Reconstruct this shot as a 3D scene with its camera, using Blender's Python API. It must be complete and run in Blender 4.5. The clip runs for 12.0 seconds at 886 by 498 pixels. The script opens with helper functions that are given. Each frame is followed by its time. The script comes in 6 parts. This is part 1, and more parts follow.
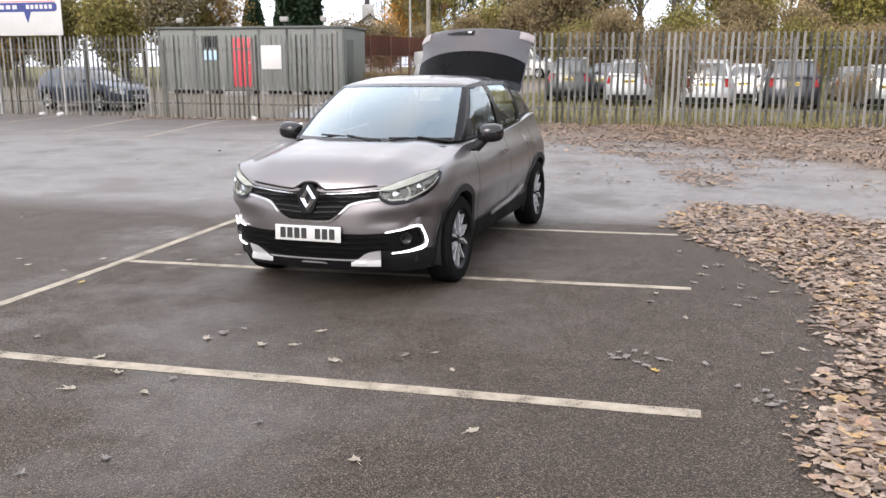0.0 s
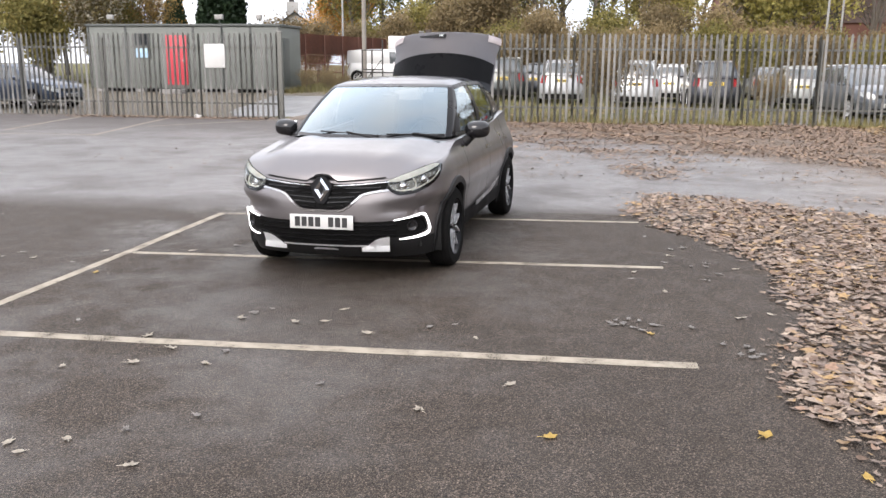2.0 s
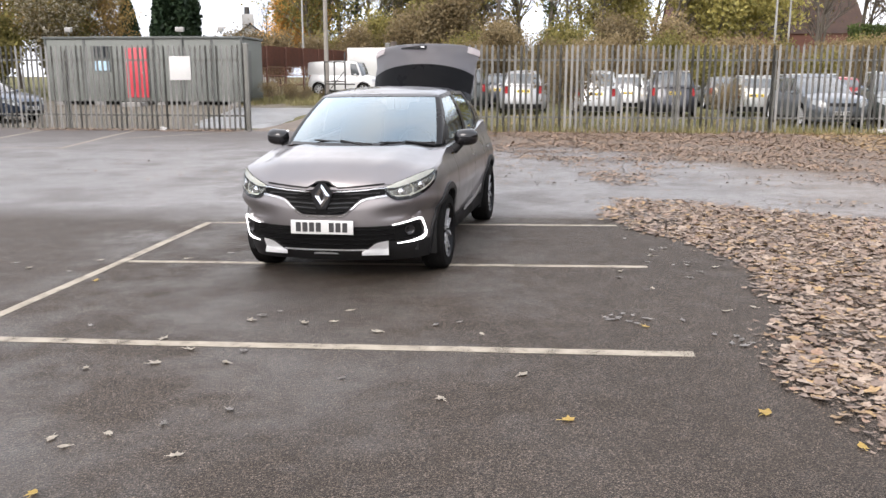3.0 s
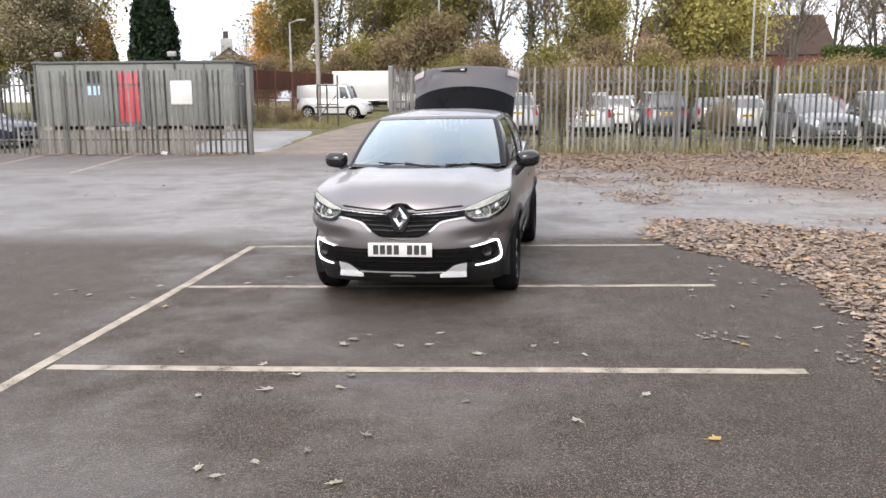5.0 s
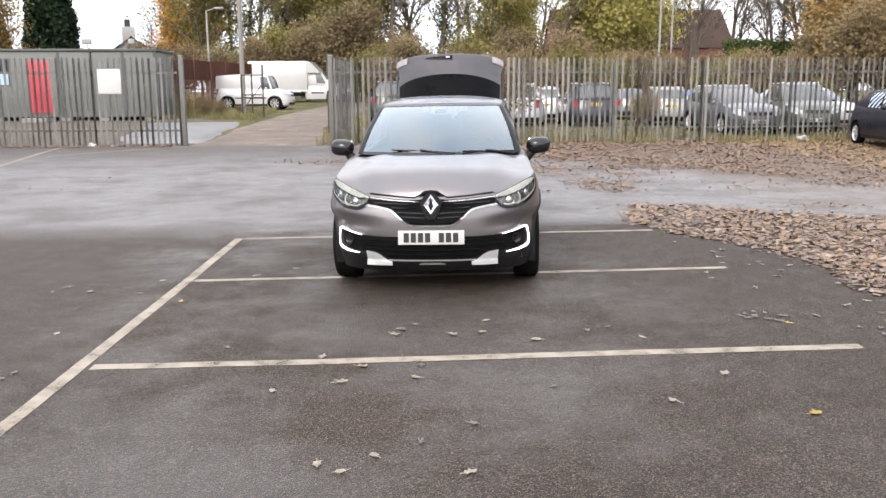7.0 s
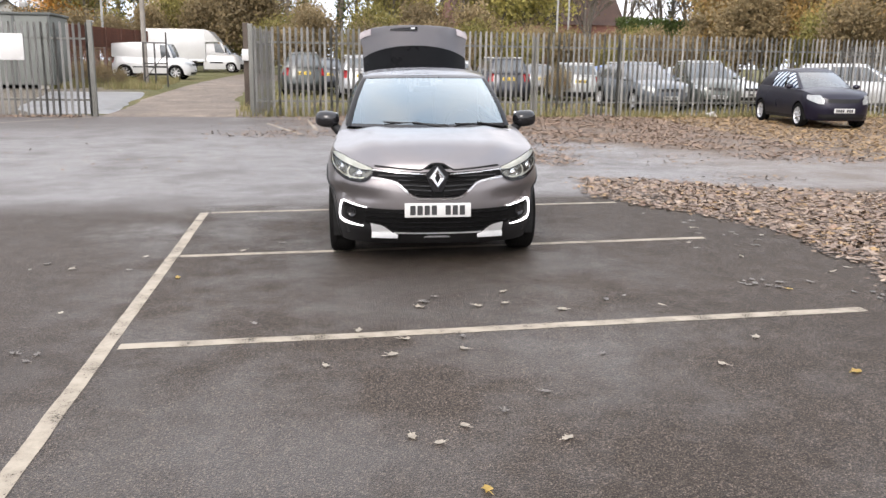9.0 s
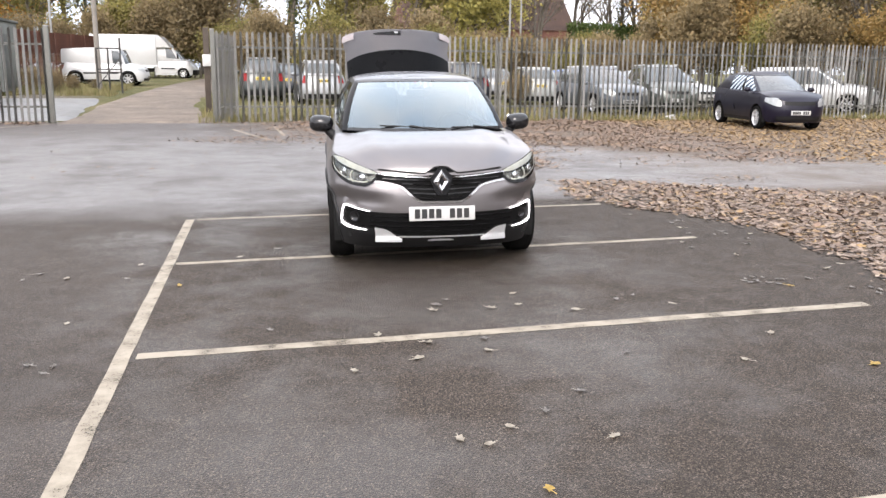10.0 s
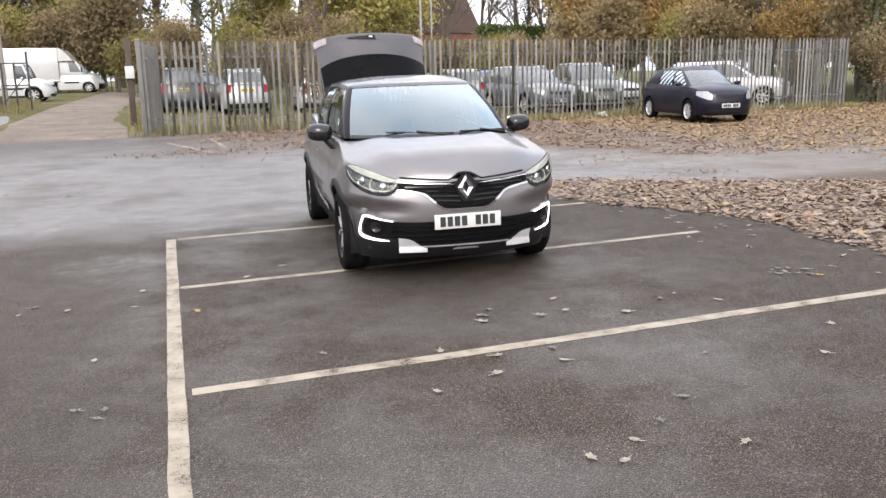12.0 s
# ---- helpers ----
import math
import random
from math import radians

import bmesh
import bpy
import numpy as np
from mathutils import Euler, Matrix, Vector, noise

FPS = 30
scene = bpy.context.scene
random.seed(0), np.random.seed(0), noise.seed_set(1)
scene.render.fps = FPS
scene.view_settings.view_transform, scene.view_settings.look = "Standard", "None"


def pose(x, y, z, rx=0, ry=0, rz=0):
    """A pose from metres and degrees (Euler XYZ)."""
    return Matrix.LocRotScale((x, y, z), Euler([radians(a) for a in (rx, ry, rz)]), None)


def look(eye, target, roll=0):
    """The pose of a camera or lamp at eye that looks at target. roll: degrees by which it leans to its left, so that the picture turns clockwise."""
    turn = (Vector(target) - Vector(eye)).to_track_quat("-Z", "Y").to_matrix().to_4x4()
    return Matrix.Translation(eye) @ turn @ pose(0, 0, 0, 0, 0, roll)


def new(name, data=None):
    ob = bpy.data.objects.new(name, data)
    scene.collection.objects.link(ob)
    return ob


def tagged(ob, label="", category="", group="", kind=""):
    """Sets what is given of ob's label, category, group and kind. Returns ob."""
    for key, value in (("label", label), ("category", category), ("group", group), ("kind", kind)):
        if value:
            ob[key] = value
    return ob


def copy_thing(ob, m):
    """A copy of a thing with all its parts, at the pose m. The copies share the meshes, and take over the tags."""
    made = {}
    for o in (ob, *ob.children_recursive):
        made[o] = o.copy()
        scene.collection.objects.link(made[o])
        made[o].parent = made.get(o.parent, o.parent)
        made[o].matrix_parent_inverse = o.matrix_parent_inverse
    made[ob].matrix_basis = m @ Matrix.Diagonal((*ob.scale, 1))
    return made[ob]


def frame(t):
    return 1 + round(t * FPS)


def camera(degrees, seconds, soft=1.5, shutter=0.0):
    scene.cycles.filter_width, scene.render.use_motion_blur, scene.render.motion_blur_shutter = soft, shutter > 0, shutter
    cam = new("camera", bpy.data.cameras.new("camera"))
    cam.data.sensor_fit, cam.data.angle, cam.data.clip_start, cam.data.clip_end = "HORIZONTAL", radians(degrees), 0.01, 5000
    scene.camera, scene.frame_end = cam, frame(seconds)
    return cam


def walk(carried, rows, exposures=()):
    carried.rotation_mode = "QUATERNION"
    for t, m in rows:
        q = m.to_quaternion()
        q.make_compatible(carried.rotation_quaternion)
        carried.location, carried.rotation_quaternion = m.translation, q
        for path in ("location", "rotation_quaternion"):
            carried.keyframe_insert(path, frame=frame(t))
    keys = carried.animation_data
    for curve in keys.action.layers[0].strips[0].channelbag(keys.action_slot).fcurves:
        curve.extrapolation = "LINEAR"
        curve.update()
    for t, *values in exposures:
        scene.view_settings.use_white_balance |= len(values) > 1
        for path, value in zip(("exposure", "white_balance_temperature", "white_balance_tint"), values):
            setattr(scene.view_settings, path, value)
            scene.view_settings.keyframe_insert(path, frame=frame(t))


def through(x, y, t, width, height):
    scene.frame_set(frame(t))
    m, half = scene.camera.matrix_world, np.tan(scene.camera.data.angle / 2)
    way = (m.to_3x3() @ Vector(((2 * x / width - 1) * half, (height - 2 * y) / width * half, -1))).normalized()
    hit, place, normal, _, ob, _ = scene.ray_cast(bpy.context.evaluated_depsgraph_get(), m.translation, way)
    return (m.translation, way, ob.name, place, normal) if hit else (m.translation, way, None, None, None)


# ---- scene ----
cam = camera(55.7, 12.0, soft=1.5)
PATH = [
    (0, (0.203, 0.062, 1.651), (-0.244, 1.964, 1.226), 0.1),
    (0.5, (0.082, -0.083, 1.664), (-0.311, 1.831, 1.237), -0.4),
    (1, (-0.017, -0.258, 1.675), (-0.376, 1.667, 1.267), -0.8),
    (1.5, (-0.11, -0.491, 1.682), (-0.43, 1.44, 1.27), -0.1),
    (2, (-0.256, -0.643, 1.679), (-0.527, 1.292, 1.251), 0.4),
    (2.5, (-0.429, -0.769, 1.686), (-0.629, 1.176, 1.267), 0.2),
    (3, (-0.532, -0.94, 1.667), (-0.704, 1.012, 1.265), 0.1),
    (4.8, (-1.265, -0.995, 1.677), (-1.402, 0.967, 1.31), 0.0),
    (5, (-1.348, -0.991, 1.666), (-1.463, 0.974, 1.315), -0.3),
    (5.5, (-1.625, -0.984, 1.659), (-1.66, 0.987, 1.317), -0.5),
    (6, (-1.831, -0.95, 1.646), (-1.808, 1.018, 1.289), -0.8),
    (6.5, (-2.056, -0.909, 1.635), (-1.997, 1.056, 1.271), -0.7),
    (7, (-2.318, -0.928, 1.621), (-2.216, 1.035, 1.25), -0.2),
    (9, (-3.202, -0.841, 1.606), (-2.849, 1.08, 1.176), 0.8),
    (9.5, (-3.373, -0.786, 1.59), (-2.968, 1.127, 1.168), 0.9),
    (10, (-3.603, -0.756, 1.586), (-3.139, 1.144, 1.169), 0.6),
    (10.5, (-3.826, -0.731, 1.598), (-3.309, 1.155, 1.178), -0.1),
    (11, (-3.994, -0.586, 1.567), (-3.452, 1.294, 1.154), -0.7),
    (11.5, (-4.177, -0.451, 1.574), (-3.595, 1.419, 1.169), -1.1),
    (12, (-4.371, -0.288, 1.579), (-3.71, 1.555, 1.17), -1.2),
]
walk(cam, [(t, look(eye, target, roll)) for t, eye, target, roll in PATH],
     exposures=[(0.0, 2.14, 6620, 15), (7.0, 2.15, 6620, 15), (9.0, 2.14, 6620, 15), (9.4, 2.36, 6620, 15), (9.7, 2.36, 6620, 15), (10.4, 2.14, 6620, 15), (12.0, 2.15, 6620, 15)])

# ---- world and light ----
world = bpy.data.worlds.new("overcast")
scene.world = world
world.use_nodes = True
wn, wl = world.node_tree.nodes, world.node_tree.links
sky = wn.new("ShaderNodeTexSky")
sky.sky_type, sky.sun_disc = "NISHITA", False
sky.sun_elevation, sky.sun_rotation = radians(32), radians(200)
sky.dust_density, sky.air_density = 4.0, 1.2
cloud = wn.new("ShaderNodeHueSaturation")          # cloud cover greys the blue
cloud.inputs["Saturation"].default_value = 0.3
wl.new(sky.outputs[0], cloud.inputs["Color"])
# an overcast dome: three times as bright overhead as at the horizon, with soft cloud
way = wn.new("ShaderNodeTexCoord").outputs["Generated"]
split = wn.new("ShaderNodeSeparateXYZ")
wl.new(way, split.inputs[0])
rise = wn.new("ShaderNodeMapRange")
rise.inputs[1].default_value, rise.inputs[2].default_value, rise.inputs[3].default_value, rise.inputs[4].default_value = 0.0, 1.0, 1.45, 1.9
wl.new(split.outputs[2], rise.inputs[0])
puffs = wn.new("ShaderNodeTexNoise")
puffs.inputs["Scale"].default_value, puffs.inputs["Detail"].default_value = 2.2, 5.0
wl.new(way, puffs.inputs["Vector"])
tone = wn.new("ShaderNodeValToRGB")
tone.color_ramp.elements[0].position, tone.color_ramp.elements[0].color = 0.35, (0.70, 0.82, 0.96, 1)
tone.color_ramp.elements[1].position, tone.color_ramp.elements[1].color = 0.62, (0.97, 0.98, 1.0, 1)
wl.new(puffs.outputs["Fac"], tone.inputs[0])
veil = wn.new("ShaderNodeVectorMath")
veil.operation = "SCALE"
wl.new(tone.outputs[0], veil.inputs[0])
wl.new(rise.outputs[0], veil.inputs["Scale"])
above = wn.new("ShaderNodeBackground")
above.inputs["Strength"].default_value = 0.29
wl.new(veil.outputs[0], above.inputs["Color"])
wl.new(cloud.outputs[0], wn["Background"].inputs["Color"])
wn["Background"].inputs["Strength"].default_value = 0.015
both = wn.new("ShaderNodeAddShader")
wl.new(wn["Background"].outputs[0], both.inputs[0])
wl.new(above.outputs[0], both.inputs[1])
wl.new(both.outputs[0], wn["World Output"].inputs[0])
sun_data = bpy.data.lights.new("sun", "SUN")
sun_data.energy, sun_data.angle, sun_data.color = 0.5, radians(25), (1.0, 0.96, 0.9)
sun = new("sun", sun_data)
sun.matrix_world = look((-12, -32, 22), (0, 0, 0))


# ---- tools ----
def smooth(a, b, t):
    t = min(1.0, max(0.0, (t - a) / (b - a)))
    return t * t * (3 - 2 * t)


def curve(*keys):
    """A smooth function through (t, value) keys, without overshoot."""
    ts, vs = [k[0] for k in keys], [k[1] for k in keys]
    n = len(ts)
    sl = [(vs[i + 1] - vs[i]) / (ts[i + 1] - ts[i]) for i in range(n - 1)]
    tan = [sl[0]] + [0.0 if sl[i - 1] * sl[i] <= 0 else 2 * sl[i - 1] * sl[i] / (sl[i - 1] + sl[i]) for i in range(1, n - 1)] + [sl[-1]]

    def f(t):
        if t <= ts[0]:
            return vs[0]
        if t >= ts[-1]:
            return vs[-1]
        i = max(j for j in range(n - 1) if ts[j] <= t)
        h = ts[i + 1] - ts[i]
        u = (t - ts[i]) / h
        return ((2 * u ** 3 - 3 * u ** 2 + 1) * vs[i] + (u ** 3 - 2 * u ** 2 + u) * h * tan[i]
                + (-2 * u ** 3 + 3 * u ** 2) * vs[i + 1] + (u ** 3 - u ** 2) * h * tan[i + 1])
    return f


def steps(a, b, n):
    return [a + (b - a) * i / n for i in range(n + 1)]


def finish(me, crease=35):
    me.shade_smooth()
    me.set_sharp_from_angle(angle=radians(crease))
    return me


def part(name, bm, material, parent=None, label="", crease=35, normals=True):
    """One bmesh as one mesh object, under a thing or a part."""
    if normals:
        bmesh.ops.recalc_face_normals(bm, faces=bm.faces)
    me = bpy.data.meshes.new(name)
    bm.to_mesh(me)
    bm.free()
    me.materials.append(material)
    ob = new(name, finish(me, crease))
    ob.parent = parent
    return tagged(ob, label)


def raw(name, verts, faces, material, parent=None, flat=True):
    me = bpy.data.meshes.new(name)
    me.from_pydata(verts, [], faces)
    me.materials.append(material)
    if not flat:
        finish(me, 60)
    ob = new(name, me)
    ob.parent = parent
    return ob


def again(ob, parent, m):
    """The same mesh once more, as an object of its own."""
    o = new(ob.name.split(".")[0], ob.data)
    o.parent, o.matrix_basis = parent, m
    if "label" in ob:
        o["label"] = ob["label"]
    return o


def thing(name, label, category, group="", m=None, kind=""):
    ob = tagged(new(name), label, category, group, kind)
    ob.empty_display_size = 0.2
    if m is not None:
        ob.matrix_basis = m
    return ob


def box(x, y, z, sx, sy, sz, bevel=0.0, bm=None, m=None):
    """A box of size s round its centre."""
    bm = bm or bmesh.new()
    t = Matrix.Translation((x, y, z)) @ (m or Matrix()) @ Matrix.Diagonal((sx, sy, sz, 1))
    made = bmesh.ops.create_cube(bm, size=1, matrix=t)["verts"]
    if bevel:
        edges = list({e for v in made for e in v.link_edges})
        bmesh.ops.bevel(bm, geom=edges, offset=bevel, segments=2, affect="EDGES", profile=0.5)
    return bm


def rod(p, q, r, r2=None, n=10, bm=None, caps=True):
    bm = bm or bmesh.new()
    p, q = Vector(p), Vector(q)
    m = Matrix.Translation((p + q) / 2) @ (q - p).to_track_quat("Z", "Y").to_matrix().to_4x4()
    bmesh.ops.create_cone(bm, cap_ends=caps, segments=n, radius1=r, radius2=r if r2 is None else r2, depth=(q - p).length, matrix=m)
    return bm


def sheet(rows, bm=None, thick=0.0):
    """A surface through rows of points."""
    bm = bm or bmesh.new()
    vs = [[bm.verts.new(p) for p in row] for row in rows]
    made = []
    for a, b in zip(vs, vs[1:]):
        for i in range(len(a) - 1):
            made.append(bm.faces.new((a[i], a[i + 1], b[i + 1], b[i])))
    if thick:
        bmesh.ops.solidify(bm, geom=made, thickness=thick)
    return bm


def lathe(profile, n=32, bm=None, m=None):
    """A profile of (radius, height) turned round z."""
    rows = [[Vector((r * math.cos(a), r * math.sin(a), z)) for a in steps(0, 2 * math.pi, n)] for r, z in profile]
    if m is not None:
        rows = [[m @ p for p in row] for row in rows]
    bm = sheet(rows, bm)
    bmesh.ops.remove_doubles(bm, verts=bm.verts, dist=1e-5)
    return bm


def slab(points, z0, z1, bm=None, m=None):
    """A polygon of (x, y) with thickness."""
    bm = bm or bmesh.new()
    m = m or Matrix()
    lo = [bm.verts.new(m @ Vector((x, y, z0))) for x, y in points]
    hi = [bm.verts.new(m @ Vector((x, y, z1))) for x, y in points]
    bm.faces.new(lo[::-1])
    bm.faces.new(hi)
    for i in range(len(points)):
        j = (i + 1) % len(points)
        bm.faces.new((lo[i], lo[j], hi[j], hi[i]))
    return bm


# ---- materials ----
def shade(name):
    ma = bpy.data.materials.new(name)
    ma.use_nodes = True
    nt = ma.node_tree
    return ma, nt, nt.nodes["Principled BSDF"]


def noise_node(nt, vector, scale, detail=4.0, rough=0.55):
    n = nt.nodes.new("ShaderNodeTexNoise")
    n.inputs["Scale"].default_value, n.inputs["Detail"].default_value, n.inputs["Roughness"].default_value = scale, detail, rough
    if vector is not None:
        nt.links.new(vector, n.inputs["Vector"])
    return n.outputs["Fac"]


def ramp(nt, fac, *stops):
    r = nt.nodes.new("ShaderNodeValToRGB")
    el = r.color_ramp.elements
    while len(el) < len(stops):
        el.new(0.5)
    for e, (p, c) in zip(el, stops):
        e.position, e.color = p, (c, c, c, 1) if isinstance(c, (int, float)) else (*c, 1)
    nt.links.new(fac, r.inputs[0])
    return r.outputs[0]


def blend(nt, fac, a, b, mode="MIX"):
    n = nt.nodes.new("ShaderNodeMix")
    n.data_type, n.blend_type = "RGBA", mode
    for value, slot in ((fac, n.inputs[0]), (a, n.inputs[6]), (b, n.inputs[7])):
        if isinstance(value, (int, float)):
            slot.default_value = value if slot == n.inputs[0] else (value, value, value, 1)
        elif isinstance(value, tuple):
            slot.default_value = (*value, 1)
        else:
            nt.links.new(value, slot)
    return n.outputs[2]


def calc(nt, op, a, b=0.0):
    n = nt.nodes.new("ShaderNodeMath")
    n.operation, n.use_clamp = op, False
    for value, slot in ((a, n.inputs[0]), (b, n.inputs[1])):
        if isinstance(value, (int, float)):
            slot.default_value = value
        else:
            nt.links.new(value, slot)
    return n.outputs[0]


def bump(nt, bsdf, height, strength, distance):
    b = nt.nodes.new("ShaderNodeBump")
    b.inputs["Strength"].default_value, b.inputs["Distance"].default_value = strength, distance
    nt.links.new(height, b.inputs["Height"])
    nt.links.new(b.outputs[0], bsdf.inputs["Normal"])


def coords(nt):
    return nt.nodes.new("ShaderNodeTexCoord").outputs["Object"]


def surface(name, dark, light, grain=40.0, patch=2.0, rough=(0.5, 0.7), metal=0.0, relief=0.2, depth=0.002, coat=0.0, per_object=0.0):
    """Two scales of variation between two colours, varied roughness and fine relief."""
    ma, nt, b = shade(name)
    v = coords(nt)
    big, fine = noise_node(nt, v, patch, 5, 0.6), noise_node(nt, v, grain, 3, 0.6)
    mixed = calc(nt, "ADD", calc(nt, "MULTIPLY", big, 0.6), calc(nt, "MULTIPLY", fine, 0.4))
    if per_object:
        info = nt.nodes.new("ShaderNodeObjectInfo").outputs["Random"]
        mixed = calc(nt, "ADD", mixed, calc(nt, "MULTIPLY", calc(nt, "SUBTRACT", info, 0.5), per_object))
    nt.links.new(ramp(nt, mixed, (0.32, dark), (0.68, light)), b.inputs["Base Color"])
    nt.links.new(ramp(nt, big, (0.3, rough[0]), (0.7, rough[1])), b.inputs["Roughness"])
    b.inputs["Metallic"].default_value = metal
    b.inputs["Coat Weight"].default_value = coat
    b.inputs["Coat Roughness"].default_value = 0.06
    if relief:
        bump(nt, b, fine, relief, depth)
    return ma


def leafy(name, *colours, rough=0.6, through=0.25):
    """Leaves: each one takes its own colour."""
    ma, nt, b = shade(name)
    isl = nt.nodes.new("ShaderNodeNewGeometry").outputs["Random Per Island"]
    n = len(colours)
    col = ramp(nt, isl, *[(i / max(1, n - 1), c) for i, c in enumerate(colours)])
    info = nt.nodes.new("ShaderNodeObjectInfo").outputs["Random"]
    hsv = nt.nodes.new("ShaderNodeHueSaturation")
    nt.links.new(col, hsv.inputs["Color"])
    nt.links.new(calc(nt, "ADD", 0.75, calc(nt, "MULTIPLY", info, 0.5)), hsv.inputs["Value"])
    tone = hsv.outputs[0]
    if not through:                                       # fallen leaves are blotched
        tone = blend(nt, 1.0, tone, ramp(nt, noise_node(nt, coords(nt), 55, 4, 0.7), (0.3, 0.55), (0.66, 1.12)), "MULTIPLY")
    nt.links.new(tone, b.inputs["Base Color"])
    b.inputs["Roughness"].default_value = rough
    b.inputs["Specular IOR Level"].default_value = 0.15
    if through:
        tr = nt.nodes.new("ShaderNodeBsdfTranslucent")
        mx = nt.nodes.new("ShaderNodeMixShader")
        mx.inputs[0].default_value = through
        nt.links.new(hsv.outputs[0], tr.inputs[0])
        nt.links.new(b.outputs[0], mx.inputs[1])
        nt.links.new(tr.outputs[0], mx.inputs[2])
        nt.links.new(mx.outputs[0], nt.nodes["Material Output"].inputs[0])
    return ma


def glass(name, tint, ior=1.5, rough=0.02, faces=1.0):
    """A thin pane: tinted see-through with a Fresnel gloss, from one or more faces of the glass."""
    ma, nt, b = shade(name)
    nt.nodes.remove(b)
    tr, gl, mx = (nt.nodes.new(k) for k in ("ShaderNodeBsdfTransparent", "ShaderNodeBsdfGlossy", "ShaderNodeMixShader"))
    fr = nt.nodes.new("ShaderNodeFresnel")
    fr.inputs[0].default_value = ior
    tr.inputs[0].default_value = (*tint, 1)
    gl.inputs["Roughness"].default_value = rough
    gl.inputs["Color"].default_value = (0.82, 0.94, 1.0, 1)
    nt.links.new(calc(nt, "MINIMUM", calc(nt, "MULTIPLY", fr.outputs[0], faces), 1.0), mx.inputs[0])
    nt.links.new(tr.outputs[0], mx.inputs[1])
    nt.links.new(gl.outputs[0], mx.inputs[2])
    nt.links.new(mx.outputs[0], nt.nodes["Material Output"].inputs[0])
    return ma


def paint(name, colour, metal=0.0, rough=0.35, coat=1.0, dirt=0.12):
    """Car paint under clear coat, with flake and a film of road dirt."""
    ma, nt, b = shade(name)
    v = coords(nt)
    film = noise_node(nt, v, 1.7, 6, 0.65)
    flake = noise_node(nt, v, 900.0, 1, 0.5)
    dull = tuple(c * (1 - dirt) + 0.10 * dirt for c in colour)
    c = blend(nt, ramp(nt, film, (0.42, 0.0), (0.75, 1.0)), colour, dull)
    c = blend(nt, calc(nt, "MULTIPLY", flake, 0.35), c, tuple(min(1, k * 1.35) for k in colour))
    nt.links.new(c, b.inputs["Base Color"])
    b.inputs["Metallic"].default_value = metal
    nt.links.new(ramp(nt, film, (0.3, rough - 0.06), (0.7, rough + 0.1)), b.inputs["Roughness"])
    b.inputs["Coat Weight"].default_value, b.inputs["Coat Roughness"].default_value = coat, 0.04
    if coat < 0.2:                                        # dull, unwashed
        b.inputs["Specular IOR Level"].default_value = 0.3
    return ma


def glow(name, colour, strength, base=(0.8, 0.8, 0.8)):
    ma, nt, b = shade(name)
    b.inputs["Base Color"].default_value = (*base, 1)
    b.inputs["Emission Color"].default_value = (*colour, 1)
    b.inputs["Emission Strength"].default_value = strength
    b.inputs["Roughness"].default_value = 0.2
    return ma


M_GREY_PAINT = paint("grey_car_paint", (0.175, 0.164, 0.166), metal=0.8, rough=0.33, coat=0.48)
M_GREY_PAINT.node_tree.nodes["Principled BSDF"].inputs["Coat IOR"].default_value = 1.5
M_BLACK_PAINT = paint("black_car_paint", (0.010, 0.011, 0.015), rough=0.28, coat=0.6)
M_PLASTIC = surface("black_trim_plastic", (0.008, 0.008, 0.009), (0.018, 0.018, 0.018), 220, 4, (0.45, 0.65), relief=0.25, depth=0.0006)
M_PLASTIC.node_tree.nodes["Principled BSDF"].inputs["Specular IOR Level"].default_value = 0.22
M_GLOSS_BLACK = surface("gloss_black", (0.008, 0.008, 0.009), (0.014, 0.014, 0.015), 60, 3, (0.08, 0.16), relief=0)
M_BLACK = surface("matt_black_grille", (0.004, 0.004, 0.004), (0.009, 0.009, 0.009), 120, 5, (0.5, 0.6), relief=0)
M_BLACK.node_tree.nodes["Principled BSDF"].inputs["Specular IOR Level"].default_value = 0.05
M_PILLAR = surface("black_pillar_film", (0.005, 0.005, 0.006), (0.009, 0.009, 0.010), 60, 3, (0.25, 0.35), relief=0)
M_PILLAR.node_tree.nodes["Principled BSDF"].inputs["Specular IOR Level"].default_value = 0.12
M_RUBBER = surface("tyre_rubber", (0.006, 0.006, 0.006), (0.014, 0.0135, 0.013), 90, 6, (0.75, 0.9), relief=0.3, depth=0.001)
M_RUBBER.node_tree.nodes["Principled BSDF"].inputs["Specular IOR Level"].default_value = 0.03
M_BLACK_PAINT.node_tree.nodes["Principled BSDF"].inputs["Specular IOR Level"].default_value = 0.3
M_CHROME = surface("chrome", (0.72, 0.72, 0.73), (0.82, 0.82, 0.83), 80, 5, (0.07, 0.16), metal=1.0, relief=0)
M_SATIN = surface("satin_silver_trim", (0.70, 0.70, 0.70), (0.82, 0.82, 0.82), 120, 5, (0.3, 0.42), metal=0.25, relief=0)
M_ALLOY = surface("cut_alloy", (0.5, 0.5, 0.51), (0.62, 0.62, 0.63), 90, 6, (0.2, 0.35), metal=0.35, relief=0.05)
M_SCREEN = glass("windscreen_glass", (0.26, 0.29, 0.29), ior=1.6, faces=2.9)
M_SIDE_GLASS = glass("side_window_glass", (0.8, 0.85, 0.83), ior=1.5, faces=1.6)
M_DARK_GLASS = surface("dark_tinted_glass", (0.012, 0.015, 0.017), (0.02, 0.024, 0.027), 5, 1, (0.03, 0.08), relief=0)
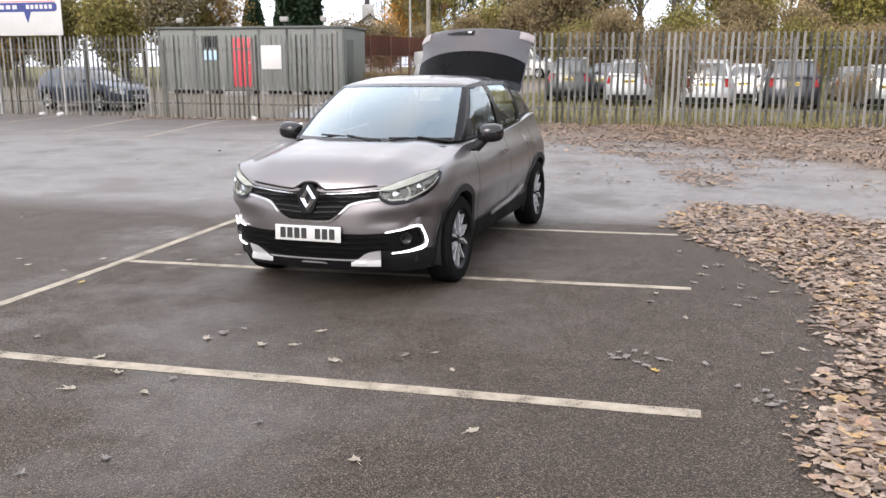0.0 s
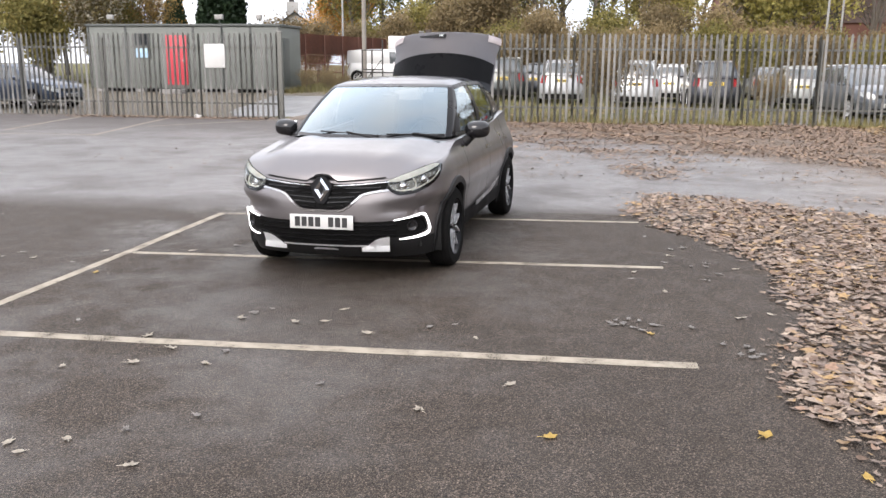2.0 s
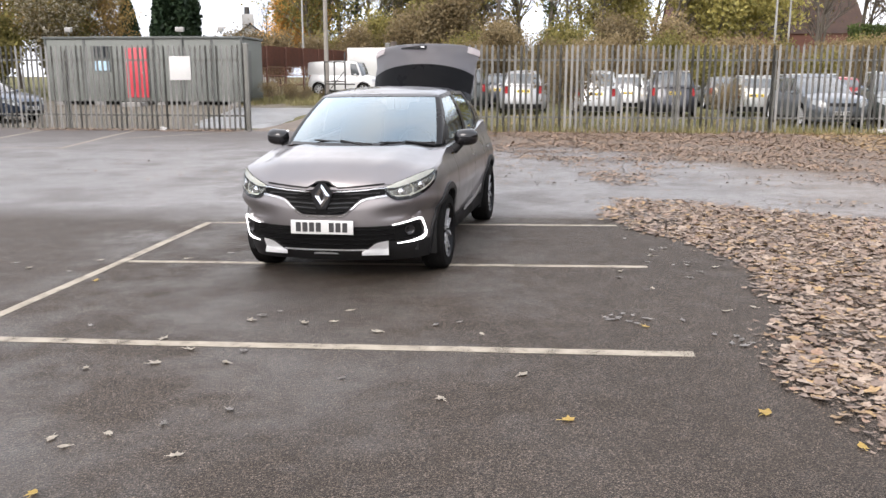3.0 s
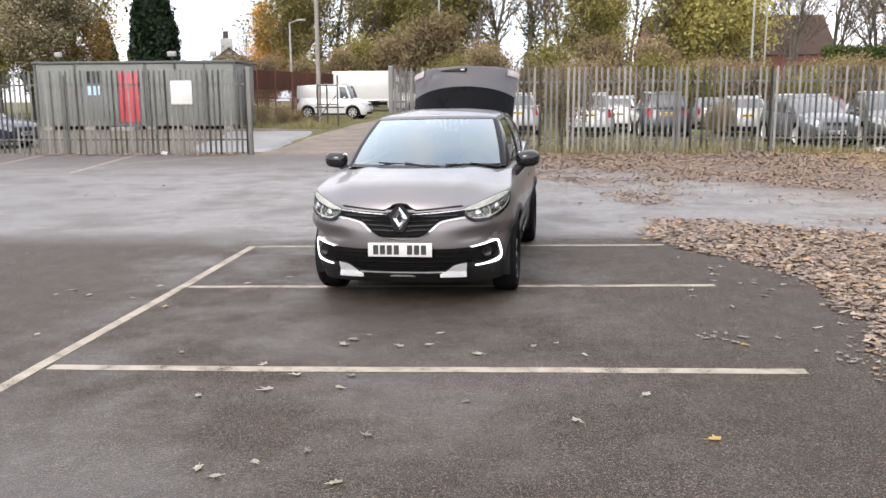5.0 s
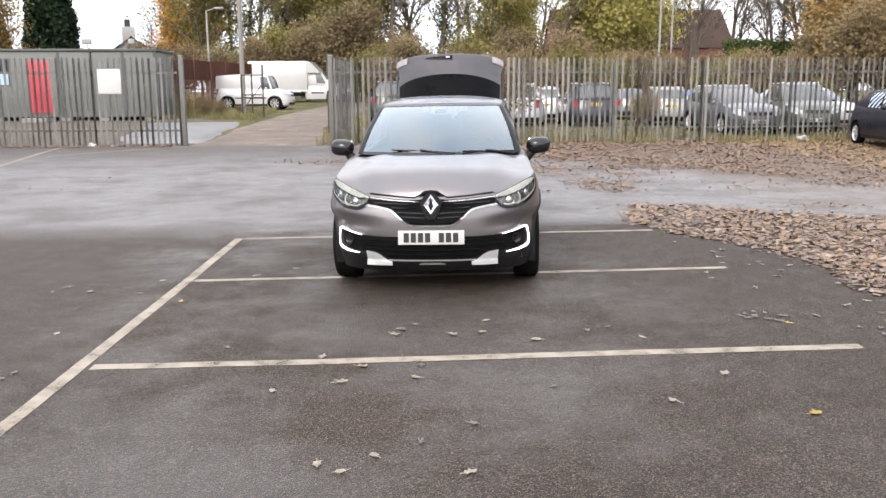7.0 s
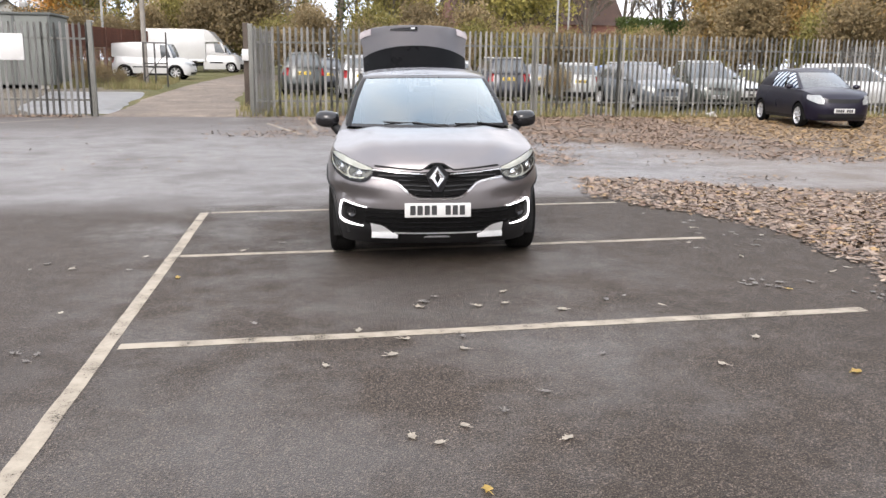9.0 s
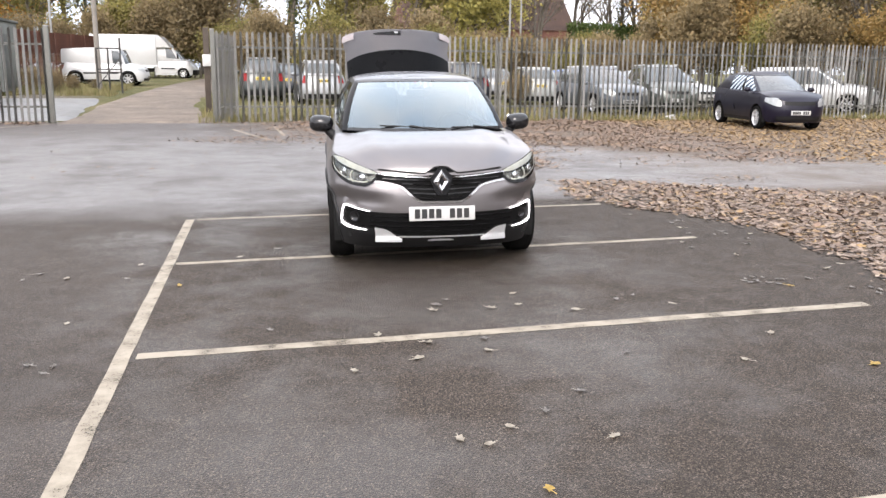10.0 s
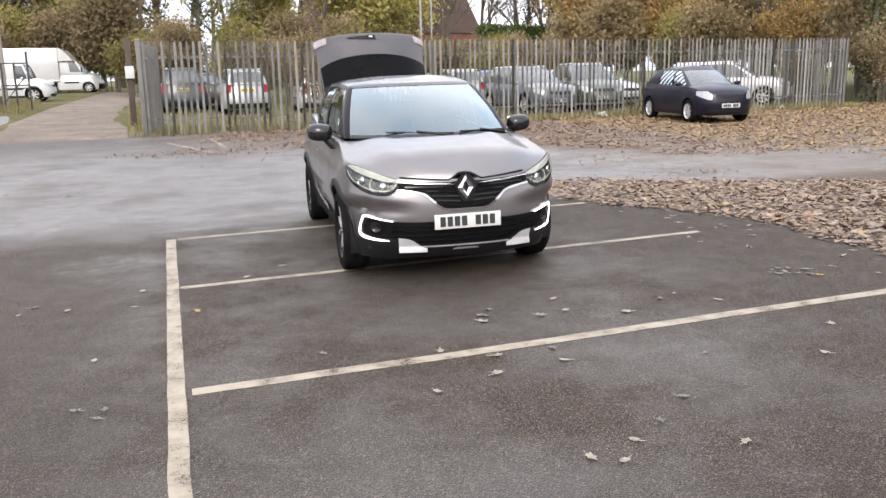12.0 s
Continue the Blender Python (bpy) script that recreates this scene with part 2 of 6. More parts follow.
# the lifted base colour stands in for sky mirrored in parked vehicles' windows
M_SKY_PALE_GLASS = surface("misted_car_glass", (0.025, 0.03, 0.033), (0.11, 0.12, 0.125), 14, 1.3, (0.12, 0.3), relief=0, coat=0.6)
M_LENS = glass("clear_lamp_lens", (0.97, 0.98, 0.98), ior=1.45, faces=0.45)
M_LAMP_BOWL = surface("lamp_reflector", (0.012, 0.012, 0.012), (0.22, 0.215, 0.19), 45, 22, (0.1, 0.25), metal=0.7, relief=0.1)
M_LAMP_WHITE = surface("white_light_guide", (0.56, 0.55, 0.49), (0.76, 0.75, 0.69), 40, 12, (0.1, 0.25), relief=0)
M_WHITE_LENS = surface("white_lamp_lens", (0.7, 0.7, 0.7), (0.8, 0.8, 0.8), 60, 9, (0.1, 0.2), relief=0)
M_DRL = glow("daytime_light_tube", (1.0, 1.0, 1.0), 0.75)
M_RED_LENS = surface("red_lamp_lens", (0.35, 0.012, 0.015), (0.5, 0.03, 0.03), 90, 8, (0.08, 0.15), relief=0.1)
M_PLATE_WHITE = surface("white_plate", (0.46, 0.46, 0.445), (0.54, 0.54, 0.525), 60, 9, (0.3, 0.4), relief=0)
M_PLATE_YELLOW = surface("yellow_plate", (0.72, 0.5, 0.06), (0.8, 0.58, 0.1), 60, 9, (0.3, 0.4), relief=0)
M_INK = surface("black_print", (0.012, 0.012, 0.013), (0.02, 0.02, 0.02), 60, 9, (0.4, 0.5), relief=0)
M_SEAT = surface("dark_seat_cloth", (0.02, 0.02, 0.022), (0.05, 0.05, 0.052), 260, 6, (0.85, 0.95), relief=0.3)
M_DARK = surface("dark_underbody", (0.01, 0.01, 0.01), (0.02, 0.02, 0.02), 40, 4, (0.8, 0.95), relief=0.1)
M_DARK.node_tree.nodes["Principled BSDF"].inputs["Specular IOR Level"].default_value = 0.1
M_GALV = surface("weathered_galvanised_steel", (0.21, 0.205, 0.195), (0.35, 0.342, 0.325), 45, 1.3, (0.5, 0.75), metal=0.15, relief=0.1, per_object=0.03)
M_PALE_RED = surface("pale_red_lens", (0.46, 0.40, 0.40), (0.60, 0.55, 0.55), 90, 8, (0.08, 0.15), relief=0.05)
M_LAMP_CLEAR = surface("clear_headlamp", (0.5, 0.52, 0.53), (0.78, 0.8, 0.8), 40, 12, (0.06, 0.15), metal=0.3, relief=0)
M_POST = surface("dull_steel_post", (0.10, 0.10, 0.09), (0.17, 0.168, 0.15), 30, 1.5, (0.6, 0.8), metal=0.2, relief=0.1)


# ---- the lie of the land ----
def ground_z(x, y):
    z = 0.018 * min(3.5, max(-3.5, x + 1.9)) * (1 - smooth(5.5, 13, y))
    z += 0.15 * smooth(8, 23, y)
    if y >= 24:
        z += (1 - smooth(-7.0, 2.0, x)) * (0.42 * smooth(24, 41, y) + 0.22 * smooth(38, 62, y)) + 0.05 * smooth(24, 34, y)
    return z


# ---- ground ----
LITTER_EDGE = curve((2.4, 1.14), (3.3, 1.02), (4.0, 1.10), (4.5, 1.16), (5.1, 1.33), (6.3, 1.26), (7.0, 1.16), (7.7, 0.95), (8.4, 0.70), (9.0, 0.52), (10.3, 0.70))
LITTER_FAR = curve((-4.0, 18.6), (-0.9, 16.6), (0.5, 14.2), (0.95, 12.7), (1.5, 12.9), (2.4, 14.9), (3.2, 15.1), (4.1, 14.2), (4.8, 12.7), (6.8, 11.8), (10.0, 9.8))


def litter(x, y):
    """How thickly dead leaves lie, 0 to 1."""
    n = noise.noise((x * 0.55, y * 0.55, 3.1)) * 0.9 + noise.noise((x * 1.9, y * 1.9, 7.7)) * 0.45
    near = smooth(-0.16, 0.22, x - LITTER_EDGE(y) + 0.22 * n) * smooth(0.5, -0.6, y - (10.5 - 0.55 * max(0, x - 1.2)) + 0.5 * n)
    far = smooth(-1.0, 1.4, y - LITTER_FAR(x) + 1.6 * n) * smooth(-5.0, 0.5, x + n) * (1.0 - 0.55 * smooth(23.3, 24.6, y)) * (1 - smooth(30, 36, y))
    foot = 0.9 * smooth(0.9, 0.0, abs(y - 22.55 + 0.2 * n)) * smooth(-16, -13, x) * (1 - smooth(-9, -8, x))
    isle2 = 0.4 * smooth(1.3, 0.2, math.hypot((x + 2.6) / 2.2, (y - 17.4) / 1.2) + 0.9 * n)
    near *= smooth(0.3, 1.7, y + 1.2 * n)
    near *= 0.55 + 0.45 * smooth(-0.25, 0.25, noise.noise((x * 1.3, y * 1.3, 12)))
    far *= 0.3 + 0.7 * smooth(-0.25, 0.25, noise.noise((x * 0.55, y * 1.1, 14)) + 0.35 * smooth(4, 8, x) + 0.3 * smooth(19, 22, y))
    bits = (0.035 + 0.165 * smooth(-3, 1, x)) * smooth(9.5, 11, y) * (1 - smooth(21, 22, y)) * smooth(-12, -8, x) * smooth(-0.35, 0.35, noise.noise((x * 0.7, y * 0.7, 21)))
    return max(near, far, foot, isle2, bits)


def rng(nt, value, a, b):
    n = nt.nodes.new("ShaderNodeMapRange")
    n.interpolation_type = "SMOOTHSTEP"
    n.inputs[1].default_value, n.inputs[2].default_value = a, b
    nt.links.new(value, n.inputs[0])
    return n.outputs[0]


def ground_material():
    ma, nt, b = shade("asphalt_and_grass")
    v = coords(nt)
    sep = nt.nodes.new("ShaderNodeSeparateXYZ")
    nt.links.new(v, sep.inputs[0])
    x, y = sep.outputs[0], sep.outputs[1]
    wob = calc(nt, "MULTIPLY", calc(nt, "SUBTRACT", noise_node(nt, v, 0.55, 5, 0.6), 0.5), 5.0)
    wob2 = calc(nt, "MULTIPLY", calc(nt, "SUBTRACT", noise_node(nt, v, 2.2, 4, 0.6), 0.5), 1.6)
    yw = calc(nt, "ADD", y, calc(nt, "ADD", calc(nt, "MULTIPLY", wob, 0.5), wob2))
    # asphalt: stones in binder
    stones = nt.nodes.new("ShaderNodeTexVoronoi")
    stones.inputs["Scale"].default_value = 115.0
    nt.links.new(v, stones.inputs["Vector"])
    big = noise_node(nt, v, 0.45, 6, 0.62)
    mid = noise_node(nt, v, 5.0, 5, 0.65)
    fine = noise_node(nt, v, 205.0, 2, 0.5)
    grit = ramp(nt, fine, (0.39, (0.007, 0.0056, 0.0047)), (0.53, (0.038, 0.0308, 0.0252)), (0.63, (0.26, 0.218, 0.182)))
    stone_c = blend(nt, 0.5, grit, ramp(nt, stones.outputs["Color"], (0.2, (0.010, 0.0078, 0.0064)), (0.6, (0.040, 0.0318, 0.0255)), (0.9, (0.20, 0.163, 0.134))))
    gaps = ramp(nt, stones.outputs["Distance"], (0.15, 1.0), (0.62, 0.36))
    stone_c = blend(nt, 1.0, stone_c, gaps, "MULTIPLY")
    stone_c = blend(nt, 1.0, stone_c, (1.80, 1.73, 1.66), "MULTIPLY")
    asph = blend(nt, ramp(nt, big, (0.35, 0.0), (0.7, 0.4)), stone_c, (0.029, 0.0238, 0.0198))
    asph = blend(nt, ramp(nt, mid, (0.5, 0.0), (0.78, 0.35)), asph, (0.062, 0.051, 0.042))
    # the aisle and the far side are smoother; wet sky sheen is painted in as paler colour
    pale_mask = calc(nt, "MAXIMUM", rng(nt, calc(nt, "ADD", y, calc(nt, "MULTIPLY", wob2, 0.12)), 8.9, 9.05), rng(nt, calc(nt, "ADD", x, calc(nt, "MULTIPLY", wob2, 0.05)), -4.32, -4.40))
    sheen_c = blend(nt, ramp(nt, mid, (0.35, 0.0), (0.7, 1.0)), (0.092, 0.082, 0.077), (0.17, 0.156, 0.150))
    side = rng(nt, calc(nt, "ADD", y, calc(nt, "MULTIPLY", wob2, 0.2)), 8.5, 9.2)
    asph = blend(nt, calc(nt, "MULTIPLY", pale_mask, calc(nt, "ADD", 0.12, calc(nt, "MULTIPLY", side, 0.63))), asph, sheen_c)
    # a pale smear of dried cement beside the bays
    far_x, far_y = calc(nt, "MULTIPLY", calc(nt, "ADD", x, 4.72), 1.9), calc(nt, "MULTIPLY", calc(nt, "ADD", y, -7.65), 2.2)
    off = calc(nt, "POWER", calc(nt, "ADD", calc(nt, "MULTIPLY", far_x, far_x), calc(nt, "MULTIPLY", far_y, far_y)), 0.5)
    smear = calc(nt, "MULTIPLY", rng(nt, calc(nt, "ADD", off, calc(nt, "MULTIPLY", wob2, 0.5)), 1.1, 0.5), ramp(nt, noise_node(nt, v, 7.0, 5, 0.7), (0.42, 0.0), (0.6, 0.6)))
    asph = blend(nt, smear, asph, (0.15, 0.14, 0.13))
    # wet aisle
    wet = calc(nt, "MULTIPLY", rng(nt, calc(nt, "ADD", y, calc(nt, "MULTIPLY", wob2, 0.35)), 9.0, 9.8), rng(nt, yw, 21.5, 14.5))
    wet = calc(nt, "MULTIPLY", wet, ramp(nt, noise_node(nt, v, 0.8, 5, 0.6), (0.34, 0.25), (0.55, 1.0)))
    damp = calc(nt, "MULTIPLY", ramp(nt, noise_node(nt, v, 0.7, 4, 0.6), (0.43, 0.0), (0.63, 0.58)), calc(nt, "MULTIPLY", rng(nt, x, 0.4, -1.6), rng(nt, x, -5.2, -4.3)))
    # earth where leaves lie
    fl = calc(nt, "ADD", calc(nt, "ADD", x, calc(nt, "MULTIPLY", wob2, 0.35)), calc(nt, "MULTIPLY", rng(nt, y, 7.5, 10.5), 0.45))
    earth_n = calc(nt, "MULTIPLY", rng(nt, fl, 1.3, 1.9), rng(nt, calc(nt, "ADD", yw, calc(nt, "MULTIPLY", x, 0.55)), 11.6, 10.6))
    earth_f = calc(nt, "MULTIPLY", rng(nt, calc(nt, "ADD", yw, calc(nt, "MULTIPLY", rng(nt, x, 0.0, 5.0), 5.5)), 17.5, 20.0), rng(nt, x, -4.5, -0.5))
    mud = calc(nt, "MULTIPLY", rng(nt, calc(nt, "ADD", x, wob2), 2.0, 5.0), 0.75)
    earth = calc(nt, "MAXIMUM", calc(nt, "MAXIMUM", earth_n, earth_f), mud)
    earth_c = blend(nt, ramp(nt, mid, (0.3, 0.0), (0.7, 1.0)), (0.09, 0.065, 0.047), (0.18, 0.135, 0.098))
    col = blend(nt, calc(nt, "MULTIPLY", earth, 0.8), asph, earth_c)
    # grass beyond the fence
    grass = rng(nt, calc(nt, "ADD", y, calc(nt, "MULTIPLY", wob2, 0.4)), 22.7, 23.5)
    gn = noise_node(nt, v, 9.0, 5, 0.7)
    grass_c = ramp(nt, calc(nt, "ADD", calc(nt, "MULTIPLY", gn, 0.6), calc(nt, "MULTIPLY", big, 0.4)), (0.36, (0.055, 0.06, 0.022)), (0.5, (0.105, 0.10, 0.042)), (0.62, (0.19, 0.155, 0.085)), (0.74, (0.11, 0.085, 0.055)))
    yard = calc(nt, "MULTIPLY", rng(nt, calc(nt, "ADD", x, wob2), -8.0, -10.0), rng(nt, yw, 40.0, 34.0))
    gravel_c = ramp(nt, calc(nt, "ADD", calc(nt, "MULTIPLY", gn, 0.5), calc(nt, "MULTIPLY", fine, 0.5)), (0.38, (0.07, 0.058, 0.046)), (0.52, (0.16, 0.138, 0.115)), (0.64, (0.30, 0.27, 0.235)))
    grass_c = blend(nt, calc(nt, "MULTIPLY", yard, 0.85), grass_c, gravel_c)
    col = blend(nt, grass, col, grass_c)
    wetness = calc(nt, "MULTIPLY", calc(nt, "MAXIMUM", wet, damp), calc(nt, "SUBTRACT", 1.0, calc(nt, "MULTIPLY", calc(nt, "MAXIMUM", earth_n, earth_f), 0.85)))
    wetness = calc(nt, "MULTIPLY", wetness, calc(nt, "SUBTRACT", 1.0, grass))
    col = blend(nt, calc(nt, "MULTIPLY", wetness, 0.15), col, blend(nt, 1.0, col, (0.62, 0.62, 0.64), "MULTIPLY"))
    nt.links.new(col, b.inputs["Base Color"])
    dry = blend(nt, grass, ramp(nt, mid, (0.3, 0.52), (0.7, 0.72)), 0.95)
    ro = blend(nt, wetness, dry, ramp(nt, noise_node(nt, v, 3.0, 4, 0.6), (0.35, 0.32), (0.7, 0.48)))
    nt.links.new(ro, b.inputs["Roughness"])
    nt.links.new(blend(nt, wetness, 0.14, 1.0), b.inputs["Specular IOR Level"])
    h = calc(nt, "ADD", calc(nt, "MULTIPLY", fine, 0.5), calc(nt, "MULTIPLY", stones.outputs["Distance"], 1.2))
    h = calc(nt, "ADD", calc(nt, "MULTIPLY", h, calc(nt, "SUBTRACT", 1.0, calc(nt, "MULTIPLY", wetness, 0.3))), calc(nt, "MULTIPLY", gn, calc(nt, "MULTIPLY", grass, 14.0)))
    bump(nt, b, h, 0.75, 0.007)
    return ma


def spaced(*runs):
    out = []
    for a, b, d in runs:
        out += list(np.arange(a, b, d))
    return out + [runs[-1][1]]


def build_ground():
    xs = spaced((-900, -100, 100), (-100, -30, 10), (-30, -8, 1.0), (-8, 8, 0.25), (8, 30, 1.0), (30, 100, 10), (100, 900, 100))
    ys = spaced((-300, -20, 40), (-20, -3, 2.0), (-3, 14, 0.25), (14, 30, 0.5), (30, 70, 2.0), (70, 150, 10), (150, 1500, 150))
    nx = len(xs)
    verts = [(x, y, ground_z(x, y) + 0.006 * noise.noise((x * 0.4, y * 0.4, 0)) + (0.03 * noise.noise((x * 0.5, y * 0.5, 5)) * smooth(23.5, 26, y))) for y in ys for x in xs]
    faces = [(j * nx + i, j * nx + i + 1, (j + 1) * nx + i + 1, (j + 1) * nx + i) for j in range(len(ys) - 1) for i in range(nx - 1)]
    g = raw("ground", verts, faces, ground_material(), flat=False)
    tagged(g, "dark wet asphalt car park with grass beyond the fence", "ground", kind="structure")


def surface_z(x, y):
    return ground_z(x, y) + 0.006 * noise.noise((x * 0.4, y * 0.4, 0))


def line_material():
    ma, nt, b = shade("worn_white_line_paint")
    v = coords(nt)
    fine, mid = noise_node(nt, v, 90, 3, 0.7), noise_node(nt, v, 6, 5, 0.65)
    nt.links.new(ramp(nt, mid, (0.3, (0.16, 0.132, 0.096)), (0.6, (0.315, 0.272, 0.21))), b.inputs["Base Color"])
    b.inputs["Roughness"].default_value = 0.65
    bump(nt, b, fine, 0.4, 0.003)
    tr, mx = nt.nodes.new("ShaderNodeBsdfTransparent"), nt.nodes.new("ShaderNodeMixShader")
    worn = calc(nt, "ADD", calc(nt, "MULTIPLY", fine, 0.55), calc(nt, "MULTIPLY", mid, 0.45))
    nt.links.new(ramp(nt, worn, (0.345, 0.0), (0.435, 1.0)), mx.inputs[0])
    nt.links.new(tr.outputs[0], mx.inputs[1])
    nt.links.new(b.outputs[0], mx.inputs[2])
    nt.links.new(mx.outputs[0], nt.nodes["Material Output"].inputs[0])
    return ma


M_LINE = line_material()


def parking_line(p, q, width=0.10, label="worn white painted parking line on asphalt"):
    p, q = Vector((*p, 0)), Vector((*q, 0))
    d = (q - p).normalized()
    s = Vector((-d.y, d.x, 0)) * width / 2
    n = max(2, int((q - p).length / 0.12))
    rows = []
    for i in range(n + 1):
        c = p.lerp(q, i / n)
        wob = 0.006 * noise.noise((c.x * 3, c.y * 3, 1))
        rows.append([Vector((c.x + s.x * k + wob, c.y + s.y * k + wob, surface_z(c.x + s.x * k, c.y + s.y * k) + 0.003)) for k in (-1, 1)])
    tagged(part("parking_line", sheet(rows), M_LINE), label, "marking", "parking lines", "structure")


build_ground()
for p, q, w in (((-4.545, -3.0), (-4.143, 8.56), 0.092), ((-4.22, 4.10), (0.54, 3.945), 0.10), ((-4.16, 6.47), (0.62, 6.33), 0.085), ((-4.07, 8.54), (0.6, 8.5), 0.085),
                ((-4.30, 1.76), (0.46, 1.60), 0.10),
                ((-16.5, 18.2), (-17.25, 23.0), 0.10), ((-13.37, 17.8), (-14.15, 22.6), 0.10), ((-10.67, 16.96), (-11.4, 22.3), 0.10),
                ((-13.0, 16.95), (-10.6, 17.1), 0.09), ((-10.6, 19.4), (-8.1, 22.4), 0.10), ((-3.75, 20.3), (-2.95, 17.4), 0.09), ((-2.7, 21.2), (-2.6, 18.3), 0.09)):
    parking_line(p, q, w)


def ground_patch(name, label, pts, material, lift, category):
    """A surface laid on the ground: rows from left edge to right edge."""
    rows = []
    for y, x0, x1 in pts:
        rows.append([Vector((x0 + (x1 - x0) * u, y, 0)) for u in steps(0, 1, 14)])
    full = []
    for a, b in zip(rows, rows[1:]):
        for k in range(6):
            full.append([p.lerp(q, k / 6) for p, q in zip(a, b)])
    full.append(rows[-1])
    for row in full:
        for i, p in enumerate(row):
            if i in (0, len(row) - 1):
                p.x += 0.35 * noise.noise((p.x * 0.6, p.y * 0.6, 2))
            p.z = ground_z(p.x, p.y) + lift + 0.02 * noise.noise((p.x * 0.9, p.y * 0.9, 9)) - (0.09 if i in (0, len(row) - 1) or row is full[0] else 0)
    tagged(part(name, sheet(full), material), label, category, kind="structure")


M_TRACK = surface("stony_earth_track", (0.05, 0.037, 0.028), (0.23, 0.182, 0.14), 9, 0.9, (0.8, 0.95), relief=0.5, depth=0.02)
M_CONCRETE = surface("pale_wet_concrete", (0.11, 0.11, 0.11), (0.19, 0.19, 0.19), 20, 0.8, (0.25, 0.5), relief=0.2, depth=0.004)
ground_patch("track", "rutted stony earth track through the gateway", [(22.3, -8.3, -3.6), (25, -8.2, -4.2), (30, -8.2, -5.0), (38, -7.4, -4.6), (48, -6.9, -3.9), (60, -6.0, -2.4)], M_TRACK, 0.045, "track")
ground_patch("concrete_apron", "pale wet concrete apron beside the track", [(23.6, -10.2, -7.9), (27, -11.3, -8.2), (32.3, -12.0, -8.3)], M_CONCRETE, 0.055, "concrete")


# ---- palisade fence ----
def pale_mesh(h):
    """A W-section pale with a rounded point."""
    prof = [(-0.034, 0.012), (-0.017, -0.006), (0.0, 0.008), (0.017, -0.006), (0.034, 0.012)]
    bm = bmesh.new()
    rows = []
    for z, k in ((0, 1), (h - 0.07, 1), (h - 0.03, 0.72), (h, 0.22)):
        rows.append([Vector((x * k, y * k, z)) for x, y in prof])
    return sheet(rows, bm, thick=0.004)


def fence(label, p, q, seed, post_at_end=True):
    rnd = random.Random(seed)
    p, q = Vector((*p, 0)), Vector((*q, 0))
    d = (q - p).normalized()
    yaw = math.degrees(math.atan2(d.y, d.x))
    L = (q - p).length
    th = thing("palisade_fence", label, "fence", "palisade fences")
    out = Vector((d.y, -d.x, 0)) if d.x > 0 else Vector((-d.y, d.x, 0))
    first, n = None, int(L / 0.155)
    for i in range(n + 1):
        c = p + d * (i * L / n) + out * 0.03
        m = pose(c.x, c.y, ground_z(c.x, c.y) + 0.03 + rnd.uniform(-0.008, 0.008), rnd.uniform(-0.3, 0.3), rnd.gauss(0, 0.14), yaw + rnd.uniform(-1.2, 1.2))
        if first is None:
            first = part("pale", pale_mesh(2.36), M_GALV, th)
            first.matrix_basis = m
        else:
            again(first, th, m)
    bays = max(1, round(L / 2.75))
    for k in range(bays + 1):
        c = p + d * (L * k / bays)
        z = ground_z(c.x, c.y)
        bm = box(0, 0.03, 1.13, 0.045, 0.006, 2.28)
        box(0, 0.065, 1.13, 0.006, 0.07, 2.28, bm=bm)
        box(0, 0.10, 1.13, 0.045, 0.006, 2.28, bm=bm)
        post = part("post", bm, M_POST, th)
        post.matrix_basis = pose(c.x, c.y, z - 0.02, 0, 0, yaw)
        if k < bays:
            e = p + d * (L * (k + 1) / bays)
            ze = ground_z(e.x, e.y)
            for h in (0.42, 1.98):
                a, b2 = Vector((c.x, c.y, z + h)), Vector((e.x, e.y, ze + h))
                mid = (a + b2) / 2
                slope = math.degrees(math.atan2(b2.z - a.z, (e - c).length))
                bm = box(0, 0, 0, (e - c).length, 0.005, 0.05)
                box(0, 0.022, -0.025, (e - c).length, 0.045, 0.005, bm=bm)
                rail = part("rail", bm, M_POST, th)
                rail.matrix_basis = pose(mid.x, mid.y, mid.z, 0, -slope, yaw)
    return th


fence("weathered grey galvanised palisade fence beside the yard", (-24.5, 23.3), (-8.3, 22.75), 1)
fence("weathered grey galvanised palisade fence with leaves at its foot", (-4.06, 22.75), (19.6, 23.6), 2)
fence("weathered grey palisade fence running back into shrubs", (19.75, 23.7), (20.6, 33.0), 3)
# heavier posts of the open gateway
for x, lab in ((-8.2, "square galvanised gate post at the gateway"), (-4.17, "square galvanised gate post at the fence end")):
    th = thing("gate_post", lab, "post", "gate posts", pose(x, 22.72, ground_z(x, 22.7) - 0.02))
    part("shaft", box(0, 0, 1.22, 0.12, 0.12, 2.44, 0.008), M_POST, th)
    part("cap", box(0, 0, 2.45, 0.13, 0.13, 0.02, 0.004), M_GALV, th)
# the near leaf of the gate stands open, edge on, behind the post
gate_leaf = thing("gate_leaf", "open palisade gate leaf folded back behind its post", "gate", m=pose(-4.12, 22.86, ground_z(-4.1, 22.8), 0, 0, 77))
for i in range(14):
    pl = part("pale", pale_mesh(2.3), M_GALV, gate_leaf)
    pl.matrix_basis = pose(0.1 + i * 0.155, 0, 0.06)
for h in (0.42, 1.95):
    part("rail", box(1.1, 0.03, h, 2.2, 0.04, 0.05), M_GALV, gate_leaf)


